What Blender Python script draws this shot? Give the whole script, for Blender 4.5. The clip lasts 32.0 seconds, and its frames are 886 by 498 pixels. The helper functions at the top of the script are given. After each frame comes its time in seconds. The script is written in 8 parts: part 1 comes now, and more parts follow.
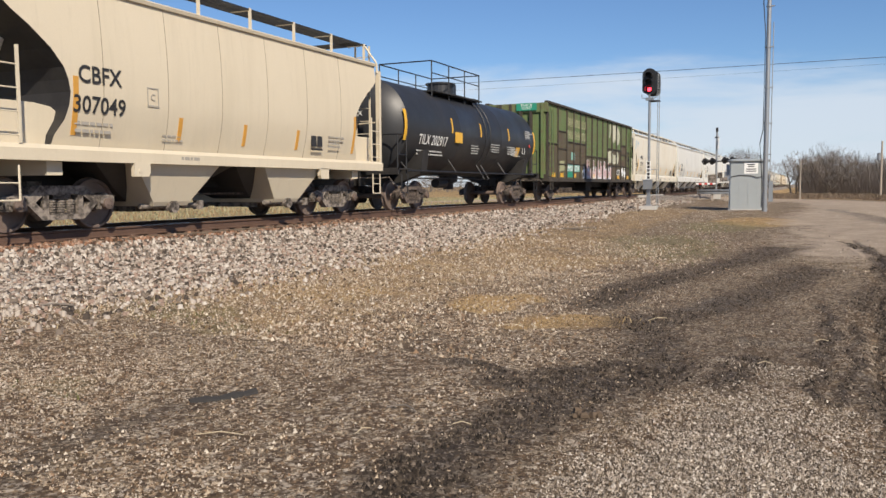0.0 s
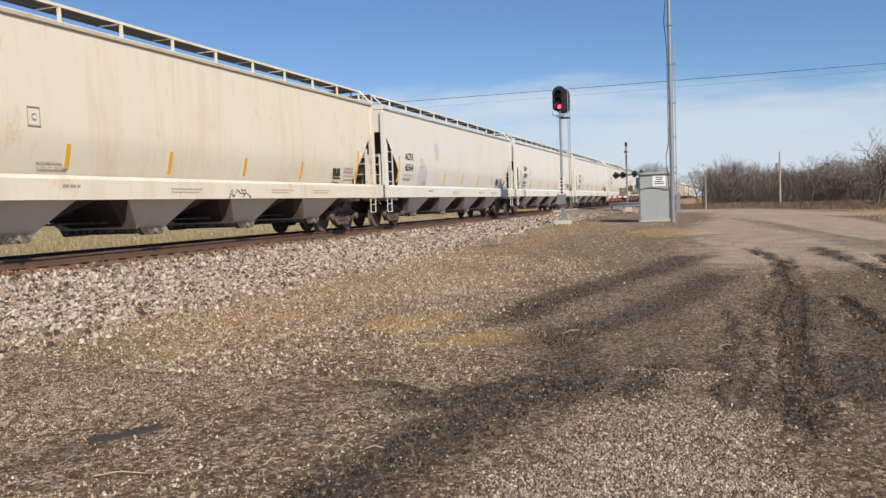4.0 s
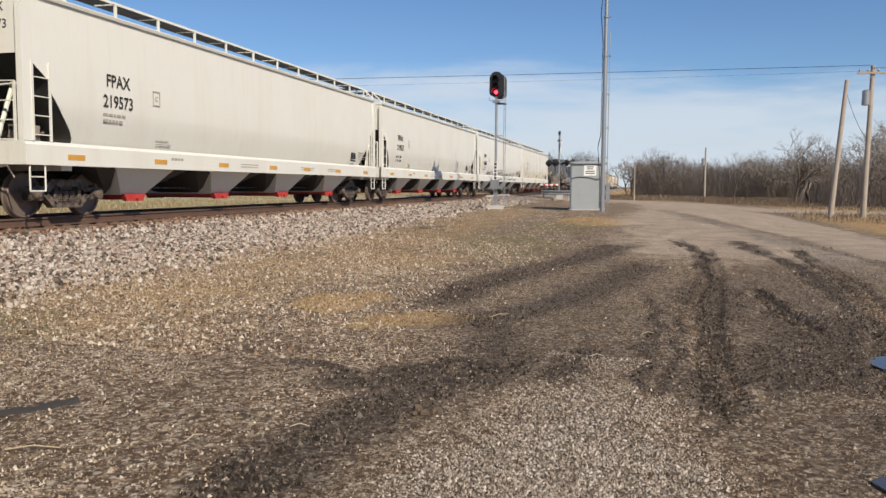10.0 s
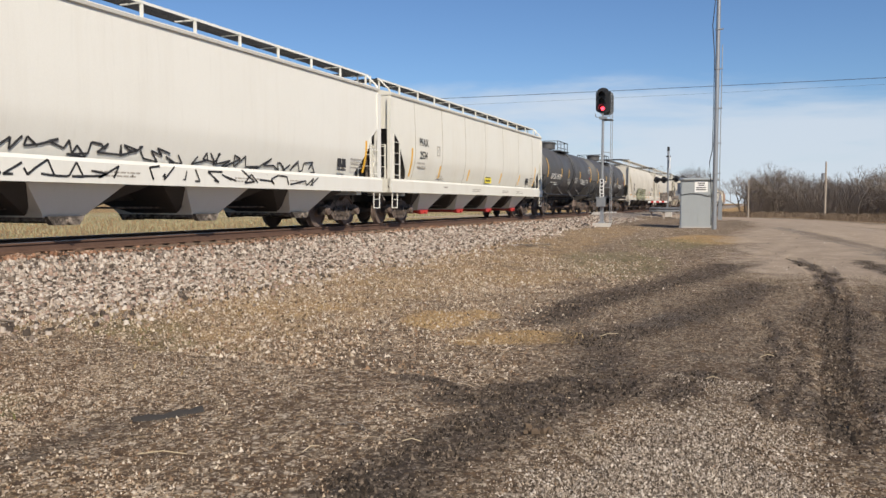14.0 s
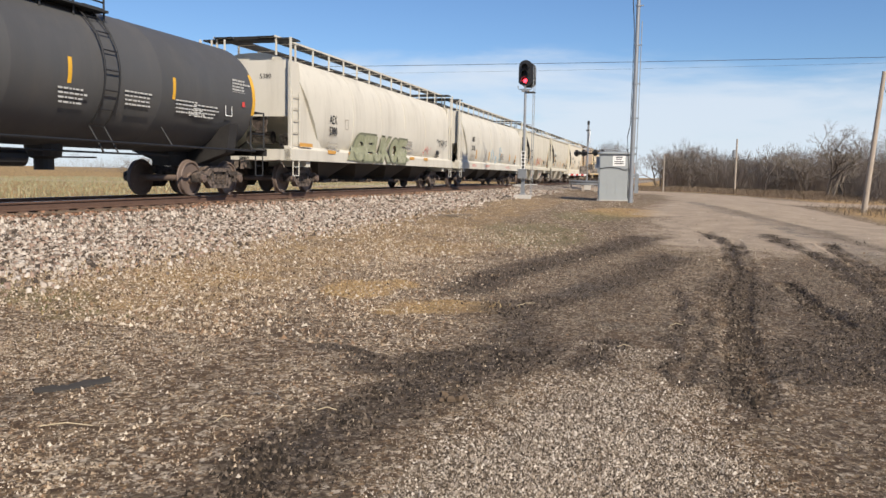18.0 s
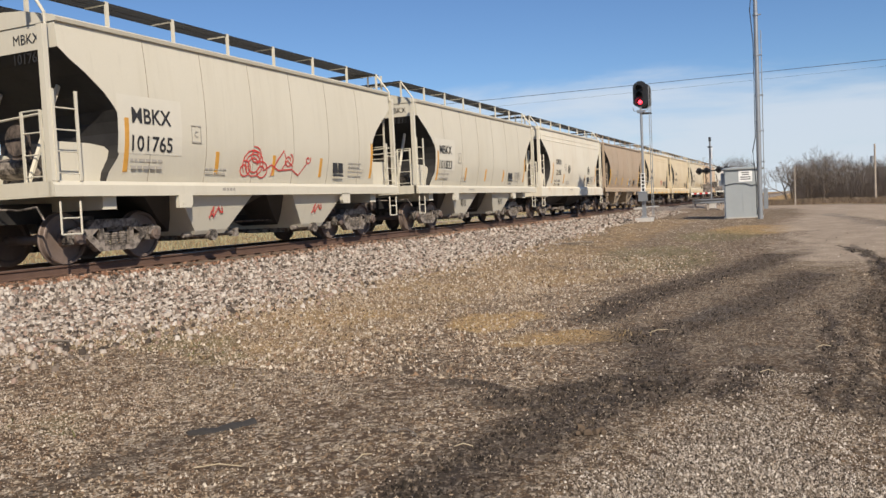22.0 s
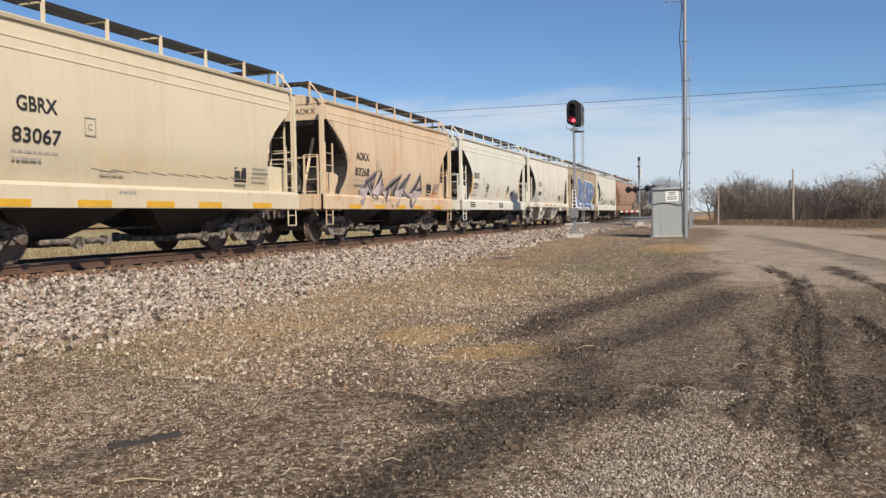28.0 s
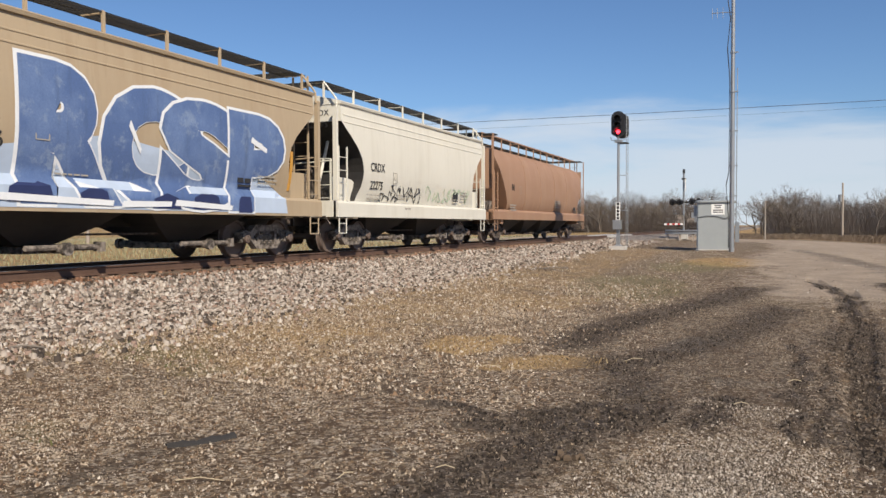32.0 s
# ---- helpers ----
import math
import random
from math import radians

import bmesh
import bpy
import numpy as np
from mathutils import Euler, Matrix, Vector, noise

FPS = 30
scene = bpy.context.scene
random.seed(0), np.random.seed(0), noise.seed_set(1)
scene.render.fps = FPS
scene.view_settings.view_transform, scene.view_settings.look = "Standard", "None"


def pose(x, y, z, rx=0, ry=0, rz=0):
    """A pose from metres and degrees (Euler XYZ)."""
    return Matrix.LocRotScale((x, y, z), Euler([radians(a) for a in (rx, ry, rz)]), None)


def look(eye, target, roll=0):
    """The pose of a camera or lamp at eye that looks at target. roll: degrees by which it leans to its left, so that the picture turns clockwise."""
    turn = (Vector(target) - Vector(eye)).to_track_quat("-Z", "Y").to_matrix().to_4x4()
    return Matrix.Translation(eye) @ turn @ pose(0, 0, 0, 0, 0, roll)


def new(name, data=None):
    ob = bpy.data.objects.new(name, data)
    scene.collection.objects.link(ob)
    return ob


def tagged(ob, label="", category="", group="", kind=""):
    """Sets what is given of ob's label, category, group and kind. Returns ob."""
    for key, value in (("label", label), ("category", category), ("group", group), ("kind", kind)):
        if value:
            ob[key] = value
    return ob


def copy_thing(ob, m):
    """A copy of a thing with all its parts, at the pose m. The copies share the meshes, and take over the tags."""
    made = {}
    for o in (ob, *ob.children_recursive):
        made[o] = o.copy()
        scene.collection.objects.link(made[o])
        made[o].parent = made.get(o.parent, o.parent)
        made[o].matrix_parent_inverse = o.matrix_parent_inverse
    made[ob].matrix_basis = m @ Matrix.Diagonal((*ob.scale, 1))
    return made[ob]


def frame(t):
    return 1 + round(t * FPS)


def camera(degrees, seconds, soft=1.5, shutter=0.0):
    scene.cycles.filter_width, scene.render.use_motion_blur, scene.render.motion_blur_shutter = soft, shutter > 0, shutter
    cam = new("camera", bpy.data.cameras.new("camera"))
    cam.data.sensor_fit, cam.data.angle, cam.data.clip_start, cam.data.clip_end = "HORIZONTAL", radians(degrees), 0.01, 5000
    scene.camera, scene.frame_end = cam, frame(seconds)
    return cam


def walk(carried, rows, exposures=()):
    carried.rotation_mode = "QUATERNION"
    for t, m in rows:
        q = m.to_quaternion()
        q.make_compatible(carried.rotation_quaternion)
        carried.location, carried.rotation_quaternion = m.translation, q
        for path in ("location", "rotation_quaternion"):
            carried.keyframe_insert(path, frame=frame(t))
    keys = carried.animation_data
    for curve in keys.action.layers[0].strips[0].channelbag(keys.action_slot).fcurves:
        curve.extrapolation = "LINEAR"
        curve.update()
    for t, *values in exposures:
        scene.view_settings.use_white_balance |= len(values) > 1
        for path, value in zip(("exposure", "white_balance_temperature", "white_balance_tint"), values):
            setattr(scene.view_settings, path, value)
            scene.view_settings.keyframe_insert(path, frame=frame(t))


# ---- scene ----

cam = camera(58.0, 32.0)


def aim(x, y, z, pitch, roll, yaw):
    """A camera pose from a place, and degrees of pitch, roll and yaw (0: along the track)."""
    p, a = radians(pitch), radians(yaw)
    return look((x, y, z), (x - 2 * math.sin(a) * math.cos(p), y + 2 * math.cos(a) * math.cos(p), z + 2 * math.sin(p)), roll)


# seconds, x, y, z, pitch, roll, yaw
WALK = [
    (0, -0.015, -0.017, 1.551, -4.45, -0.35, 24.80),
    (0.5, -0.031, -0.004, 1.541, -4.58, -0.40, 26.22),
    (1, -0.043, -0.009, 1.539, -4.57, -0.67, 27.06),
    (1.5, -0.031, -0.016, 1.547, -4.37, -1.11, 26.96),
    (2, -0.020, -0.004, 1.547, -3.98, -1.74, 25.70),
    (2.5, -0.002, 0.013, 1.546, -3.66, -2.13, 23.40),
    (3, 0.038, 0.027, 1.561, -3.43, -2.26, 20.68),
    (3.5, 0.061, 0.068, 1.551, -3.20, -2.19, 18.61),
    (5.5, 0.005, 0.025, 1.543, -3.18, -1.13, 23.54),
    (6, 0.008, 0.004, 1.541, -3.40, -0.97, 24.66),
    (6.5, -0.006, -0.001, 1.538, -3.69, -0.83, 25.01),
    (7, -0.007, 0.001, 1.541, -4.02, -0.76, 24.78),
    (7.5, -0.002, 0.003, 1.540, -4.35, -0.67, 23.87),
    (8, 0.005, 0.020, 1.531, -4.74, -0.51, 22.17),
    (8.5, 0.007, 0.033, 1.541, -5.03, -0.12, 20.09),
    (9, 0.024, 0.043, 1.539, -5.04, 0.07, 17.64),
    (9.5, 0.038, 0.063, 1.542, -4.86, 0.30, 15.51),
    (10, 0.044, 0.062, 1.540, -4.54, 0.40, 14.21),
    (10.5, 0.043, 0.050, 1.548, -4.11, 0.42, 14.15),
    (11, 0.039, 0.041, 1.553, -3.78, 0.45, 15.24),
    (11.5, 0.022, 0.015, 1.547, -3.49, 0.50, 17.18),
    (12, 0.001, 0.015, 1.540, -3.37, 0.63, 19.19),
    (12.5, -0.009, 0.019, 1.540, -3.30, 0.67, 20.63),
    (13, -0.005, 0.020, 1.544, -3.28, 0.62, 21.35),
    (13.5, 0.000, 0.024, 1.541, -3.30, 0.44, 21.49),
    (15.5, 0.012, 0.024, 1.551, -3.52, -0.93, 22.10),
    (16, 0.012, 0.027, 1.544, -3.82, -0.95, 22.11),
    (16.5, 0.009, 0.019, 1.544, -4.37, -0.55, 21.31),
    (17, 0.015, 0.023, 1.531, -4.85, 0.08, 19.39),
    (17.5, 0.022, 0.052, 1.525, -5.32, 0.80, 17.20),
    (18, 0.024, 0.061, 1.528, -5.37, 1.13, 16.06),
    (18.5, -0.007, 0.018, 1.537, -5.15, 0.31, 18.53),
    (19, -0.053, 0.007, 1.545, -4.78, -0.96, 22.24),
    (19.5, -0.021, 0.014, 1.538, -4.28, -1.86, 24.05),
    (20, -0.008, 0.013, 1.529, -3.99, -2.26, 24.12),
    (20.5, -0.006, 0.006, 1.529, -3.82, -2.40, 23.85),
    (21, -0.020, -0.009, 1.533, -3.63, -2.42, 23.76),
    (21.5, -0.015, 0.011, 1.544, -3.37, -2.48, 24.18),
    (22, -0.009, 0.038, 1.547, -3.01, -2.66, 24.65),
    (22.5, -0.007, 0.021, 1.553, -2.86, -2.56, 24.29),
    (23, -0.001, 0.010, 1.549, -2.91, -2.63, 22.96),
    (23.5, 0.040, 0.014, 1.554, -3.18, -2.52, 21.16),
    (24, 0.072, 0.024, 1.548, -3.69, -2.27, 20.08),
    (24.5, 0.050, 0.010, 1.535, -3.85, -1.79, 21.31),
    (25, 0.004, 0.000, 1.552, -3.45, -1.22, 22.24),
    (25.5, 0.002, 0.009, 1.553, -2.96, -0.80, 22.50),
    (26, 0.009, 0.016, 1.555, -2.51, -0.65, 21.44),
    (26.5, 0.010, 0.019, 1.557, -2.32, -0.84, 19.79),
    (28.5, -0.008, -0.028, 1.587, -2.42, -1.03, 19.90),
    (29, -0.034, -0.066, 1.589, -2.37, -0.95, 20.57),
    (29.5, -0.044, -0.067, 1.574, -2.19, -0.89, 21.02),
    (30, -0.080, -0.059, 1.567, -2.03, -0.74, 21.19),
    (30.5, -0.114, -0.074, 1.567, -1.97, -0.29, 21.25),
    (31, -0.103, -0.067, 1.573, -1.89, -0.04, 21.26),
    (31.5, -0.081, -0.074, 1.577, -1.81, 0.11, 21.50),
    (32, -0.079, -0.081, 1.576, -1.66, -0.15, 22.65),
]
# the film's own exposure drifts a little as dark and pale cars pass
EXPOSURE = [(0, 0.27), (1, 0.26), (2, 0.38), (3, 0.27), (6, 0.20), (16, 0.22), (17, 0.27), (18, 0.38), (19, 0.26), (20, 0.22), (24, 0.23), (25, 0.31), (26, 0.22), (32, 0.20)]
walk(cam, [(t, aim(*row)) for t, *row in WALK], EXPOSURE)

# ---- light ----
SUN_FROM = Vector((0.72, -0.69, 0.78)).normalized()
sun = new("sun", bpy.data.lights.new("sun", "SUN"))
sun.data.energy, sun.data.angle, sun.data.color = 5.0, radians(0.6), (1.0, 0.888, 0.735)
sun.matrix_world = look(SUN_FROM * 60, (0, 0, 0))

world = bpy.data.worlds.new("sky")
scene.world = world
world.use_nodes = True
wt = world.node_tree
wt.nodes.clear()


def wnode(kind, **values):
    n = wt.nodes.new(kind)
    for key, value in values.items():
        n.inputs[key].default_value = value
    return n


w_out = wnode("ShaderNodeOutputWorld")
w_back = wnode("ShaderNodeBackground", Strength=0.085)
w_sky = wnode("ShaderNodeTexSky")
w_sky.sky_type, w_sky.sun_disc = "NISHITA", False
w_sky.sun_elevation, w_sky.sun_rotation = math.asin(SUN_FROM.z), radians(133.8)
w_sky.air_density, w_sky.dust_density, w_sky.ozone_density = 1.0, 0.1, 3.0
w_co = wnode("ShaderNodeTexCoord")
w_sep = wnode("ShaderNodeSeparateXYZ")
w_map = wnode("ShaderNodeMapping", Scale=(2.2, 2.2, 11.0))
w_noise = wnode("ShaderNodeTexNoise", Scale=1.6, Detail=8.0, Roughness=0.55, Distortion=0.25)
w_wisp = wnode("ShaderNodeTexNoise", Scale=5.0, Detail=6.0, Roughness=0.6)
w_band = wt.nodes.new("ShaderNodeValToRGB")
ramp = w_band.color_ramp
ramp.elements[0].position, ramp.elements[0].color = 0.0, (0.95, 0.95, 0.95, 1)
ramp.elements[1].position, ramp.elements[1].color = 0.34, (0.0, 0.0, 0.0, 1)
for at, v in ((0.045, 0.76), (0.09, 0.66), (0.125, 0.55), (0.16, 0.34), (0.20, 0.10)):
    ramp.elements.new(at).color = (v, v, v, 1)
w_add = wt.nodes.new("ShaderNodeMath")
w_add.operation = "ADD"
w_cut = wnode("ShaderNodeMapRange")
w_cut.interpolation_type = "SMOOTHSTEP"
w_cut.inputs["From Min"].default_value, w_cut.inputs["From Max"].default_value = 0.92, 1.28
w_cut.inputs["To Max"].default_value = 0.86
w_mix = wt.nodes.new("ShaderNodeMixRGB")
w_mix.inputs["Color2"].default_value = (6.6, 7.3, 8.2, 1)
link = wt.links.new
link(w_co.outputs["Generated"], w_sep.inputs[0])
link(w_co.outputs["Generated"], w_map.inputs["Vector"])
link(w_map.outputs[0], w_noise.inputs["Vector"])
link(w_sep.outputs["Z"], w_band.inputs[0])
link(w_band.outputs[0], w_add.inputs[0])
link(w_noise.outputs["Fac"], w_add.inputs[1])
link(w_add.outputs[0], w_cut.inputs["Value"])
link(w_cut.outputs[0], w_mix.inputs["Fac"])
w_tint = wt.nodes.new("ShaderNodeMixRGB")
w_tint.blend_type, w_tint.inputs["Fac"].default_value, w_tint.inputs["Color2"].default_value = "MULTIPLY", 1.0, (0.70, 0.84, 1.03, 1)
link(w_sky.outputs[0], w_tint.inputs["Color1"])
link(w_tint.outputs[0], w_mix.inputs["Color1"])
link(w_mix.outputs[0], w_back.inputs["Color"])
link(w_back.outputs[0], w_out.inputs["Surface"])


# ---- materials ----
class Mat:
    """A node material with short calls for its nodes."""

    def __init__(self, name, rough=0.6, metal=0.0):
        self.m = bpy.data.materials.new(name)
        self.m.use_nodes = True
        self.t = self.m.node_tree
        self.b = self.t.nodes["Principled BSDF"]
        self.b.inputs["Roughness"].default_value = rough
        self.b.inputs["Metallic"].default_value = metal

    def node(self, kind, **values):
        n = self.t.nodes.new("ShaderNode" + kind)
        for key, value in values.items():
            n.inputs[key].default_value = value
        return n

    def link(self, a, b):
        self.t.links.new(a, b)

    def coords(self, scale=(1, 1, 1), kind="Object"):
        c, m = self.node("TexCoord"), self.node("Mapping", Scale=scale)
        self.link(c.outputs[kind], m.inputs["Vector"])
        return m.outputs[0]

    def noise(self, scale, co=None, detail=5.0, rough=0.6):
        n = self.node("TexNoise", Scale=scale, Detail=detail, Roughness=rough)
        self.link(co or self.coords(), n.inputs["Vector"])
        return n.outputs["Fac"]

    def ramp(self, fac, lo, hi, a=0.0, b=1.0):
        n = self.node("MapRange", **{"From Min": lo, "From Max": hi, "To Min": a, "To Max": b})
        self.link(fac, n.inputs["Value"])
        return n.outputs[0]

    def mix(self, fac, a, b, how="MIX"):
        n = self.t.nodes.new("ShaderNodeMixRGB")
        n.blend_type = how
        for value, slot in ((fac, "Fac"), (a, "Color1"), (b, "Color2")):
            if isinstance(value, (int, float)):
                n.inputs[slot].default_value = value
            elif isinstance(value, tuple):
                n.inputs[slot].default_value = (*value[:3], 1)
            else:
                self.link(value, n.inputs[slot])
        return n.outputs[0]

    def mul(self, a, b):
        n = self.t.nodes.new("ShaderNodeMath")
        n.operation = "MULTIPLY"
        for value, slot in ((a, 0), (b, 1)):
            if isinstance(value, (int, float)):
                n.inputs[slot].default_value = value
            else:
                self.link(value, n.inputs[slot])
        return n.outputs[0]

    def done(self, colour, rough=None, bump=None, strength=0.3, distance=0.01):
        if isinstance(colour, tuple):
            self.b.inputs["Base Color"].default_value = (*colour[:3], 1)
        else:
            self.link(colour, self.b.inputs["Base Color"])
        if rough is not None:
            self.link(rough, self.b.inputs["Roughness"])
        if bump is not None:
            n = self.node("Bump", Strength=strength, Distance=distance)
            self.link(bump, n.inputs["Height"])
            self.link(n.outputs[0], self.b.inputs["Normal"])
        return self.m


def paint(name, colour, stain=(0.30, 0.20, 0.11), amount=0.35, rough=0.5, grime=0.5, blotch=0.0):
    """Car paint: fine mottling, streaks of dirt and rust that run down, and grime in clouds."""
    m = Mat(name, rough)
    streak = m.noise(1.0, m.coords((1.6, 1.6, 0.16)), 7, 0.65)
    fine = m.noise(1.0, m.coords((9.0, 9.0, 0.7)), 4, 0.6)
    cloud = m.noise(0.45, None, 6, 0.6)
    grain = m.noise(38, None, 3)
    c = m.mix(m.ramp(cloud, 0.35, 0.75, 0, grime * 0.55), colour, tuple(v * 0.66 for v in colour))
    c = m.mix(m.mul(m.ramp(streak, 0.50, 0.78), amount), c, stain)
    c = m.mix(m.mul(m.ramp(fine, 0.58, 0.80), amount * 0.55), c, tuple(v * 0.5 for v in stain))
    if blotch:
        spots = m.noise(1.0, m.coords((1.5, 1.5, 0.9)), 8, 0.72)
        c = m.mix(m.mul(m.ramp(spots, 0.56, 0.68), m.ramp(m.noise(0.5, None, 3), 0.45, 0.60, 0.0, blotch)), c, stain)
    c = m.mix(m.ramp(grain, 0.3, 0.7, 0.0, 0.10), c, tuple(v * 0.6 for v in colour))
    wave = m.noise(0.9, m.coords((1, 1, 0.5)), 2)
    return m.done(c, m.ramp(cloud, 0.3, 0.7, rough - 0.08, rough + 0.15), wave, 0.12, 0.03)


def plain(name, colour, rough=0.6, metal=0.0, vary=0.3, scale=14.0, bump=0.25):
    """A worn surface with two scales of variation."""
    m = Mat(name, rough, metal)
    a, b = m.noise(scale, None, 6), m.noise(scale * 0.13, None, 4)
    c = m.mix(m.ramp(a, 0.35, 0.7, 0, vary), colour, tuple(v * 0.5 for v in colour))
    c = m.mix(m.ramp(b, 0.4, 0.7, 0, vary), c, tuple(min(1, v * 1.35 + 0.01) for v in colour))
    return m.done(c, None, a, bump, 0.006)


def worn(name, top, under, third, scale=1.0, cover=0.5, rough=0.7):
    """Old paint worn in clouds and streaks down to what lies below, different on every panel."""
    m = Mat(name, rough)
    info, co = m.node("ObjectInfo"), m.node("TexCoord")
    shift = m.node("VectorMath")
    shift.operation = "ADD"
    spread = m.node("Math")
    spread.operation = "MULTIPLY"
    spread.inputs[1].default_value = 37.0
    m.link(info.outputs["Random"], spread.inputs[0])
    m.link(co.outputs["Object"], shift.inputs[0])
    m.link(spread.outputs[0], shift.inputs[1])
    def stretched(sc):
        n = m.node("Mapping", Scale=sc)
        m.link(shift.outputs[0], n.inputs["Vector"])
        return n.outputs[0]
    cloud = m.noise(1.1 * scale, stretched((1, 1, 0.8)), 7, 0.68)
    blot = m.noise(3.2 * scale, stretched((1, 1, 1)), 6, 0.7)
    run = m.noise(1.0, stretched((5, 5, 0.5)), 5, 0.6)
    fine = m.noise(30, None, 4)
    c = m.mix(m.ramp(cloud, cover - 0.07, cover + 0.09), top, under)
    c = m.mix(m.ramp(blot, 0.54, 0.64, 0, 0.75), c, third)
    c = m.mix(m.ramp(run, 0.56, 0.72, 0, 0.5), c, tuple(v * 0.45 for v in under))
    c = m.mix(m.ramp(fine, 0.4, 0.7, 0, 0.25), c, tuple(v * 0.5 for v in top))
    return m.done(c, None, blot, 0.2, 0.01)


def grimy(name, dust, grease):
    """Cast steel under dust, with dark greasy patches and pale chips."""
    m = Mat(name, 0.8)
    a, b, c = m.noise(5.0, None, 6, 0.7), m.noise(22, None, 5), m.noise(60, None, 3)
    col = m.mix(m.ramp(a, 0.42, 0.58), grease, dust)
    col = m.mix(m.ramp(b, 0.52, 0.66, 0, 0.55), col, tuple(v * 0.35 for v in dust))
    col = m.mix(m.ramp(c, 0.58, 0.70, 0, 0.5), col, tuple(min(1, v * 1.6) for v in dust))
    return m.done(col, None, b, 0.5, 0.008)


def glow(name, colour, strength):
    m = Mat(name, 0.3)
    m.b.inputs["Emission Color"].default_value = (*colour, 1)
    m.b.inputs["Emission Strength"].default_value = strength
    return m.done(colour)


M_PELLET = paint("pellet_car_white", (0.70, 0.695, 0.645), (0.44, 0.38, 0.29), 0.16, 0.45, 0.22)
M_PELLET2 = paint("pellet_car_off_white", (0.685, 0.675, 0.61), (0.46, 0.38, 0.25), 0.22, 0.45, 0.28)
M_ROIX = paint("stained_cream_paint", (0.68, 0.635, 0.53), (0.52, 0.35, 0.16), 0.45, 0.5, 0.3, blotch=0.7)
M_GREY = paint("light_grey_paint", (0.665, 0.655, 0.61), (0.36, 0.33, 0.28), 0.2, 0.45, 0.25)
M_CEMENT = paint("cement_car_beige", (0.61, 0.535, 0.405), (0.34, 0.28, 0.19), 0.25, 0.55, 0.35)
M_MBKX = paint("cement_car_pale_beige", (0.58, 0.54, 0.44), (0.34, 0.29, 0.20), 0.25, 0.55, 0.35)
M_CRDX = paint("rust_streaked_cream", (0.68, 0.63, 0.515), (0.46, 0.29, 0.13), 0.34, 0.55, 0.35, blotch=0.8)
M_WHITERUST = paint("white_paint_with_rust", (0.70, 0.665, 0.57), (0.44, 0.29, 0.13), 0.24, 0.55, 0.3, blotch=0.9)
M_CRDX2 = paint("cream_white_paint", (0.68, 0.655, 0.57), (0.36, 0.31, 0.22), 0.28, 0.55, 0.3)
M_BROWN = paint("faded_brown_paint", (0.41, 0.315, 0.22), (0.46, 0.30, 0.19), 0.5, 0.6, 0.5)
M_GBRX = paint("yellow_cream_paint", (0.66, 0.55, 0.37), (0.46, 0.26, 0.09), 0.35, 0.55, 0.3, blotch=0.5)
M_GBRX2 = paint("pale_yellow_cream", (0.64, 0.56, 0.41), (0.42, 0.26, 0.11), 0.32, 0.55, 0.3, blotch=0.5)
M_AOKX = paint("orange_rust_cream", (0.64, 0.50, 0.345), (0.46, 0.20, 0.08), 0.85, 0.6, 0.45, blotch=0.9)
M_FLOX = paint("weathered_tan", (0.42, 0.33, 0.22), (0.28, 0.18, 0.10), 0.4, 0.6, 0.45)
M_AEX = paint("weathered_cream_grey", (0.585, 0.555, 0.48), (0.24, 0.21, 0.17), 0.45, 0.6, 0.6)
M_LASTBROWN = paint("rust_brown_paint", (0.34, 0.20, 0.125), (0.42, 0.29, 0.19), 0.5, 0.6, 0.4)
M_TANK = paint("tank_black", (0.022, 0.023, 0.026), (0.06, 0.05, 0.045), 0.25, 0.42, 0.3)
M_TANK2 = paint("tank_dull_black", (0.070, 0.070, 0.071), (0.14, 0.125, 0.11), 0.3, 0.55, 0.35)
M_GREEN = worn("faded_green_paint", (0.115, 0.165, 0.060), (0.135, 0.140, 0.062), (0.120, 0.080, 0.048), 0.9, 0.55)
M_GREENLOW = worn("dirty_olive_brown", (0.088, 0.072, 0.045), (0.100, 0.066, 0.040), (0.115, 0.135, 0.055), 0.8, 0.52)
M_OLIVE = worn("olive_brown_paint", (0.115, 0.125, 0.055), (0.085, 0.068, 0.042), (0.19, 0.22, 0.10), 1.0, 0.5)
M_PALETEAL = plain("pale_teal_patch", (0.22, 0.42, 0.36), 0.6, 0, 0.4, 5)
M_RIB = plain("dark_rusty_steel", (0.045, 0.036, 0.026), 0.75, 0.0, 0.5)
M_TEAL = plain("teal_paint", (0.02, 0.24, 0.15), 0.6)
M_TRUCK = grimy("rusty_cast_steel", (0.150, 0.115, 0.094), (0.026, 0.021, 0.018))
M_TRUCKGREY = grimy("dusty_cast_steel", (0.27, 0.23, 0.195), (0.035, 0.028, 0.023))
M_WHEEL = plain("wheel_steel", (0.165, 0.122, 0.10), 0.6, 0.2, 0.5)
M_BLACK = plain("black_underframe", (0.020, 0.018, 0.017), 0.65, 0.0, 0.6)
M_INK = plain("black_lettering", (0.022, 0.022, 0.024), 0.7, 0, 0.1)
M_WHITEINK = plain("white_lettering", (0.78, 0.78, 0.75), 0.6, 0, 0.1)
M_DULLWHITE = plain("dull_white_stencil", (0.42, 0.42, 0.40), 0.7, 0, 0.3)
M_GREYINK = plain("faded_grey_lettering", (0.33, 0.305, 0.265), 0.7, 0, 0.2)
M_STRIP = plain("yellow_reflective_tape", (0.66, 0.37, 0.03), 0.4, 0, 0.2)
M_ORANGE = plain("orange_tape", (0.56, 0.285, 0.05), 0.45, 0, 0.25)
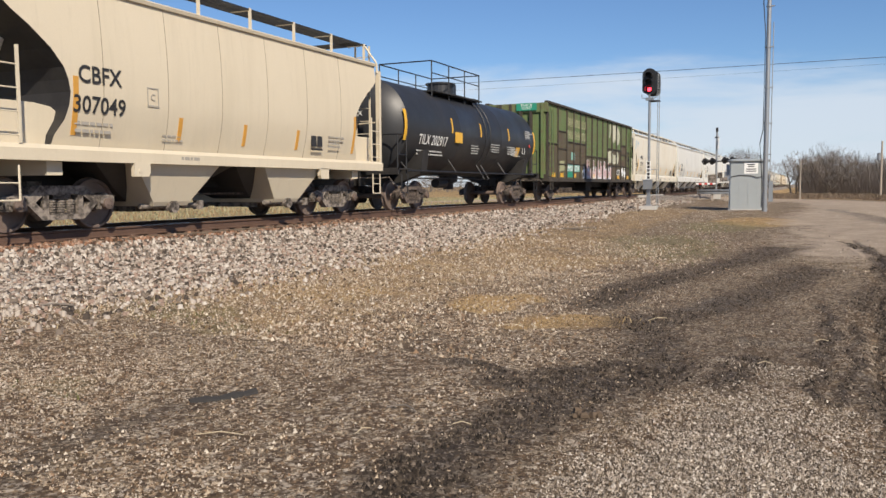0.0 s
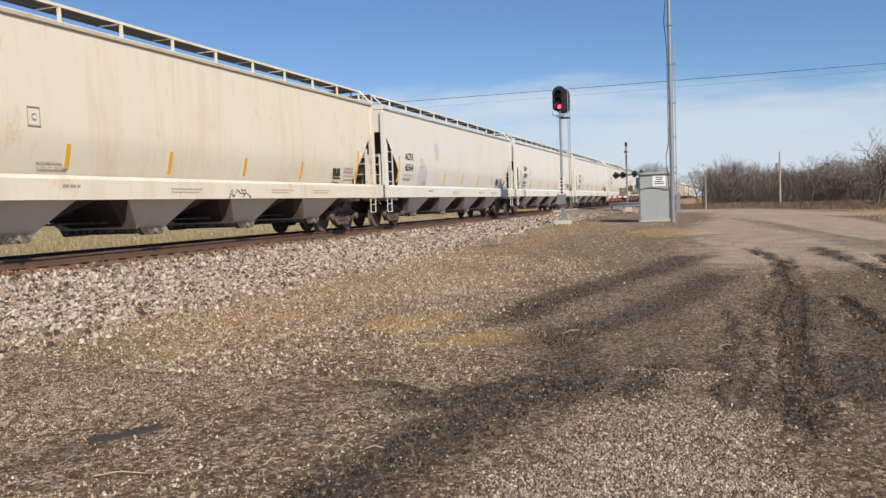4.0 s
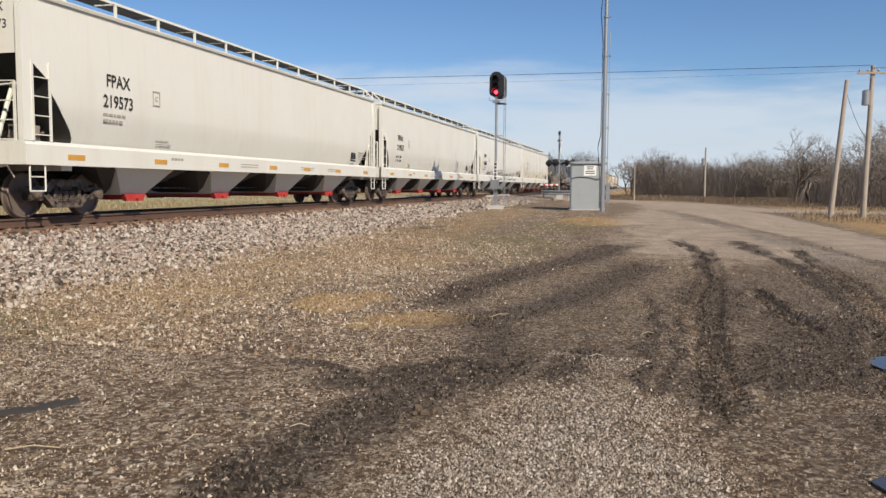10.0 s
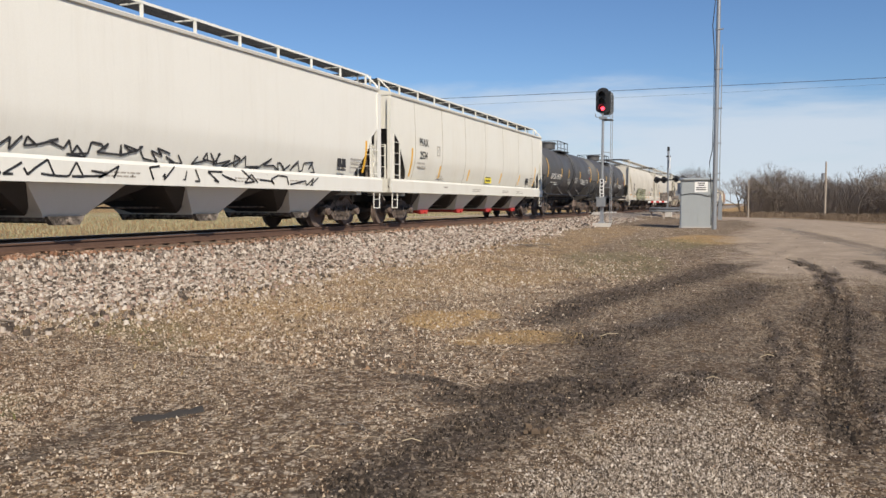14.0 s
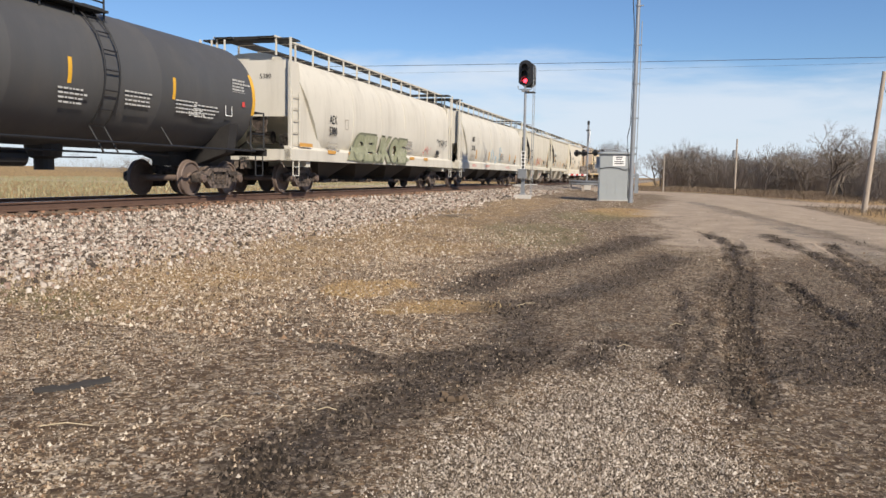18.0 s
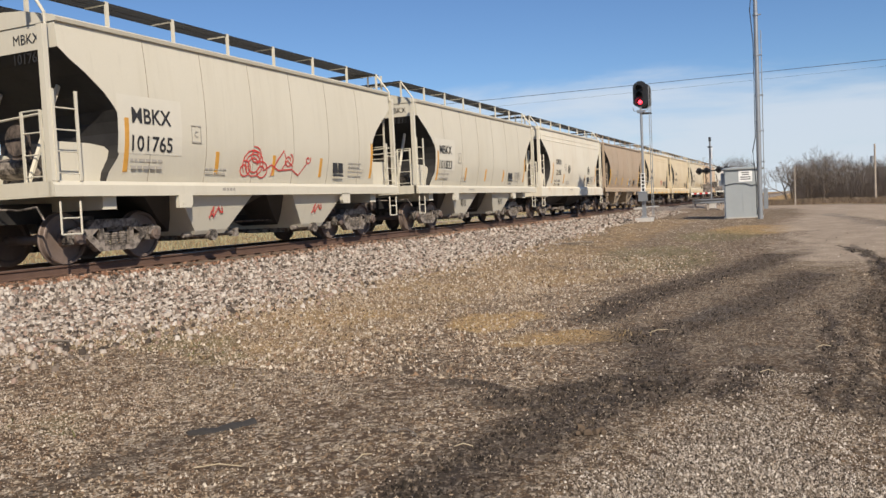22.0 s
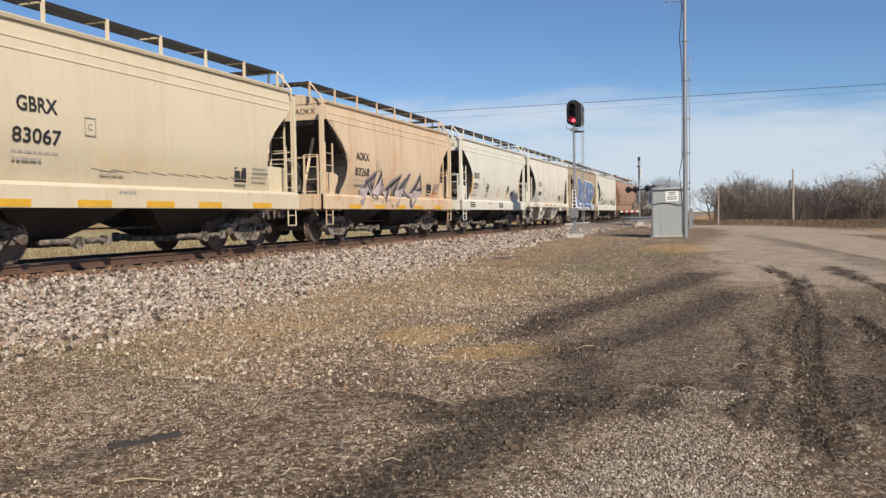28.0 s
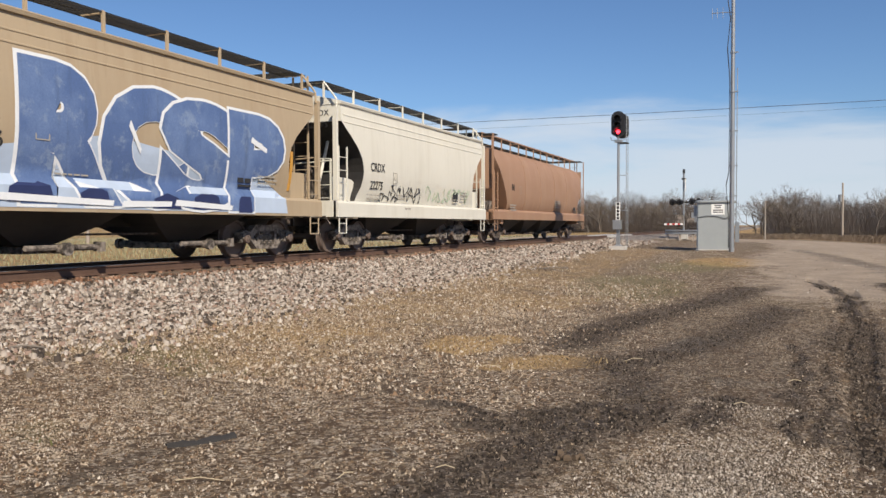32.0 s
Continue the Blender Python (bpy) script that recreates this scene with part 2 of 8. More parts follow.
M_REDGATE = plain("red_gate_paint", (0.42, 0.035, 0.03), 0.5, 0, 0.3)
M_REDTAG = plain("red_spray_paint", (0.55, 0.06, 0.05), 0.6, 0, 0.1)
M_BLUETAG = plain("blue_spray_paint", (0.20, 0.40, 0.56), 0.6, 0, 0.1)
M_GRATE = plain("dark_grating", (0.032, 0.032, 0.032), 0.7, 0.2, 0.3)
M_RAIL = plain("rusty_rail", (0.120, 0.070, 0.049), 0.7, 0.2, 0.4, 20)
M_RAILTOP = plain("worn_rail_head", (0.35, 0.33, 0.32), 0.3, 0.9, 0.2)
# the seam's dark edge is put into the colour; the bare ridge renders lit
M_SEAM = plain("weld_shade_line", (0.26, 0.215, 0.16), 0.7, 0, 0.5)
M_TIE = plain("old_timber_tie", (0.12, 0.085, 0.06), 0.9, 0, 0.5, 9, 0.6)
M_GALV = plain("galvanised_steel", (0.30, 0.315, 0.33), 0.42, 0.55, 0.18, 10, 0.1)
M_CAB = plain("grey_cabinet_paint", (0.33, 0.355, 0.36), 0.5, 0.1, 0.10, 5, 0.06)
M_SIGBLACK = plain("signal_black", (0.012, 0.012, 0.013), 0.5, 0, 0.2)
M_WHITE = plain("white_board", (0.78, 0.78, 0.76), 0.5, 0, 0.12)
M_CONC = plain("pale_concrete", (0.46, 0.44, 0.41), 0.85, 0, 0.25, 12, 0.4)
M_WOODPOLE = plain("weathered_pole_wood", (0.34, 0.29, 0.24), 0.9, 0, 0.4, 10, 0.5)
M_WIRE = plain("dark_cable", (0.03, 0.03, 0.032), 0.6, 0, 0.1)
M_LAMP = glow("red_signal_lamp", (1.0, 0.03, 0.05), 6.0)
M_REDLENS = plain("dark_red_lens", (0.10, 0.008, 0.008), 0.2, 0, 0.1)
M_BARK = plain("winter_bark", (0.17, 0.143, 0.118), 0.9, 0, 0.4, 8, 0.5)
M_TWIG = plain("winter_twigs", (0.205, 0.170, 0.140), 0.9, 0, 0.45, 3, 0.1)
M_RUBBER = plain("old_tyre_rubber", (0.03, 0.027, 0.025), 0.9, 0, 0.3)
# grime, darkened further so the colour holds the shade under the cars
M_SLOPE = plain("grimy_shaded_slope_sheet", (0.036, 0.031, 0.027), 0.75, 0, 0.6, 3)
M_STICK = plain("dry_stalk", (0.46, 0.38, 0.25), 0.8, 0, 0.2)
M_MUDCLOD = plain("mud_clod", (0.10, 0.07, 0.045), 0.95, 0, 0.4, 30, 0.7)


# ---- mesh building ----
class B:
    """Collects vertices and faces of one mesh."""

    def __init__(self):
        self.v, self.f = [], []

    def add(self, verts, faces):
        n = len(self.v)
        self.v += [tuple(p) for p in verts]
        self.f += [tuple(i + n for i in f) for f in faces]
        return self

    def box(self, c, s, turn=None):
        x, y, z = (v / 2 for v in s)
        pts = [Vector(p) for p in ((-x, -y, -z), (x, -y, -z), (x, y, -z), (-x, y, -z), (-x, -y, z), (x, -y, z), (x, y, z), (-x, y, z))]
        if turn:
            e = Euler([radians(a) for a in turn]).to_matrix()
            pts = [e @ p for p in pts]
        return self.add([p + Vector(c) for p in pts], [(3, 2, 1, 0), (4, 5, 6, 7), (0, 1, 5, 4), (1, 2, 6, 5), (2, 3, 7, 6), (3, 0, 4, 7)])

    def span(self, a, b):
        """A box from one corner to the opposite one."""
        return self.box([(p + q) / 2 for p, q in zip(a, b)], [abs(q - p) for p, q in zip(a, b)])

    def tube(self, a, b, r, n=8, r2=None, caps=True):
        a, b = Vector(a), Vector(b)
        d = (b - a).normalized()
        u = d.cross((0, 0, 1) if abs(d.z) < 0.9 else (1, 0, 0)).normalized()
        w = d.cross(u)
        ring = [(math.cos(2 * math.pi * i / n), math.sin(2 * math.pi * i / n)) for i in range(n)]
        r2 = r if r2 is None else r2
        vs = [a + r * (c * u + s * w) for c, s in ring] + [b + r2 * (c * u + s * w) for c, s in ring]
        fs = [(i, (i + 1) % n, n + (i + 1) % n, n + i) for i in range(n)]
        if caps:
            fs += [tuple(range(n))[::-1], tuple(range(n, 2 * n))]
        return self.add(vs, fs)

    def path(self, pts, r, n=6):
        for a, b in zip(pts, pts[1:]):
            self.tube(a, b, r, n)
        return self

    def prism(self, pts, axis, lo, hi):
        """Extrudes a flat outline along an axis (0: pts are y, z; 1: x, z; 2: x, y)."""
        def at(p, v):
            q = list(p)
            q.insert(axis, v)
            return q
        n = len(pts)
        fs = [tuple(range(n))[::-1], tuple(range(n, 2 * n))] + [(i, (i + 1) % n, n + (i + 1) % n, n + i) for i in range(n)]
        return self.add([at(p, lo) for p in pts] + [at(p, hi) for p in pts], fs)

    def lathe(self, prof, centre, axis=0, n=24):
        """Turns a profile of (along, radius) about an axis."""
        o = Vector(centre)
        vs = []
        for a, r in prof:
            for i in range(n):
                c, s = math.cos(2 * math.pi * i / n) * r, math.sin(2 * math.pi * i / n) * r
                vs.append(o + Vector((a, c, s) if axis == 0 else (c, a, s) if axis == 1 else (c, s, a)))
        k = len(prof)
        fs = [(j * n + i, j * n + (i + 1) % n, (j + 1) * n + (i + 1) % n, (j + 1) * n + i) for j in range(k - 1) for i in range(n)]
        fs += [tuple(range(n))[::-1], tuple(range((k - 1) * n, k * n))]
        return self.add(vs, fs)

    def loft(self, levels):
        """Rectangular rings (z, half x, y from, y to) joined into a closed body."""
        vs, fs = [], []
        for z, x, y0, y1 in levels:
            vs += [(-x, y0, z), (x, y0, z), (x, y1, z), (-x, y1, z)]
        for k in range(len(levels) - 1):
            fs += [(4 * k + i, 4 * k + (i + 1) % 4, 4 * k + 4 + (i + 1) % 4, 4 * k + 4 + i) for i in range(4)]
        n = 4 * (len(levels) - 1)
        return self.add(vs, fs + [(3, 2, 1, 0), (n, n + 1, n + 2, n + 3)])

    def mesh(self, name, smooth=None):
        me = bpy.data.meshes.new(name)
        me.from_pydata(self.v, [], self.f)
        bm = bmesh.new()
        bm.from_mesh(me)
        bmesh.ops.recalc_face_normals(bm, faces=bm.faces)
        bm.to_mesh(me)
        bm.free()
        if smooth:
            me.shade_smooth()
            me.set_sharp_from_angle(angle=radians(smooth))
        return me


def part(name, shape, material, parent=None, label="", at=None, smooth=None):
    """Links a shape, or a mesh that is shared, as one object under a thing or a part."""
    me = shape.mesh(name, smooth) if isinstance(shape, B) else shape
    if not me.materials:
        me.materials.append(material)
    ob = new(name, me)
    if parent:
        ob.parent = parent
    if at is not None:
        ob.matrix_basis = at if isinstance(at, Matrix) else Matrix.Translation(at)
    if me.materials[0] != material:
        ob.material_slots[0].link = "OBJECT"
        ob.material_slots[0].material = material
    return tagged(ob, label)


STORE = {}


def stored(key, make, smooth=None):
    """A mesh that is made once and shared by all alike parts."""
    if key not in STORE:
        STORE[key] = make().mesh(key[0] if isinstance(key, tuple) else key, smooth)
    return STORE[key]


FACE_SIDE = Matrix(((0, 0, 1, 0), (1, 0, 0, 0), (0, 1, 0, 0), (0, 0, 0, 1)))
FACE_END = Matrix(((1, 0, 0, 0), (0, 0, -1, 0), (0, 1, 0, 0), (0, 0, 0, 1)))


def lettering(text, size, material, parent, place, face=FACE_SIDE, wide=1.0, bold=0.0, centre=True, label=""):
    """Words in the built-in font as a thin mesh on a side or an end."""
    key = ("lettering", text, size, wide, bold, centre)
    if key not in STORE:
        cu = bpy.data.curves.new("lettering", "FONT")
        cu.body, cu.size, cu.extrude, cu.offset, cu.resolution_u = text, size, 0.0015, bold, 3
        cu.align_x, cu.space_line = ("CENTER" if centre else "LEFT"), 1.15
        ob = bpy.data.objects.new("lettering", cu)
        me = bpy.data.meshes.new_from_object(ob)
        me.transform(Matrix.Diagonal((wide, 1, 1, 1)))
        bpy.data.objects.remove(ob)
        bpy.data.curves.remove(cu)
        me.name = "lettering"
        me.materials.clear()
        STORE[key] = me
    return part("lettering", STORE[key], material, parent, label, Matrix.Translation(place) @ face)


def bars(rows, width, height, gap, seed=0):
    """Small writing that cannot be read, as short bars on a side."""
    rnd = random.Random(seed)
    b = B()
    for r in range(rows):
        y = 0.0
        end = width * rnd.uniform(0.7, 1.0)
        while y < end:
            w = rnd.uniform(0.05, 0.16)
            b.box((0, y + w / 2, -r * (height + gap)), (0.003, w, height))
            y += w + 0.03
    return b


# ---- the ground ----
TRACK_X, RAIL_Z = -12.75, 0.83


def ease(a, b, v):
    t = np.clip((v - a) / (b - a), 0, 1)
    return t * t * (3 - 2 * t)


def ground_z(x, y):
    """Height of the ground: a lot that rises to the signal, the ballast bank, and the road that climbs to the crossing."""
    x, y = np.asarray(x, float), np.asarray(y, float)
    a = 0.33 * ease(8, 38, y) * (1 - ease(1.5, 9, x)) * (1 - ease(75, 110, y))
    b = 0.28 * ease(4, 9.6, -x)
    g = a + b * (1 - a * 1.6)
    g = np.where(x < -15.5, np.minimum(g, 0.64 - ease(15.5, 22, -x) * 0.45), g)
    e = np.abs(x - TRACK_X)
    z = np.maximum(g, np.where(e < 1.75, 0.59, 0.59 - (e - 1.75) * 0.42))
    w = ease(58, 61, y) * (1 - ease(67.5, 70.5, y))
    road = np.maximum(0.80 - 0.034 * np.maximum(e - 2.6, 0), g)
    return z * (1 - w) + road * w


def gz(x, y):
    return float(ground_z(x, y))


def ground_top(x, y):
    """The ground with its small unevenness and the sunken tyre tracks."""
    x, y = np.asarray(x, float), np.asarray(y, float)
    small = 0.012 * np.sin(5.1 * x + 3.3 * y) * np.sin(4.3 * y - 2.2 * x) + 0.02 * np.sin(0.9 * x) * np.sin(0.7 * y + 1)
    churn = np.sin(23 * x + 5 * np.sin(7 * y)) * np.sin(19 * y + 4 * np.sin(11 * x))
    small = small + 0.016 * np.clip(zones(x, y)[0] * 1.6 - 0.75, 0, 1) * churn + rut_relief(x, y)
    return ground_z(x, y) + np.where((np.abs(x) < 60) & (y < 60) & (y > 0), small, 0)


def near_line(x, y, pts, width):
    """How much a place lies within a strip along a line: 1 on it, 0 outside."""
    best = np.full(np.shape(x), 1e9)
    for (ax, ay), (bx, by) in zip(pts, pts[1:]):
        dx, dy = bx - ax, by - ay
        t = np.clip(((x - ax) * dx + (y - ay) * dy) / (dx * dx + dy * dy), 0, 1)
        best = np.minimum(best, np.hypot(x - ax - t * dx, y - ay - t * dy))
    return 1 - ease(width * 0.12, width * 1.35, best)


def blob(x, y, cx, cy, rx, ry, turn=0.0):
    c, s = math.cos(radians(turn)), math.sin(radians(turn))
    u, v = ((x - cx) * c + (y - cy) * s) / rx, (-(x - cx) * s + (y - cy) * c) / ry
    return 1 - ease(0.45, 1.15, np.hypot(u, v))


def along_line(x, y, pts):
    """Distance along a line and offset to its side, of the nearest place on it."""
    best, run, off = np.full(np.shape(x), 1e9), np.zeros(np.shape(x)), np.zeros(np.shape(x))
    gone = 0.0
    for (ax, ay), (bx, by) in zip(pts, pts[1:]):
        dx, dy = bx - ax, by - ay
        long = math.hypot(dx, dy)
        t = np.clip(((x - ax) * dx + (y - ay) * dy) / long ** 2, 0, 1)
        d = np.hypot(x - ax - t * dx, y - ay - t * dy)
        near = d < best
        run = np.where(near, gone + t * long, run)
        off = np.where(near, d * np.sign((x - ax) * dy - (y - ay) * dx), off)
        best = np.where(near, d, best)
        gone += long
    return run, off


# wheel ruts: line, half width of the rut, depth, size of its lugs
RUTS = (
    (((1.35, 19.5), (1.30, 17.5), (1.22, 14.5), (0.92, 11.4), (0.72, 9.2), (0.64, 7.0), (0.62, 5.9)), 0.17, 0.045, 0.15),
    (((0.80, 22.5), (1.12, 18.0), (1.02, 14.2), (0.62, 11.2), (0.50, 9.6)), 0.15, 0.035, 0.15),
    (((3.35, 20.0), (3.3, 16.6), (3.2, 13.4), (2.75, 10.2), (2.1, 7.4), (1.85, 5.6)), 0.18, 0.055, 0.17),
    (((2.5, 20.5), (2.75, 16.5), (2.6, 13.0)), 0.13, 0.03, 0.15),
    (((1.62, 12.6), (1.70, 10.6), (1.80, 9.2)), 0.13, 0.06, 0.14),
    (((0.16, 11.5), (0.13, 9.1), (0.14, 6.2)), 0.07, 0.012, 0.11),
    (((0.40, 9.8), (0.36, 8.2), (0.34, 6.6)), 0.06, 0.010, 0.11),
)


def rut_relief(x, y):
    """Sunken ruts with lug prints and pushed-up edges."""
    z = np.zeros(np.shape(x))
    for pts, w, deep, lug in RUTS:
        run, off = along_line(x, y, pts)
        a = np.abs(off) / w
        inside = 1 - ease(0.75, 1.15, a)
        print_ = np.clip(3.0 * np.sin(6.2832 * (run / lug + np.abs(off) / w * 0.6)), -1, 1)
        berm = np.exp(-((a - 1.45) / 0.35) ** 2) * (0.6 + 0.4 * np.sin(7.0 * run + 3 * np.sin(2.3 * run)))
        z = z + deep * (-0.8 * inside + 0.3 * inside * print_ + 0.5 * berm)
    return z


def zones(x, y):
    """Mud, pale gravel, straw; ballast, green, road: how much of each lies at a place."""
    wob = 0.22 * np.sin(2.3 * x + 1.1 * y) + 0.16 * np.sin(4.1 * y - 1.7 * x) + 0.1 * np.sin(7.3 * x + 5.9 * y)
    px, py = x + wob * 0.30, y + wob * 1.1
    mud = np.zeros(np.shape(x))
    for pts, w, k in (
        (((-2.63, 10.4), (-2.46, 12.1), (-1.64, 14.8), (-1.15, 17.0), (-0.6, 20.0)), 0.74, 0.80),
        (((-2.63, 10.5), (-2.50, 11.6), (-2.1, 12.9)), 0.48, 0.95),
        (((-1.85, 8.9), (-1.45, 9.8), (-1.1, 10.5), (-0.5, 12.6), (0.0, 15.5)), 0.64, 0.80),
        (((-1.6, 8.6), (-1.35, 7.5), (-1.25, 6.6)), 0.58, 0.78),
        (((-2.75, 6.35), (-2.03, 6.10), (-1.65, 6.40)), 0.32, 0.95),
        (((-1.42, 6.10), (-1.12, 6.38)), 0.34, 1.0),
        (((-1.95, 3.0), (-1.90, 3.8), (-1.80, 4.5), (-1.68, 5.2), (-1.50, 5.8), (-1.2, 6.3)), 0.50, 0.92),
        (((-0.63, 6.5), (-0.52, 7.1), (-0.43, 7.8)), 0.28, 0.95),
        (((0.78, 22.1), (1.25, 17.8), (1.12, 13.6), (0.90, 11.0), (0.72, 9.3), (0.62, 6.9), (0.60, 5.9)), 0.27, 0.9),
        (((2.29, 21.8), (2.80, 16.7), (2.83, 13.4), (2.55, 10.2), (2.1, 7.8), (1.85, 5.5)), 0.34, 0.85),
        (((3.4, 20.0), (3.3, 16.5), (3.1, 13.0)), 0.22, 0.8),
        (((1.62, 12.6), (1.70, 10.6), (1.80, 9.2)), 0.24, 0.95),
        (((0.16, 11.5), (0.13, 9.1), (0.14, 6.2)), 0.11, 0.88),
        (((0.40, 9.8), (0.36, 8.2), (0.34, 6.6)), 0.09, 0.78),
        (((-3.95, 3.0), (-4.10, 3.9), (-4.10, 4.5), (-3.9, 4.9)), 0.30, 0.55),
        (((4.6, 9.0), (4.8, 13.5), (4.6, 18.0), (3.9, 24.0), (2.6, 31.0), (1.5, 38.0)), 0.5, 0.6),
        (((-4.0, 7.0), (-3.4, 6.9), (-2.9, 7.3)), 0.6, 0.36),
    ):
        mud = np.maximum(mud, k * near_line(px, py, pts, w))
    mud = np.maximum(mud, 0.80 * blob(px, py, 0.95, 11.6, 0.62, 3.0))
    mud = np.maximum(mud, 0.86 * blob(px, py, 2.6, 7.2, 1.75, 4.6, 8))
    mud = np.maximum(mud, 0.88 * blob(px, py, 1.25, 7.3, 0.62, 1.4))
    mud = np.maximum(mud, 0.50 * blob(px, py, 2.2, 12.5, 1.4, 5.0))
    lot = np.maximum(ease(-2.4, -0.9, px + 0.03 * py) * ease(5.6, 7.4, py), ease(0.15, 1.1, px)) * (1 - ease(5.0, 8.5, px)) * (1 - ease(44, 50, py))
    mud = np.maximum(mud, 0.41 * lot * (1 - 0.9 * ease(11, 20, py)) * (1 - 0.35 * blob(px, py, -1.1, 10.85, 0.7, 1.0)))
    pale = np.maximum.reduce([blob(px, py, -0.42, 3.6, 0.92, 1.9, -4), 0.36 * blob(px, py, -0.30, 4.6, 0.9, 2.2, -4), 0.55 * blob(px, py, -1.10, 10.85, 0.50, 0.75), 0.35 * blob(px, py, -0.3, 8.2, 0.6, 1.6)])
    pale = np.maximum(pale, 0.55 * near_line(px, py, ((3.9, 14), (3.8, 20), (2.9, 27), (1.6, 36), (0.9, 44)), 0.8) * (1 - mud))
    straw = np.maximum.reduce([blob(px, py, -3.85, 9.9, 0.60, 0.95, 10), 0.62 * blob(px, py, -2.4, 8.8, 0.95, 0.45, 5), 0.5 * blob(px, py, -6.0, 9.5, 1.5, 0.9, 10), 0.42 * blob(px, py, -4.6, 15.5, 1.6, 2.2), 0.72 * blob(px, py, -1.6, 30, 2.0, 3.2), 0.35 * ease(4.0, 5.2, -px) * (1 - ease(7.0, 8.2, -px)) * ease(5, 8, py) * (1 - ease(40, 46, py))])
    far = np.maximum(ease(5.5, 9.0, px - 0.02 * py), ease(70, 74, py) * ease(-9.0, -7.0, px))
    straw = np.maximum(straw, 0.9 * far * (1 - near_line(x, y, ((-60, 64), (-3, 64), (9, 56), (30, 51), (80, 49)), 6)))
    straw = np.maximum(straw, 0.85 * ease(17.5, 21, -px))
    e = np.abs(px - TRACK_X)
    ballast = 1 - ease(3.3, 5.6, e + 0.6 * wob)
    green = np.maximum.reduce([0.62 * blob(px, py, -3.4, 19.5, 1.8, 5.0, 12), 0.55 * blob(px, py, -6.3, 6.9, 1.6, 0.8), 0.5 * blob(px, py, -5.2, 4.2, 0.6, 0.5), 0.6 * blob(px, py, -2.6, 27, 1.8, 4.0), 0.4 * ease(19, 24, -px)])
    road = np.maximum(near_line(x, y, ((-80, 64), (-3, 64), (8, 56.5), (30, 51), (90, 49)), 4.6), near_line(x, y, ((1.5, 30), (2.5, 46), (2, 58)), 3.4))
    road = np.maximum(road, 0.95 * ease(13, 20, py) * (1 - ease(46, 56, py)) * ease(-3.2, 1.4, px - 0.02 * py) * (1 - ease(5.5, 8, px)) * (1 - 0.5 * mud))
    return mud, np.clip(pale, 0, 1), straw, ballast, green, road


def graded(lo, hi, a, b, fine, grow=1.22):
    """Grid lines: even and fine from a to b, then ever wider to lo and hi."""
    mid = list(np.arange(a, b, fine))
    out, step, v = [], fine, mid[-1]
    while v < hi:
        step *= grow
        v += step
        out.append(min(v, hi))
    low, step, v = [], fine, a
    while v > lo:
        step *= grow
        v -= step
        low.append(max(v, lo))
    return np.array(low[::-1] + mid + out)


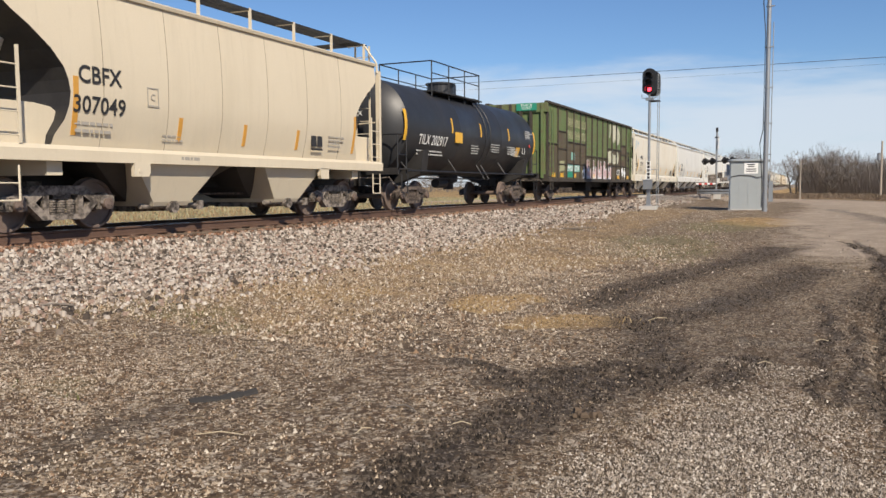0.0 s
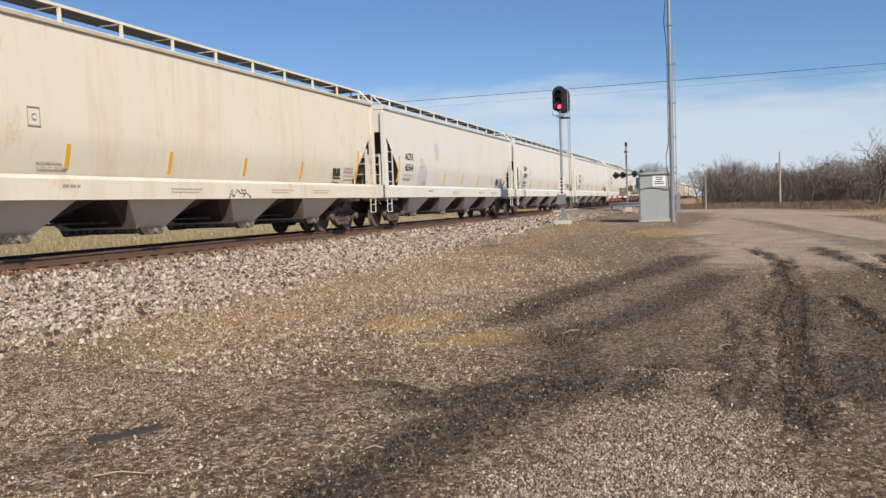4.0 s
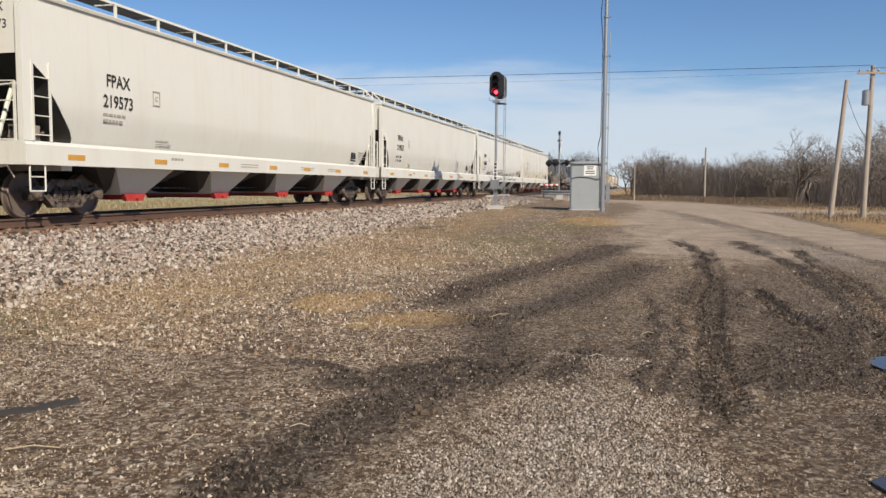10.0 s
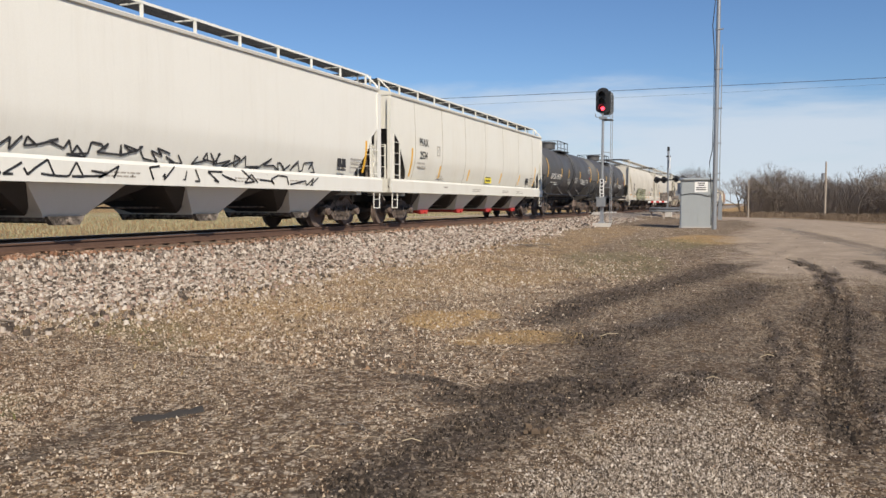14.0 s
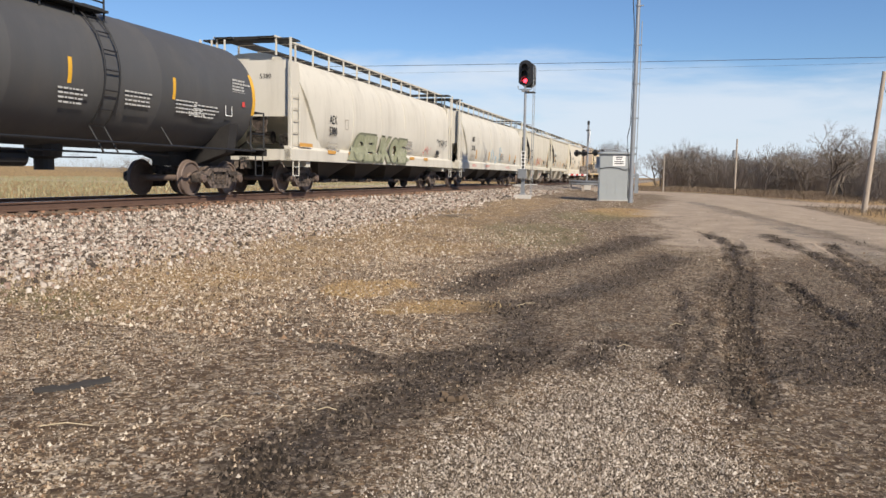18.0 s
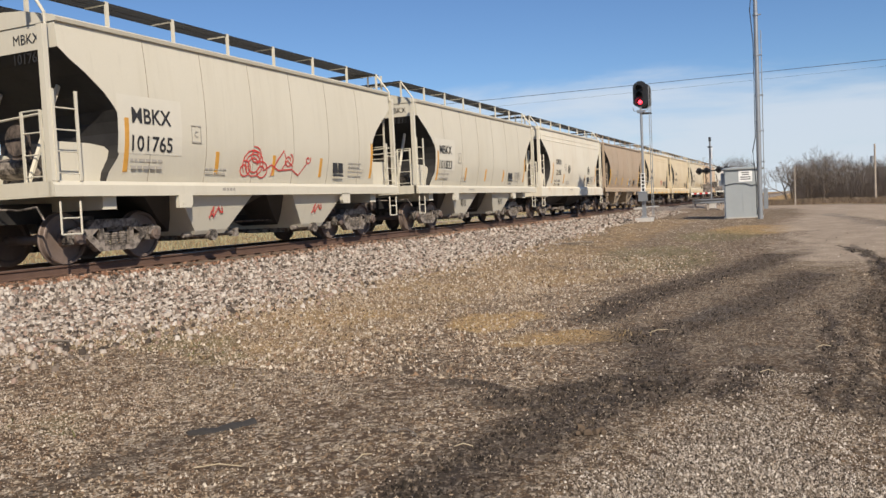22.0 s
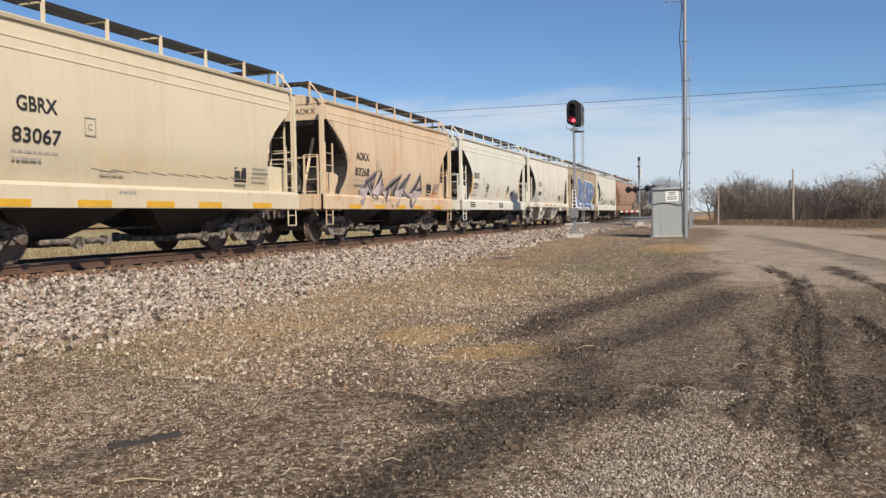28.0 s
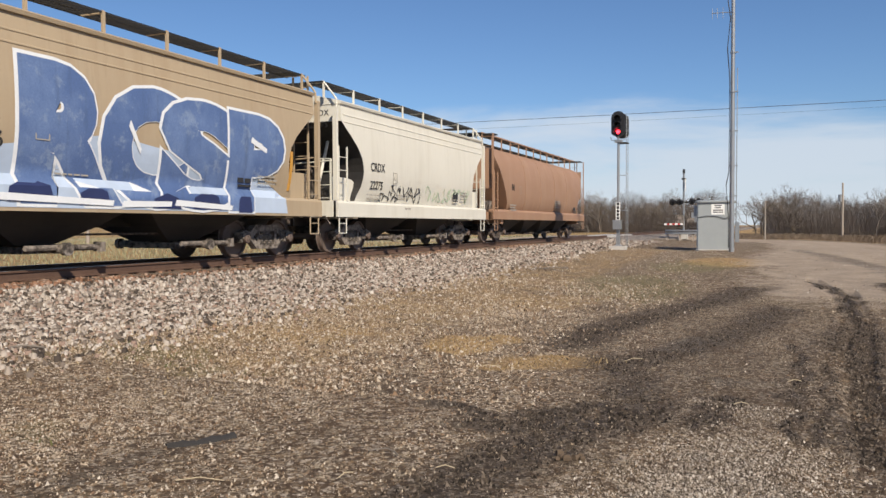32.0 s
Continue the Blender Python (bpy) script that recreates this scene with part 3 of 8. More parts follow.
def ground_material():
    m = Mat("lot_gravel_and_dirt", 0.92)
    a1, a2 = m.node("Attribute"), m.node("Attribute")
    a1.attribute_name, a2.attribute_name = "zone_a", "zone_b"
    s1, s2 = m.node("SeparateColor"), m.node("SeparateColor")
    m.link(a1.outputs["Color"], s1.inputs[0])
    m.link(a2.outputs["Color"], s2.inputs[0])
    co = m.coords()
    big, mid, fine = m.noise(0.35, co, 6, 0.6), m.noise(2.2, co, 6, 0.65), m.noise(24, co, 5, 0.7)
    clump, patch = m.noise(7.5, co, 8, 0.78), m.noise(1.1, co, 7, 0.7)

    def cells(scale):
        v = m.node("TexVoronoi", Scale=scale, Randomness=1.0)
        m.link(co, v.inputs["Vector"])
        h = m.node("SeparateColor")
        m.link(v.outputs["Color"], h.inputs[0])
        return v.outputs["Distance"], h.outputs

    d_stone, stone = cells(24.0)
    d_grit, grit = cells(62.0)
    d_flake, flake = cells(12.0)
    # packed dirt with pebbles and chips of every tone
    dirt = m.mix(m.ramp(mid, 0.32, 0.68), (0.215, 0.142, 0.086), (0.330, 0.240, 0.150))
    dirt = m.mix(m.ramp(big, 0.44, 0.62, 0, 0.6), dirt, (0.275, 0.165, 0.092))
    dirt = m.mix(m.ramp(patch, 0.50, 0.66, 0, 0.5), dirt, (0.370, 0.295, 0.175))
    dirt = m.mix(m.ramp(grit[1], 0.62, 0.70, 0, 0.85), dirt, (0.50, 0.42, 0.32))
    dirt = m.mix(m.ramp(stone[0], 0.70, 0.76, 0, 0.85), dirt, (0.54, 0.46, 0.365))
    dirt = m.mix(m.ramp(flake[2], 0.76, 0.82, 0, 0.6), dirt, (0.105, 0.070, 0.043))
    dirt = m.mix(m.ramp(flake[0], 0.80, 0.86, 0, 0.5), dirt, (0.46, 0.385, 0.29))
    dirt = m.mix(m.ramp(grit[0], 0.70, 0.78, 0, 0.9), dirt, (0.070, 0.048, 0.032))
    dirt = m.mix(m.ramp(stone[1], 0.76, 0.82, 0, 0.9), dirt, (0.075, 0.050, 0.034))
    dirt = m.mix(m.ramp(clump, 0.41, 0.48, 0.72, 0), dirt, (0.085, 0.057, 0.036))
    dirt = m.mix(m.ramp(clump, 0.54, 0.62, 0, 0.45), dirt, (0.47, 0.39, 0.285))
    # gaps between pebbles darkened in the colour, like shade in crevices
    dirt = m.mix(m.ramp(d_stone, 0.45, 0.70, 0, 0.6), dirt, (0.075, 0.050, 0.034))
    dirt = m.mix(m.ramp(patch, 0.38, 0.50, 0.35, 0), dirt, (0.105, 0.070, 0.043))

    def total(a, b):
        n = m.node("Math")
        n.operation = "ADD"
        m.link(a, n.inputs[0])
        m.link(b, n.inputs[1])
        return n.outputs[0]

    def zone(out, lo=0.30, hi=0.62, soft=0.55):
        return m.ramp(total(out, m.ramp(mid, 0.25, 0.75, -soft / 2, soft / 2)), lo, hi)

    ballast = m.mix(m.ramp(stone[1], 0.0, 1.0), (0.045, 0.036, 0.030), (0.42, 0.365, 0.315))
    straw = m.mix(m.ramp(fine, 0.3, 0.7), (0.27, 0.165, 0.072), (0.60, 0.41, 0.19))
    straw = m.mix(m.ramp(grit[0], 0.66, 0.78, 0, 0.8), straw, (0.10, 0.068, 0.040))
    green = m.mix(m.ramp(fine, 0.3, 0.7), (0.085, 0.083, 0.035), (0.24, 0.215, 0.105))
    road = m.mix(m.ramp(fine, 0.3, 0.7), (0.35, 0.280, 0.212), (0.54, 0.440, 0.340))
    road = m.mix(m.ramp(patch, 0.45, 0.60, 0.35, 0), road, (0.165, 0.128, 0.096))
    pale = m.mix(m.ramp(grit[2], 0.15, 0.9), (0.075, 0.058, 0.044), (0.40, 0.355, 0.300))
    pale = m.mix(m.ramp(grit[0], 0.74, 0.80, 0, 0.9), pale, (0.05, 0.038, 0.028))
    mud = m.mix(m.ramp(fine, 0.35, 0.7), (0.030, 0.023, 0.018), (0.085, 0.066, 0.050))
    mud = m.mix(m.ramp(grit[1], 0.80, 0.86, 0, 0.6), mud, (0.26, 0.215, 0.17))
    mud = m.mix(m.ramp(flake[0], 0.84, 0.88, 0, 0.5), mud, (0.020, 0.015, 0.012))
    c = m.mix(m.mul(zone(s1.outputs[2], 0.2, 0.62), 0.85), dirt, straw)
    c = m.mix(m.mul(zone(s2.outputs[1], 0.3, 0.7), 0.55), c, green)
    c = m.mix(m.mul(zone(s2.outputs[2]), 0.85), c, road)
    c = m.mix(zone(s2.outputs[0]), c, ballast)
    c = m.mix(m.mul(zone(s1.outputs[1]), 0.9), c, pale)
    grainy = total(total(s1.outputs[0], m.ramp(clump, 0.3, 0.7, -0.20, 0.20)), m.ramp(stone[2], 0.0, 1.0, -0.16, 0.16))
    c = m.mix(m.mul(zone(grainy, 0.10, 0.98, 0.40), 0.94), c, mud)
    h = total(total(d_stone, fine), m.ramp(clump, 0.2, 0.8, 0.0, 2.4))
    m.b.inputs["Specular IOR Level"].default_value = 0.12
    wet = m.ramp(m.mul(s1.outputs[0], mid), 0.18, 0.5, 0.95, 0.65)
    return m.done(c, wet, h, 0.6, 0.03)


def finer(lines, a, b, step):
    """The same grid lines, but evenly close between a and b."""
    return np.concatenate([lines[lines < a - step / 2], np.arange(a, b, step), lines[lines > b]])


xs, ys = finer(graded(-3000, 3000, -18, 9, 0.14), -0.4, 3.6, 0.045), finer(graded(-600, 4500, 2.0, 36, 0.14), 4.6, 15.0, 0.05)
gx, gy = np.meshgrid(xs, ys)
z_mud, z_pale, z_straw, z_ball, z_green, z_road = zones(gx, gy)
gzz = ground_top(gx, gy)
nx, ny = len(xs), len(ys)
ids = np.arange(nx * ny).reshape(ny, nx)
quads = np.stack([ids[:-1, :-1], ids[:-1, 1:], ids[1:, 1:], ids[1:, :-1]], -1).reshape(-1, 4)
me = bpy.data.meshes.new("ground")
me.from_pydata(np.stack([gx, gy, gzz], -1).reshape(-1, 3).tolist(), [], quads.tolist())
for key, three in (("zone_a", (z_mud, z_pale, z_straw)), ("zone_b", (z_ball, z_green, z_road))):
    att = me.color_attributes.new(key, "FLOAT_COLOR", "POINT")
    att.data.foreach_set("color", np.stack([*three, np.ones_like(gx)], -1).reshape(-1).astype(np.float32))
me.shade_smooth()
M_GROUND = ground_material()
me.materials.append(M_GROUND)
ground = tagged(new("ground", me), "gravel lot with dark muddy tyre tracks and dry grass", "ground", kind="structure")


def stones(name, xy, size, colours, seed, sink=0.3, label="", chip=False):
    """Loose stones of one size scattered at the given places, as one mesh."""
    rng = np.random.default_rng(seed)
    n = len(xy)
    base = np.array([(-1, -1, -1), (1, -1, -1), (1, 1, -1), (-1, 1, -1), (-1, -1, 1), (1, -1, 1), (1, 1, 1), (-1, 1, 1)], float) * 0.5
    v = base[None] * (1 + rng.uniform(-0.42, 0.42, (n, 8, 3)))
    v[:, 4:, :2] *= 0.72
    v *= (size * (0.42 + 1.25 * rng.uniform(0, 1, (n, 1, 1)) ** 2.2)) * rng.uniform(0.6, 1.25, (n, 1, 3)) * np.array([1, 1, 0.95])
    ang = rng.uniform(0, 6.283, n)
    c, s = np.cos(ang)[:, None], np.sin(ang)[:, None]
    tilt = rng.uniform(-0.5, 0.5, (n, 1))
    x, y, z = v[..., 0], v[..., 1], v[..., 2] + v[..., 0] * tilt
    v = np.stack([x * c - y * s, x * s + y * c, z], -1)
    v[..., 0] += xy[:, :1]
    v[..., 1] += xy[:, 1:2]
    v[..., 2] += (ground_top(xy[:, 0], xy[:, 1]) + size * (0.5 - sink) * 0.75)[:, None]
    if chip:
        v = v[:, [0, 1, 2, 6]]
        v[:, 3, :2] = v[:, 3, :2] * 0.6 + v[:, :3, :2].mean(1) * 0.4
        q, k, side = np.array([(0, 1, 3), (1, 2, 3), (2, 0, 3)]), 4, 3
    else:
        q, k, side = np.array([(4, 5, 6, 7), (0, 1, 5, 4), (1, 2, 6, 5), (2, 3, 7, 6), (3, 0, 4, 7)]), 8, 4
    faces = (q[None] + k * np.arange(n)[:, None, None]).reshape(-1, side)
    me = bpy.data.meshes.new(name)
    me.vertices.add(k * n)
    me.vertices.foreach_set("co", v.reshape(-1))
    me.loops.add(faces.size)
    me.loops.foreach_set("vertex_index", faces.reshape(-1).astype(np.int32))
    me.polygons.add(len(faces))
    me.polygons.foreach_set("loop_start", np.arange(0, faces.size, side, dtype=np.int32))
    me.update(calc_edges=True)
    me.validate()
    m = Mat(name + "_stone", 0.9)
    m.b.inputs["Specular IOR Level"].default_value = 0.2
    geo = m.node("NewGeometry")
    r = m.node("ValToRGB")
    r.color_ramp.interpolation = "CONSTANT"
    els, last = r.color_ramp.elements, len(colours) - 1
    els[0].color = (*colours[0], 1)
    els[1].position, els[1].color = last / (last + 1), (*colours[last], 1)
    for i in range(1, last):
        els.new(i / (last + 1)).color = (*colours[i], 1)
    m.link(geo.outputs["Random Per Island"], r.inputs[0])
    grain = m.noise(60, None, 4)
    col = m.mix(m.ramp(grain, 0.3, 0.7, 0, 0.18), r.outputs[0], (0.08, 0.065, 0.05))
    me.materials.append(m.done(col, None, grain, 0.3, 0.004))
    return tagged(new(name, me), label, name.replace("_", " "), kind="stuff")


rng = np.random.default_rng(7)


def thrown(n, x0, x1, y0, y1, keep, power=1.0):
    """Random places in a rectangle, denser towards y0, that pass a test."""
    x = rng.uniform(x0, x1, n)
    y = y0 + (y1 - y0) * rng.uniform(0, 1, n) ** power
    ok = rng.uniform(0, 1, n) < keep(x, y)
    return np.stack([x[ok], y[ok]], -1)


GREYS = [(0.060, 0.047, 0.038), (0.165, 0.132, 0.106), (0.330, 0.278, 0.230), (0.290, 0.205, 0.160), (0.410, 0.355, 0.300), (0.520, 0.465, 0.405)]
BROWNS = [(0.070, 0.046, 0.029), (0.190, 0.128, 0.078), (0.390, 0.295, 0.200), (0.560, 0.465, 0.350), (0.300, 0.190, 0.115), (0.470, 0.375, 0.270), (0.680, 0.595, 0.485)]
PALES = [(0.060, 0.046, 0.034), (0.190, 0.152, 0.116), (0.400, 0.340, 0.275), (0.110, 0.086, 0.064), (0.620, 0.555, 0.475), (0.370, 0.310, 0.250)]
DULLS = [(0.040, 0.030, 0.021), (0.100, 0.075, 0.053), (0.185, 0.145, 0.105), (0.290, 0.235, 0.175), (0.135, 0.096, 0.064), (0.420, 0.350, 0.270)]


def on_bank(x, y):
    e = np.abs(x - TRACK_X)
    return (1 - ease(3.2, 6.6, e)) ** 1.3 * 0.96 * ease(1.55, 1.9, e)


stones("ballast", thrown(66000, -12.0, -6.4, 5.0, 30.0, lambda x, y: on_bank(x, y), 1.3), 0.045, GREYS, 1, 0.15, "grey and pinkish crushed ballast stones along the track bank")
stones("rusty_ballast", thrown(9000, -12.1, -10.8, 5.0, 45.0, lambda x, y: 1 - ease(1.3, 1.95, np.abs(x - TRACK_X)), 1.3), 0.05, [(0.06, 0.035, 0.022), (0.20, 0.105, 0.065), (0.30, 0.17, 0.11), (0.36, 0.25, 0.185)], 8, 0.25, "rust-stained ballast stones beside the rail")
stones("far_ballast", thrown(14000, -12.0, -7.2, 28.0, 58.0, lambda x, y: on_bank(x, y)), 0.066, GREYS, 2, 0.15, "grey crushed ballast stones beside the rails")
def bare(x, y):
    """How much of the lot is neither muddy nor grassy."""
    z = zones(x, y)
    drift = 0.5 + 0.28 * np.sin(1.9 * x + 2.3 * np.sin(0.8 * y)) + 0.22 * np.sin(1.3 * y + 3.1 * x + 1.5 * np.sin(1.7 * x))
    return (1 - 0.8 * ease(0.25, 0.75, z[0])) * (1 - 0.6 * z[2]) * (0.30 + 0.70 * np.clip(drift, 0, 1))


stones("loose_gravel", thrown(330000, -9.0, 3.4, 2.8, 14.0, lambda x, y: (0.38 + 0.45 * ease(2.5, 6.5, -x)) * (1 - 0.93 * ease(-2.6, -1.2, x)) * bare(x, y), 1.45), 0.017, BROWNS, 3, 0.3, "small brown and grey gravel scattered over the dirt lot", True)
stones("lot_gravel", thrown(170000, -3.0, 4.6, 3.6, 18.0, lambda x, y: ease(-2.6, -1.2, x) * (0.06 + 0.94 * bare(x, y)), 1.5), 0.014, DULLS, 14, 0.3, "fine dull brown gravel trodden into the lot", True)
stones("pale_gravel", thrown(280000, -2.4, 2.2, 2.7, 7.4, lambda x, y: zones(x, y)[1] * 0.9 * (1 - 0.5 * zones(x, y)[0]), 1.0), 0.0155, PALES, 4, 0.25, "pale crushed limestone gravel lying in a patch", True)
stones("pebbles", thrown(60000, -8.8, -1.0, 6.5, 20.0, lambda x, y: ease(1.5, 5.0, -x) * bare(x, y), 1.2), 0.034, BROWNS, 9, 0.35, "pale and dark pebbles half sunk in the dirt", True)
stones("scattered_gravel", thrown(60000, -8.0, 5.0, 14.0, 42.0, lambda x, y: 0.6 * bare(x, y) * (1 - 0.92 * ease(-3.2, -0.6, x)), 1.4), 0.032, BROWNS, 5, 0.3, "coarse gravel scattered over the lot towards the signal", True)
stones("churned_mud", thrown(170000, -3.0, 5.5, 3.2, 22.0, lambda x, y: ease(0.40, 0.95, zones(x, y)[0]), 1.5), 0.026, [(0.014, 0.011, 0.009), (0.045, 0.034, 0.025), (0.085, 0.066, 0.049), (0.022, 0.017, 0.013), (0.17, 0.135, 0.105)], 6, 0.45, "dark churned mud crumbs in the tyre tracks", True)


def blades(name, xy, height, width, colours, seed, label, lean=0.5):
    """Dry grass blades as thin upright slivers, one mesh."""
    rng = np.random.default_rng(seed)
    n = len(xy)
    h = height * rng.uniform(0.4, 1.2, n)
    ang = rng.uniform(0, 6.283, n)
    dx, dy = np.cos(ang) * width / 2, np.sin(ang) * width / 2
    lx, ly = rng.normal(0, lean, n) * h, rng.normal(0, lean, n) * h
    z = ground_top(xy[:, 0], xy[:, 1])
    v = np.zeros((n, 5, 3))
    v[:, 0] = np.stack([xy[:, 0] - dx, xy[:, 1] - dy, z - 0.01], -1)
    v[:, 1] = np.stack([xy[:, 0] + dx, xy[:, 1] + dy, z - 0.01], -1)
    v[:, 2] = np.stack([xy[:, 0] + dx * 0.7 + lx * 0.4, xy[:, 1] + dy * 0.7 + ly * 0.4, z + h * 0.6], -1)
    v[:, 3] = np.stack([xy[:, 0] - dx * 0.7 + lx * 0.4, xy[:, 1] - dy * 0.7 + ly * 0.4, z + h * 0.6], -1)
    v[:, 4] = np.stack([xy[:, 0] + lx, xy[:, 1] + ly, z + h], -1)
    k = 5 * np.arange(n)[:, None]
    me = bpy.data.meshes.new(name)
    me.from_pydata(v.reshape(-1, 3).tolist(), [], (k + [0, 1, 2, 3]).tolist() + (k + [3, 2, 4]).tolist())
    m = Mat(name + "_blades", 0.9)
    m.b.inputs["Specular IOR Level"].default_value = 0.15
    geo, r = m.node("NewGeometry"), m.node("ValToRGB")
    r.color_ramp.elements[0].color, r.color_ramp.elements[1].color = (*colours[0], 1), (*colours[-1], 1)
    if len(colours) > 2:
        r.color_ramp.elements.new(0.5).color = (*colours[1], 1)
    m.link(geo.outputs["Random Per Island"], r.inputs[0])
    me.materials.append(m.done(r.outputs[0]))
    return tagged(new(name, me), label, "grass", kind="stuff")


STRAWS = [(0.17, 0.11, 0.05), (0.33, 0.235, 0.115), (0.47, 0.37, 0.21)]
blades("straw_grass", thrown(26000, -8.5, 0.5, 4.0, 22.0, lambda x, y: zones(x, y)[2] * 0.8, 1.3), 0.045, 0.012, STRAWS, 11, "flattened yellow straw grass lying on the gravel", 1.4)
blades("short_green_grass", thrown(12000, -8.0, 1.0, 4.0, 34.0, lambda x, y: zones(x, y)[4] * 0.6), 0.05, 0.016, [(0.07, 0.075, 0.025), (0.14, 0.135, 0.055), (0.25, 0.21, 0.10)], 12, "sparse short green and yellow grass in the gravel", 0.6)
blades("roadside_grass", thrown(50000, 6.0, 60.0, 38.0, 112.0, lambda x, y: zones(x, y)[2] * (1 - zones(x, y)[5])), 0.30, 0.030, [(0.105, 0.078, 0.058), (0.165, 0.125, 0.092), (0.235, 0.18, 0.13)], 13, "dry brown grass beside the road and below the trees", 0.7)
blades("verge_grass", thrown(30000, -6.0, 24.0, 72.0, 118.0, lambda x, y: zones(x, y)[2]), 0.5, 0.035, [(0.105, 0.078, 0.058), (0.16, 0.122, 0.09), (0.22, 0.17, 0.12)], 14, "dry brown grass beyond the level crossing", 0.7)
blades("field_grass", thrown(34000, -75.0, -18.0, 6.0, 90.0, lambda x, y: 0.9 + 0 * x), 0.18, 0.05, [(0.21, 0.20, 0.115), (0.28, 0.262, 0.158), (0.35, 0.325, 0.21)], 15, "yellow winter pasture grass behind the railway", 0.3)


# ---- the railway track ----
track = tagged(new("railway_track"), "straight single railway track with rusty rails on timber ties", "railway track", kind="structure")
RAIL = [(-0.07, 0.0), (0.07, 0.0), (0.07, 0.012), (0.012, 0.03), (0.009, 0.125), (0.036, 0.138), (0.036, 0.165), (0.028, 0.172), (-0.028, 0.172), (-0.036, 0.165), (-0.036, 0.138), (-0.009, 0.125), (-0.012, 0.03), (-0.07, 0.012)]
for side in (-1, 1):
    rail = part("rail", B().prism([(TRACK_X + side * 0.7535 + x, RAIL_Z - 0.172 + z) for x, z in RAIL], 1, -60, 900), M_RAIL, track, "rust-brown steel rail")
    part("rail_head", B().span((TRACK_X + side * 0.7535 - 0.027, -60, RAIL_Z - 0.001), (TRACK_X + side * 0.7535 + 0.027, 900, RAIL_Z + 0.0015)), M_RAILTOP, rail, "polished running surface")
tie_mesh = stored("tie", lambda: B().loft([(0, 1.3, -0.115, 0.115), (0.16, 1.3, -0.115, 0.115), (0.175, 1.285, -0.1, 0.1)]))
plate_mesh = stored("tie_plate", lambda: B().loft([(0, 0.15, -0.09, 0.09), (0.02, 0.14, -0.08, 0.08)]))
spike_mesh = stored("spike", lambda: B().box((0, 0, 0.01), (0.03, 0.03, 0.035)))
for i in range(118):
    y = 4.0 + i * 0.53
    tie = part("tie", tie_mesh, M_TIE, track, at=pose(TRACK_X + random.uniform(-0.03, 0.03), y, RAIL_Z - 0.172 - 0.02 - 0.175, 0, 0, random.uniform(-1, 1)))
    if i < 60:
        part("tie_plate", plate_mesh, M_RAIL, tie, at=(0.7535, 0, 0.175))


# ---- rolling stock ----
# local axes: y along the track, away from the camera; x towards the camera's side; z up from the rail's top
R_WHEEL = 0.457
WHEELSETS = []
PIVOTS = []


def wheelset_shape():
    b = B()
    tread = [(0.66, 0.10), (0.70, 0.11), (0.705, 0.36), (0.675, 0.40), (0.675, 0.475), (0.70, 0.482), (0.715, 0.462), (0.80, 0.455), (0.815, 0.44), (0.812, 0.40), (0.775, 0.385), (0.765, 0.15), (0.83, 0.13), (0.84, 0.085)]
    for side in (-1, 1):
        b.lathe([(side * a, r) for a, r in tread], (0, 0, 0), 0, 28)
        b.lathe([(side * a, r) for a, r in ((0.84, 0.075), (1.10, 0.07), (1.10, 0.105), (1.19, 0.105), (1.20, 0.08))], (0, 0, 0), 0, 14)
        for k in range(3):
            a = 2.094 * k
            b.tube((side * 1.195, 0.05 * math.cos(a), 0.05 * math.sin(a)), (side * 1.215, 0.05 * math.cos(a), 0.05 * math.sin(a)), 0.016, 6)
    return b.tube((-0.8, 0, 0), (0.8, 0, 0), 0.085, 12)


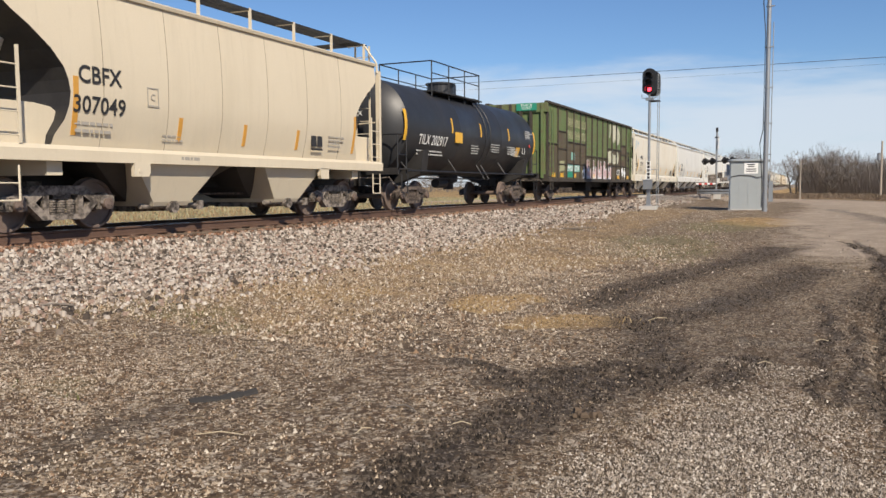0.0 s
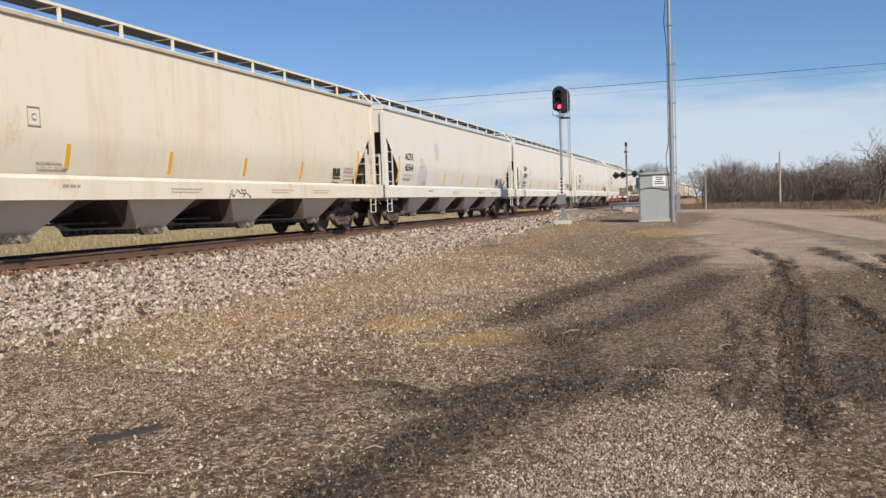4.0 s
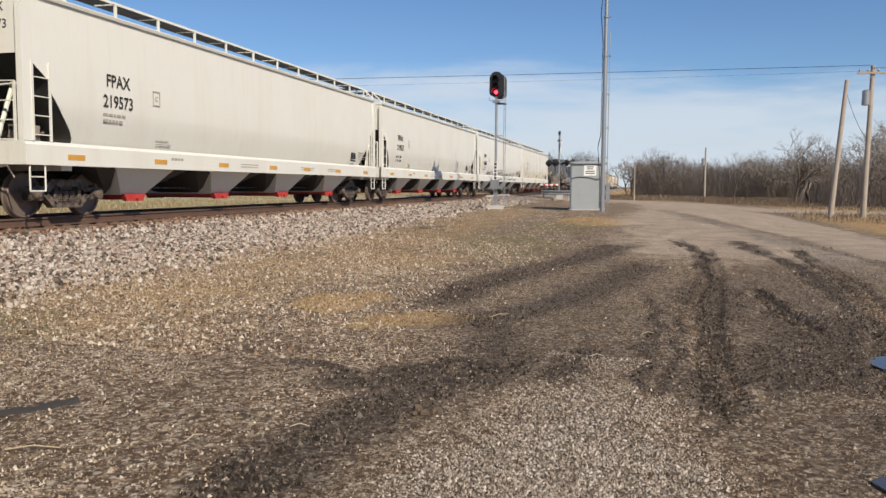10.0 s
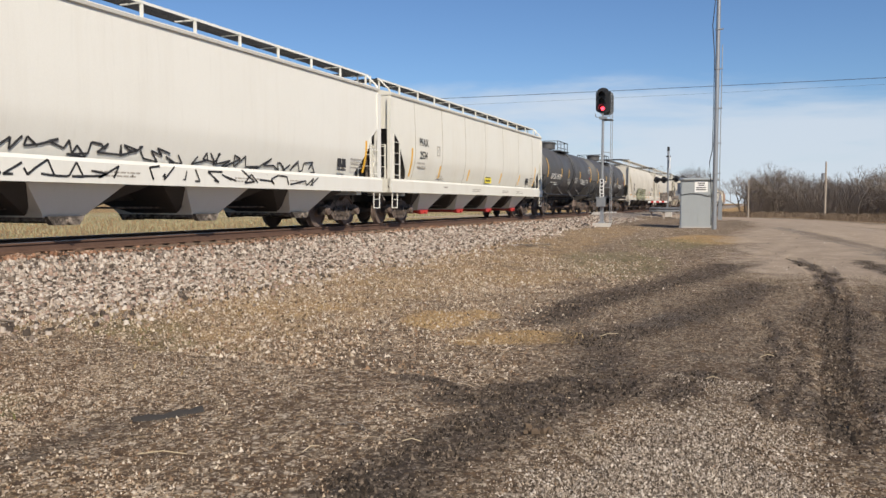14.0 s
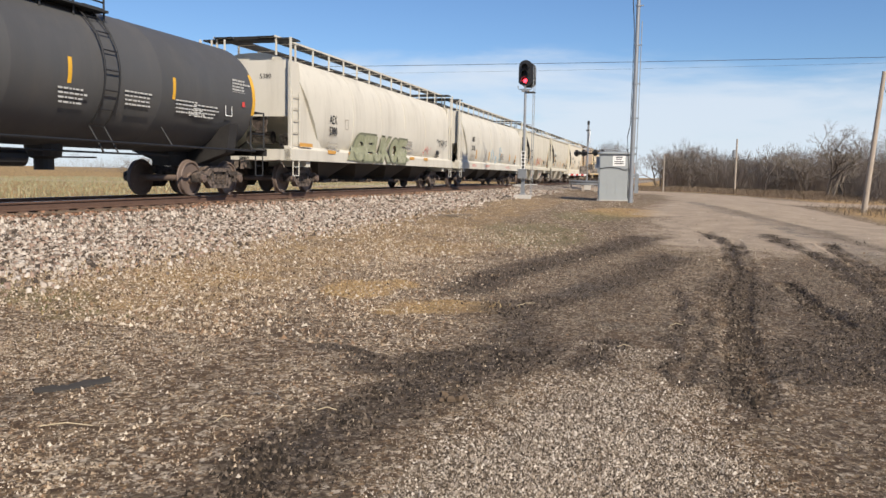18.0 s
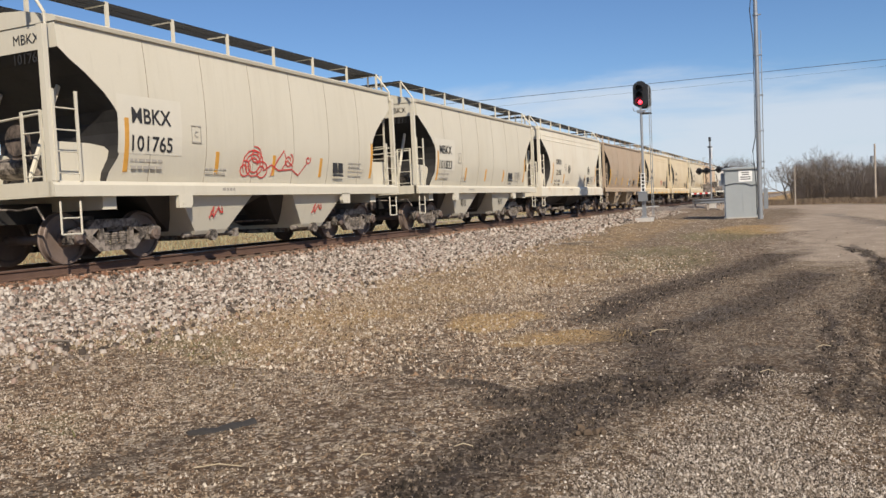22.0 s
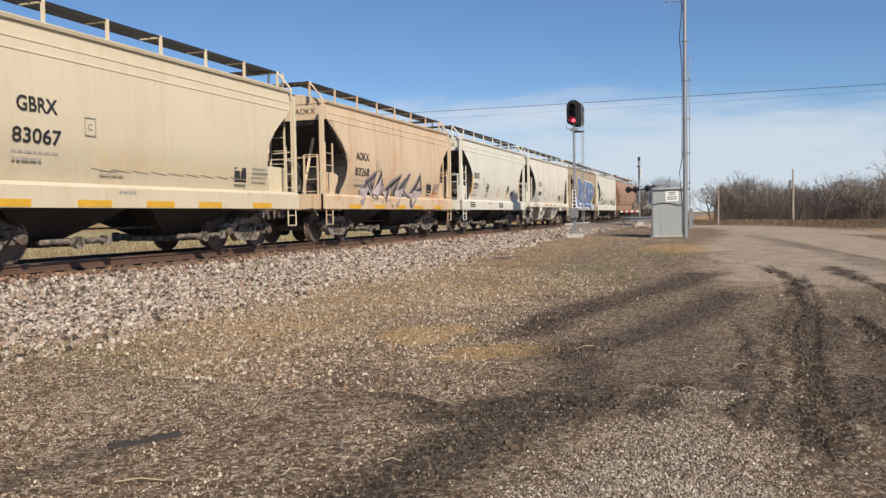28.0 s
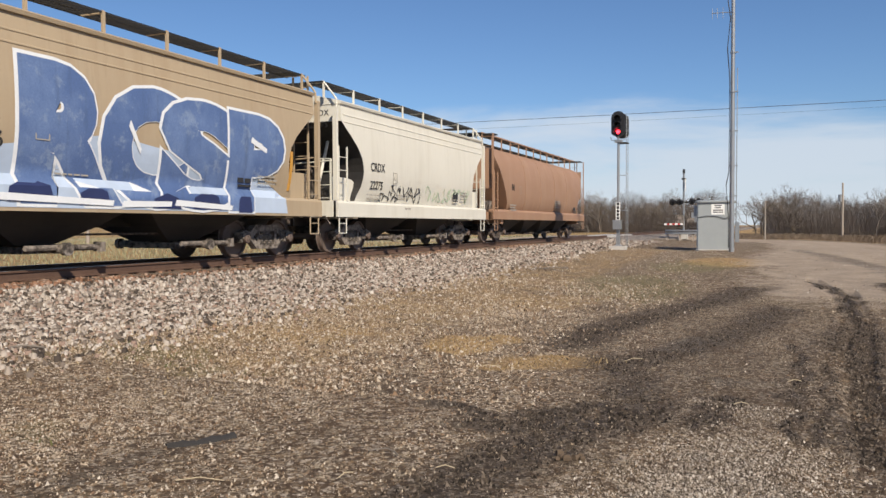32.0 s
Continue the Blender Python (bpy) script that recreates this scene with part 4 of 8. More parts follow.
def sideframe_shape():
    b = B()
    up = [(-1.08, 0.40), (-1.06, 0.60), (-0.86, 0.64), (-0.66, 0.61), (-0.46, 0.76), (0.46, 0.76), (0.66, 0.61), (0.86, 0.64), (1.06, 0.60), (1.08, 0.40), (0.98, 0.36), (0.94, 0.50), (0.74, 0.50), (0.66, 0.44), (0.42, 0.60), (-0.42, 0.60), (-0.66, 0.44), (-0.74, 0.50), (-0.94, 0.50), (-0.98, 0.36)]
    # built of convex lengths so that the pockets stay open
    for poly in (
        [(-1.08, 0.40), (-0.98, 0.36), (-0.94, 0.50), (-1.0, 0.61), (-1.06, 0.60)],
        [(1.08, 0.40), (1.06, 0.60), (1.0, 0.61), (0.94, 0.50), (0.98, 0.36)],
        [(-1.0, 0.61), (-0.94, 0.50), (-0.74, 0.50), (-0.66, 0.61), (-0.86, 0.66)],
        [(1.0, 0.61), (0.86, 0.66), (0.66, 0.61), (0.74, 0.50), (0.94, 0.50)],
        [(-0.74, 0.50), (-0.62, 0.45), (-0.38, 0.63), (-0.46, 0.78), (-0.66, 0.61)],
        [(0.74, 0.50), (0.66, 0.61), (0.46, 0.78), (0.38, 0.63), (0.62, 0.45)],
        [(-0.46, 0.78), (-0.38, 0.63), (0.38, 0.63), (0.46, 0.78)],
        [(-0.74, 0.50), (-0.42, 0.20), (-0.30, 0.27), (-0.60, 0.54)],
        [(0.74, 0.50), (0.60, 0.54), (0.30, 0.27), (0.42, 0.20)],
        [(-0.42, 0.20), (0.42, 0.20), (0.30, 0.29), (-0.30, 0.29)],
        [(-0.40, 0.28), (-0.30, 0.28), (-0.30, 0.66), (-0.40, 0.66)],
        [(0.30, 0.28), (0.40, 0.28), (0.40, 0.66), (0.30, 0.66)],
    ):
        b.prism(poly, 0, -0.085, 0.085)
    for y in (-0.89, 0.89):
        b.box((0.02, y, 0.52), (0.24, 0.30, 0.13))
        b.prism([(y - 0.17, 0.36), (y - 0.11, 0.36), (y - 0.10, 0.56), (y - 0.17, 0.56)], 0, -0.1, 0.1)
        b.prism([(y + 0.11, 0.36), (y + 0.17, 0.36), (y + 0.17, 0.56), (y + 0.10, 0.56)], 0, -0.1, 0.1)
    return b


def spring_shape():
    b = B()
    prof = [(0.29, 0.03)]
    for k in range(6):
        prof += [(0.295 + 0.042 * k, 0.085), (0.318 + 0.042 * k, 0.085), (0.322 + 0.042 * k, 0.055), (0.334 + 0.042 * k, 0.055)]
    return b.lathe(prof + [(0.55, 0.03)], (0, 0, 0), 2, 9)


def truck(parent, y, material):
    """A three-piece freight truck with two wheelsets."""
    t = part("truck", stored("bolster", lambda: B().box((0, 0, 0.66), (2.1, 0.36, 0.2)).box((0, 0, 0.80), (0.5, 0.5, 0.12)).box((0, 0, 0.56), (1.5, 0.28, 0.08)).box((0, -0.52, 0.45), (1.6, 0.09, 0.14)).box((0, 0.52, 0.45), (1.6, 0.09, 0.14))), material, parent, "cast steel freight truck", (0, y, 0))
    for side in (-1, 1):
        part("side_frame", stored("side_frame", sideframe_shape), material, t, at=pose(side * 1.01, 0, 0, 0, 0, 0 if side > 0 else 180))
        for dy in (-0.19, 0.0, 0.19):
            part("spring", stored("spring", spring_shape, 40), material, t, at=(side * 1.01, dy, 0))
    for dy in (-0.89, 0.89):
        w = part("wheelset", stored("wheelset", wheelset_shape, 35), M_WHEEL, t)
        w.matrix_parent_inverse = Matrix.Translation((0, dy, R_WHEEL))
        WHEELSETS.append(w)
    return t


def coupler_shape():
    b = B().box((0, 0.25, 0.86), (0.16, 0.7, 0.18))
    b.prism([(-0.14, 0.55), (0.16, 0.55), (0.20, 0.72), (0.10, 0.84), (0.02, 0.80), (0.06, 0.72), (-0.02, 0.66), (-0.10, 0.70), (-0.16, 0.80), (-0.20, 0.66)], 2, 0.73, 1.0)
    return b


def ends(car, e, material):
    for s in (-1, 1):
        c = part("coupler", stored("coupler", coupler_shape), M_TRUCK, car, at=pose(0, s * (e - 0.30), 0, 0, 0, 0 if s > 0 else 180))
        part("air_hose", stored("air_hose", lambda: B().path([(0.22, 0.30, 0.78), (0.24, 0.48, 0.62), (0.22, 0.62, 0.40), (0.15, 0.74, 0.36)], 0.028, 8)), M_RUBBER, c, "black rubber air hose")
        part("uncoupling_lever", stored("uncoupling_lever", lambda: B().path([(-0.12, 0.45, 1.02), (-0.55, 0.28, 1.0), (-0.75, 0.30, 0.98), (-1.25, 0.36, 1.02), (-1.40, 0.36, 0.80)], 0.018, 6)), M_TRUCKGREY, c)


def ladder(car, x, y, z0, z1, material, width=0.42, along="y", step=0.36):
    """A ladder with two stiles and round rungs on a side or an end."""
    def make():
        b = B()
        def at(u, z, out=0.0):
            return (out, u, z) if along == "y" else (u, out, z)
        for u in (-width / 2, width / 2):
            b.box(at(u, (z1 - z0) / 2), (0.03, 0.05, z1 - z0) if along == "y" else (0.05, 0.03, z1 - z0))
        z = 0.12
        while z < z1 - z0:
            b.tube(at(-width / 2, z), at(width / 2, z), 0.013, 6)
            z += step
        return b
    return part("ladder", stored(("ladder", round(z1 - z0, 2), width, along, step), make), material, car, at=(x, y, z0))


def stirrup(car, x, y, material):
    part("sill_step", stored("sill_step", lambda: B().path([(0, -0.2, 0.0), (0, -0.2, -0.55), (0, 0.2, -0.55), (0, 0.2, 0.0)], 0.018, 6).tube((0, -0.2, -0.28), (0, 0.2, -0.28), 0.014, 6)), material, car, at=(x, y, 1.1))


def running_board(car, half, z, material, posts, outer=1.12, inner=0.55, tall=0.36, edge=None):
    """Open grating along both sides of a roof, on posts, with the cross walks at the ends."""
    def slats():
        b = B()
        for s in (-1, 1):
            b.span((s * inner, -half, z), (s * (inner + 0.03), half, z + 0.04))
            b.span((s * (outer - 0.03), -half, z), (s * outer, half, z + 0.04))
            b.span((s * (inner + outer) / 2 - 0.01, -half, z + 0.005), (s * (inner + outer) / 2 + 0.01, half, z + 0.035))
            y = -half
            while y < half:
                b.span((s * inner, y, z + 0.012), (s * outer, y + 0.035, z + 0.032))
                y += 0.085
        for s in (-1, 1):
            for k in range(7):
                yy = s * (half - 0.07 - k * 0.09)
                b.span((-outer, yy - 0.02, z + 0.01), (outer, yy + 0.02, z + 0.035))
        return b
    part("running_board", stored(("running_board", round(half, 2), round(z, 2), outer), slats), M_GRATE, car, "dark open steel grating walkway")
    for s in (-1, 1) if edge else ():
        part("walkway_edge", stored(("walkway_edge", round(half, 2), round(z, 2)), lambda: B().box((0, 0, 0.02), (0.02, 2 * half, 0.055))), edge, car, "pale painted edge angle of the walkway", (s * (outer + 0.012), 0, z))
    n = posts
    bracket = stored(("bracket", round(z, 2), round(tall, 2)), lambda: B().box((0, 0, 0.02 - tall / 2), (0.035, 0.075, tall)).box((-0.28, 0, -0.02), (0.56, 0.05, 0.03)))
    for k in range(n):
        y = -half + 0.15 + (2 * half - 0.3) * k / (n - 1)
        part("walkway_bracket", bracket, material, car, at=(outer - 0.01, y, z + 0.035))
        part("walkway_bracket", bracket, material, car, at=pose(-outer + 0.01, y, z + 0.035, 0, 0, 180))


def brake_wheel(car, e):
    part("brake_wheel", stored("brake_wheel", lambda: B().lathe([(-0.015, 0.27), (0.015, 0.27), (0.015, 0.235), (-0.015, 0.235)], (0, 0, 0), 1, 20).box((0, 0, 0), (0.5, 0.02, 0.04)).box((0, 0, 0), (0.04, 0.02, 0.5)).box((0, 0.09, -0.1), (0.3, 0.14, 0.45))), M_TRUCK, car, "brake wheel", (0.35, -(e - 0.35), 2.2))


CUT_C = ((1.30, 0.90), (1.61, 0.97), (1.86, 1.13), (2.10, 1.20), (2.32, 1.22), (2.52, 1.18), (2.71, 1.10), (2.98, 0.87), (3.28, 0.50), (3.48, 0.20), (3.65, 0.0))
CUT_LONG = ((1.30, 1.38), (1.60, 1.38), (1.76, 1.28), (2.05, 1.0), (2.41, 0.69), (2.68, 0.59), (2.90, 0.28), (3.05, 0.08), (3.12, 0.0))
CUT_STEEP = ((1.30, 1.60), (1.62, 1.50), (2.06, 1.27), (2.50, 0.86), (2.90, 0.48), (3.24, 0.15), (3.40, 0.0))


def side_x(z, eave, bulge=0.05):
    """Half width of a car's side at a height: drawn in above the sill, then bulging."""
    u = (z - 1.3) / (eave - 1.3)
    tuck = 0.22 if bulge < 0.08 else 0.13 if bulge < 0.10 else 0.0
    return 1.542 + bulge * math.sin(math.pi * u) - tuck * max(0.0, 1 - max(u, 0.0) / 0.36) ** 1.6


def skin(z, eave, bulge, lift):
    """Where paint lies on a side: on the sheet, or on the sill below it."""
    return 1.626 + lift if z < 1.44 and bulge < 0.12 else side_x(z, eave, bulge) + lift


def hopper(name, L, paint_mat, label, style="cement", eave=4.07, gates=None, bulge=0.05, seams=6, chute_mat=None, group="covered hopper cars", cut=None, recess=0.42):
    """A covered hopper: side sheets over sloped ends, sill, roof, walkways, outlets, trucks and end gear."""
    car = tagged(new(name), label, "railway car", group)
    e = L / 2 - recess
    long = style == "pellet"
    bays = 4 if long else 2
    cut = cut or (CUT_LONG if long else CUT_C)
    key = (round(e, 2), style, eave, bulge, cut[3])
    top = e - (0.10 if long else 0.29)
    walk_z = 4.70

    def wide(z):
        return side_x(z, eave, bulge) - 0.012

    def body():
        b = B()
        rows = []
        for (za, ba), (zb, bb) in zip(cut, cut[1:]):
            n = max(1, round((zb - za) / 0.12))
            rows += [(za + (zb - za) * k / n, ba + (bb - ba) * k / n) for k in range(n)]
        rows.append(cut[-1])
        lv = [(z, wide(z), -(top - back), top - back) for z, back in rows]
        lv += [(z, wide(z), -top, top) for z in (eave - 0.28, eave - 0.14, eave)]
        b.loft(lv)
        n = 4 * (len(rows) - 1)
        b.f = [f for i, f in enumerate(b.f) if not (i < n and i % 4 in (0, 2))]
        return b

    def sheet(rows):
        vs, fs = [], []
        for i, (z, back) in enumerate(rows):
            w, y = wide(z) - 0.012, top - back
            vs += [(-w, y, z), (w, y, z), (w, y - 0.03, z), (-w, y - 0.03, z)]
            if i:
                k = 4 * i
                fs += [(k - 4 + j, k - 4 + (j + 1) % 4, k + (j + 1) % 4, k + j) for j in range(4)]
        return B().add(vs, [(3, 2, 1, 0)] + fs + [(k, k + 1, k + 2, k + 3)])

    def roof():
        sec = [(1.58, 0.0), (1.60, 0.06), (1.50, 0.11), (1.2, 0.17), (0.8, 0.25), (0.35, 0.29), (-0.35, 0.29), (-0.8, 0.25), (-1.2, 0.17), (-1.50, 0.11), (-1.60, 0.06), (-1.58, 0.0)]
        return B().prism([(x, eave + 0.002 + z) for x, z in sec], 1, -top - 0.02, top + 0.02)

    part("body", stored(("body", *key), body, 25), paint_mat, car)
    for s in (-1, 1):
        turn = pose(0, 0, 0, 0, 0, 0 if s > 0 else 180)
        # black paint on the long cars; on short ones the black stands for shade
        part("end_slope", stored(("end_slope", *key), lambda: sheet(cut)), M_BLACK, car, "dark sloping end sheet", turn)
        if not long:
            for x in (-1.28, 1.28):
                part("slope_cover", stored(("slope_cover", *key), lambda: B().prism([(e - 0.22, 1.40), (e - 1.62, 1.40), (e - 1.62, 1.78), (e - 1.54, 1.96), (e - 1.36, 2.08), (e - 1.05, 2.12), (e - 0.22, 2.12)], 0, -0.015, 0.015)), paint_mat, car, "flat rounded shear plate below the end slope", pose(x * s, 0, 0) if s > 0 else turn @ pose(x * s, 0, 0))
    part("roof", stored(("roof", *key), roof, 30), paint_mat, car)
    hatch = stored(("hatch", bays), lambda: B().loft([(0, 0.36, -0.62, 0.62), (0.10, 0.36, -0.62, 0.62), (0.14, 0.30, -0.55, 0.55)]))
    for k in range(bays * 2):
        part("roof_hatch", hatch, paint_mat, car, at=(0, -top + (2 * top) * (k + 0.5) / (bays * 2), eave + 0.285))
    if style == "ari":
        for z in (3.64, 3.84):
            bead = stored(("bead", round(e, 2), z), lambda: B().prism([(wide(z) - 0.02, z - 0.035), (wide(z) + 0.014, z - 0.012), (wide(z) + 0.014, z + 0.012), (wide(z) - 0.02, z + 0.035)], 1, -top + 0.1, top - 0.1))
            part("side_bead", bead, paint_mat, car)
            part("side_bead", bead, paint_mat, car, at=pose(0, 0, 0, 0, 0, 180))
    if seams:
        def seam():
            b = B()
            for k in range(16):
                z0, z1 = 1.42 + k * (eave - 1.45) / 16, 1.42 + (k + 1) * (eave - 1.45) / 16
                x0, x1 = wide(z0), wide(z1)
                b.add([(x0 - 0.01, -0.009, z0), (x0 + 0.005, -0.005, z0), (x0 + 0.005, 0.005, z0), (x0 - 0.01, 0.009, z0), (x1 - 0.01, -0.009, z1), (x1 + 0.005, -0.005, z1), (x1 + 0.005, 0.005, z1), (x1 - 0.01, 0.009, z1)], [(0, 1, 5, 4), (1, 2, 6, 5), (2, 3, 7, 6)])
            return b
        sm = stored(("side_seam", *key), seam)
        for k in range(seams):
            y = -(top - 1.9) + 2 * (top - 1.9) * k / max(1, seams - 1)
            part("side_seam", sm, M_SEAM, car, "weld seam drawn as a dark line", (0, y, 0))
            part("side_seam", sm, M_SEAM, car, "weld seam drawn as a dark line", pose(0, -y, 0, 0, 0, 180))
    # sill, end platforms, centre sill
    z0, z1 = {"pellet": (1.05, 1.50), "cement": (1.18, 1.44), "ari": (1.0, 1.45)}[style]
    sill = stored(("side_sill", *key), lambda: B().prism([(1.48, z0), (1.62, z0), (1.62, z1 - 0.07), (1.56, z1), (1.48, z1)], 1, -e, e))
    part("side_sill", sill, paint_mat, car)
    part("side_sill", sill, paint_mat, car, at=pose(0, 0, 0, 0, 0, 180))
    part("centre_sill", stored(("centre_sill", *key), lambda: B().box((0, 0, 0.93), (0.34, 2 * e, 0.36))), M_BLACK, car)
    for s in (-1, 1):
        part("end_sill", stored(("end_sill", style), lambda: B().box((0, 0, (z0 + z1) / 2), (3.1, 0.14, z1 - z0)).box((0, -0.8, 1.40), (2.95, 1.5, 0.04)).box((0, -1.2, 1.1), (2.9, 0.3, 0.3))), paint_mat, car, at=pose(0, s * (e - 0.07), 0, 0, 0, 0 if s > 0 else 180))
        if style == "cement":
            for x in (-1.58, 1.58):
                part("jacking_pad", stored("jacking_pad", lambda: B().prism([(-0.19, 1.2), (0.19, 1.2), (0.19, 0.94), (-0.14, 0.94), (-0.19, 1.02)], 0, -0.05, 0.04).tube((-0.06, 0.06, 1.04), (0.045, 0.06, 1.04), 0.04, 10)), paint_mat, car, "jacking pad below the sill", pose(x, s * (e - 3.0), 0, 0, 0, 0 if s > 0 else 180))
    # end posts, braces, ladders
    pw = 0.24 if long else 0.10
    post = stored(("end_post", eave, pw), lambda: B().span((-0.06, -pw / 2, z1), (0.06, pw / 2, eave - 0.1)).span((-0.02, pw / 2 - 0.02, z1), (0.02, pw / 2 + 0.03, eave - 0.1)))
    brace = stored(("end_brace", eave), lambda: B().tube((0, 0, 1.4), (0, -0.75, eave - 0.9), 0.045, 6))
    curl = stored(("corner_rail", eave), lambda: B().path([(0, 0, eave - 0.15), (0, 0, eave + 0.10), (-0.08, 0, eave + 0.22), (-0.40, 0, walk_z + 0.02)], 0.026))
    for s in (-1, 1):
        for x in (-1.52, 1.52):
            part("end_post", post, paint_mat, car, at=(x, s * (e - pw / 2), 0))
            part("corner_rail", curl, paint_mat, car, "bent corner grab rail", pose(x, s * (e - 0.12), 0, 0, 0, 0 if x > 0 else 180))
            ladder(car, x * 1.04, s * (e - pw - 0.24), z1, z1 + 1.5 if s < 0 else z1 + 1.2, paint_mat, 0.46)
            stirrup(car, x * 1.04, s * (e - 0.32), paint_mat)
        for x in (-0.75, 0.75):
            part("end_brace", brace, paint_mat, car, at=pose(x, s * (e - 0.2), 0, 0, 0, 0 if s > 0 else 180))
        ladder(car, s * 1.0, s * (e - 0.03), 1.40, walk_z, paint_mat, 0.45, "x")
        ladder(car, -s * 1.15, s * (e - 0.03), 1.40, 2.6, paint_mat, 0.45, "x")
        part("end_handrail", stored("end_handrail", lambda: B().path([(-1.4, 0, 2.55), (-0.3, 0.02, 2.5), (0.3, 0.02, 2.5), (1.4, 0, 2.55)], 0.02)), paint_mat, car, at=(0, s * (e - 0.05), 0))
        part("end_machinery", stored("end_machinery", lambda: B().tube((-0.5, 0, 1.75), (0.35, 0, 1.75), 0.2, 12).box((0.75, 0.2, 1.65), (0.35, 0.45, 0.4)).path([(-1.1, 0.3, 1.4), (-0.4, 0.35, 1.9), (0.6, 0.3, 1.5), (1.2, 0.2, 1.7)], 0.025, 6)), M_TRUCKGREY, car, "brake reservoir and valve", pose(0, s * (e - 0.75), 0, 0, 0, 0 if s < 0 else 180))
    brake_wheel(car, e)
    # outlets
    if long:
        clear = top - 1.9
        wb = 2 * clear / bays
        slope = stored(("slope_sheet", round(wb, 2)), lambda: B().loft([(0.42, 0.55, -0.35, 0.35), (0.62, 0.9, -wb * 0.22, wb * 0.22), (1.02, 1.38, -wb * 0.44, wb * 0.44), (1.31, 1.46, -wb * 0.497, wb * 0.497)]))
        chute = stored("narrow_chute", lambda: B().loft([(0.44, 1.02, -0.46, 0.46), (0.52, 1.08, -0.52, 0.52), (1.08, 1.44, -1.15, 1.15)]))
        gate = stored("gate_outlet", lambda: B().box((0, 0, 0.41), (2.0, 0.8, 0.07)).prism([(-0.30, 0.30), (0.30, 0.30), (0.42, 0.46), (-0.42, 0.46)], 0, 0.98, 1.10).prism([(-0.30, 0.30), (0.30, 0.30), (0.42, 0.46), (-0.42, 0.46)], 0, -1.10, -0.98).tube((-1.16, 0.05, 0.37), (1.16, 0.05, 0.37), 0.05, 8))
        spots = [-clear + wb * (k + 0.5) for k in range(bays)]
    else:
        slope = stored(("slope_sheet", style), lambda: B().loft([(0.42, 0.5, -0.4, 0.4), (0.75, 0.85, -1.1, 1.1), (1.20, 1.25, -1.85, 1.85), (1.31, 1.30, -1.9, 1.9)]))
        chute = stored("wide_chute", lambda: B().loft([(0.38, 1.20, -0.46, 0.46), (0.46, 1.25, -0.5, 0.5), (1.19, 1.49, -1.15, 1.15)]))
        gate = stored("round_outlet", lambda: B().tube((-1.25, 0, 0.36), (1.25, 0, 0.36), 0.085, 10).box((0, 0, 0.33), (1.3, 0.75, 0.12)).tube((1.22, 0, 0.36), (1.32, 0, 0.36), 0.12, 10).tube((-1.32, 0, 0.36), (-1.22, 0, 0.36), 0.12, 10).box((1.0, 0.4, 0.34), (0.1, 0.9, 0.05)))
        spots = [-1.9, 1.9]
    for y in spots:
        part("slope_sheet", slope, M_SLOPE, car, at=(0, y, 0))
        if style != "ari":
            part("outlet_chute", chute, chute_mat or paint_mat, car, at=(0, y, 0))
        part("outlet_gate", gate, gates or M_TRUCKGREY, car, "outlet gate", (0, y, 0))
        if not long:
            part("gate_pipe", stored("gate_pipe", lambda: B().tube((0.9, -0.7, 0.38), (0.9, 0.9, 0.38), 0.05, 8).box((0.9, 0.9, 0.38), (0.16, 0.14, 0.18))), M_TRUCKGREY, car, "", (0.2, y, 0))
    running_board(car, e + 0.02, walk_z, paint_mat, max(7, int(L / 1.5)), tall=walk_z + 0.035 - eave - 0.15, edge=paint_mat if long else None)
    for x, z in ((0.55, 0.60), (-0.6, 0.75)):
        part("brake_rod", stored(("brake_rod", round(e, 1)), lambda: B().tube((0, -e + 2, 0), (0, e - 2, 0), 0.024, 6)), M_TRUCK, car, at=(x, 0, z))
    for s in (-1, 1):
        truck(car, s * (e - 1.72), M_TRUCK if long else M_TRUCKGREY)
    ends(car, e, M_TRUCK)
    return car, e, eave


def strips(car, places, eave, bulge=0.05, z0=1.62, h=0.46, w=0.10, material=None, tall=()):
    """Upright reflective strips along a side."""
    for k, y in enumerate(places):
        hh = h * (2.1 if k in tall else 1.0)
        def make(hh=hh):
            b = B()
            for i in range(4):
                za, zb = z0 + hh * i / 4, z0 + hh * (i + 1) / 4
                xa, xb = side_x(za, eave, bulge), side_x(zb, eave, bulge)
                b.add([(xa - 0.02, -w / 2, za), (xa, -w / 2, za), (xa, w / 2, za), (xa - 0.02, w / 2, za), (xb - 0.02, -w / 2, zb), (xb, -w / 2, zb), (xb, w / 2, zb), (xb - 0.02, w / 2, zb)], [(0, 1, 5, 4), (1, 2, 6, 5), (2, 3, 7, 6), (4, 5, 6, 7), (3, 2, 1, 0)])
            return b
        part("reflector", stored(("reflector", eave, bulge, z0, round(hh, 2), w), make), material or M_STRIP, car, "yellow reflective strip", (0, y, 0))


def sill_marks(car, places, material=None, w=0.5, h=0.11, z=1.28, label="orange reflective strip"):
    for y in places:
        part("sill_reflector", stored(("sill_reflector", w, h), lambda: B().box((0, 0, 0), (0.006, w, h))), material or M_ORANGE, car, label, (1.624, y, z))


# letter height and width, start, drop and step of the load lines, and their words
LOADS = {
    "200947": (0.165, 0.68, -0.58, 0.43, 0.19, "LD LMT 220900 LBS", "LT  WT    65100 LBS"),
    "980234": (0.165, 0.68, -0.58, 0.43, 0.19, "LD LMT 220200 LBS", "LT WT     65800 LBS"),
    "219552": (0.155, 0.76, -0.56, 0.43, 0.18, "LD LMT  219000", "LT   WT    67000"),
    "21155": (0.145, 0.98, -0.56, 0.42, 0.17, "LD LMT 232400", "LT WT    53600"),
}


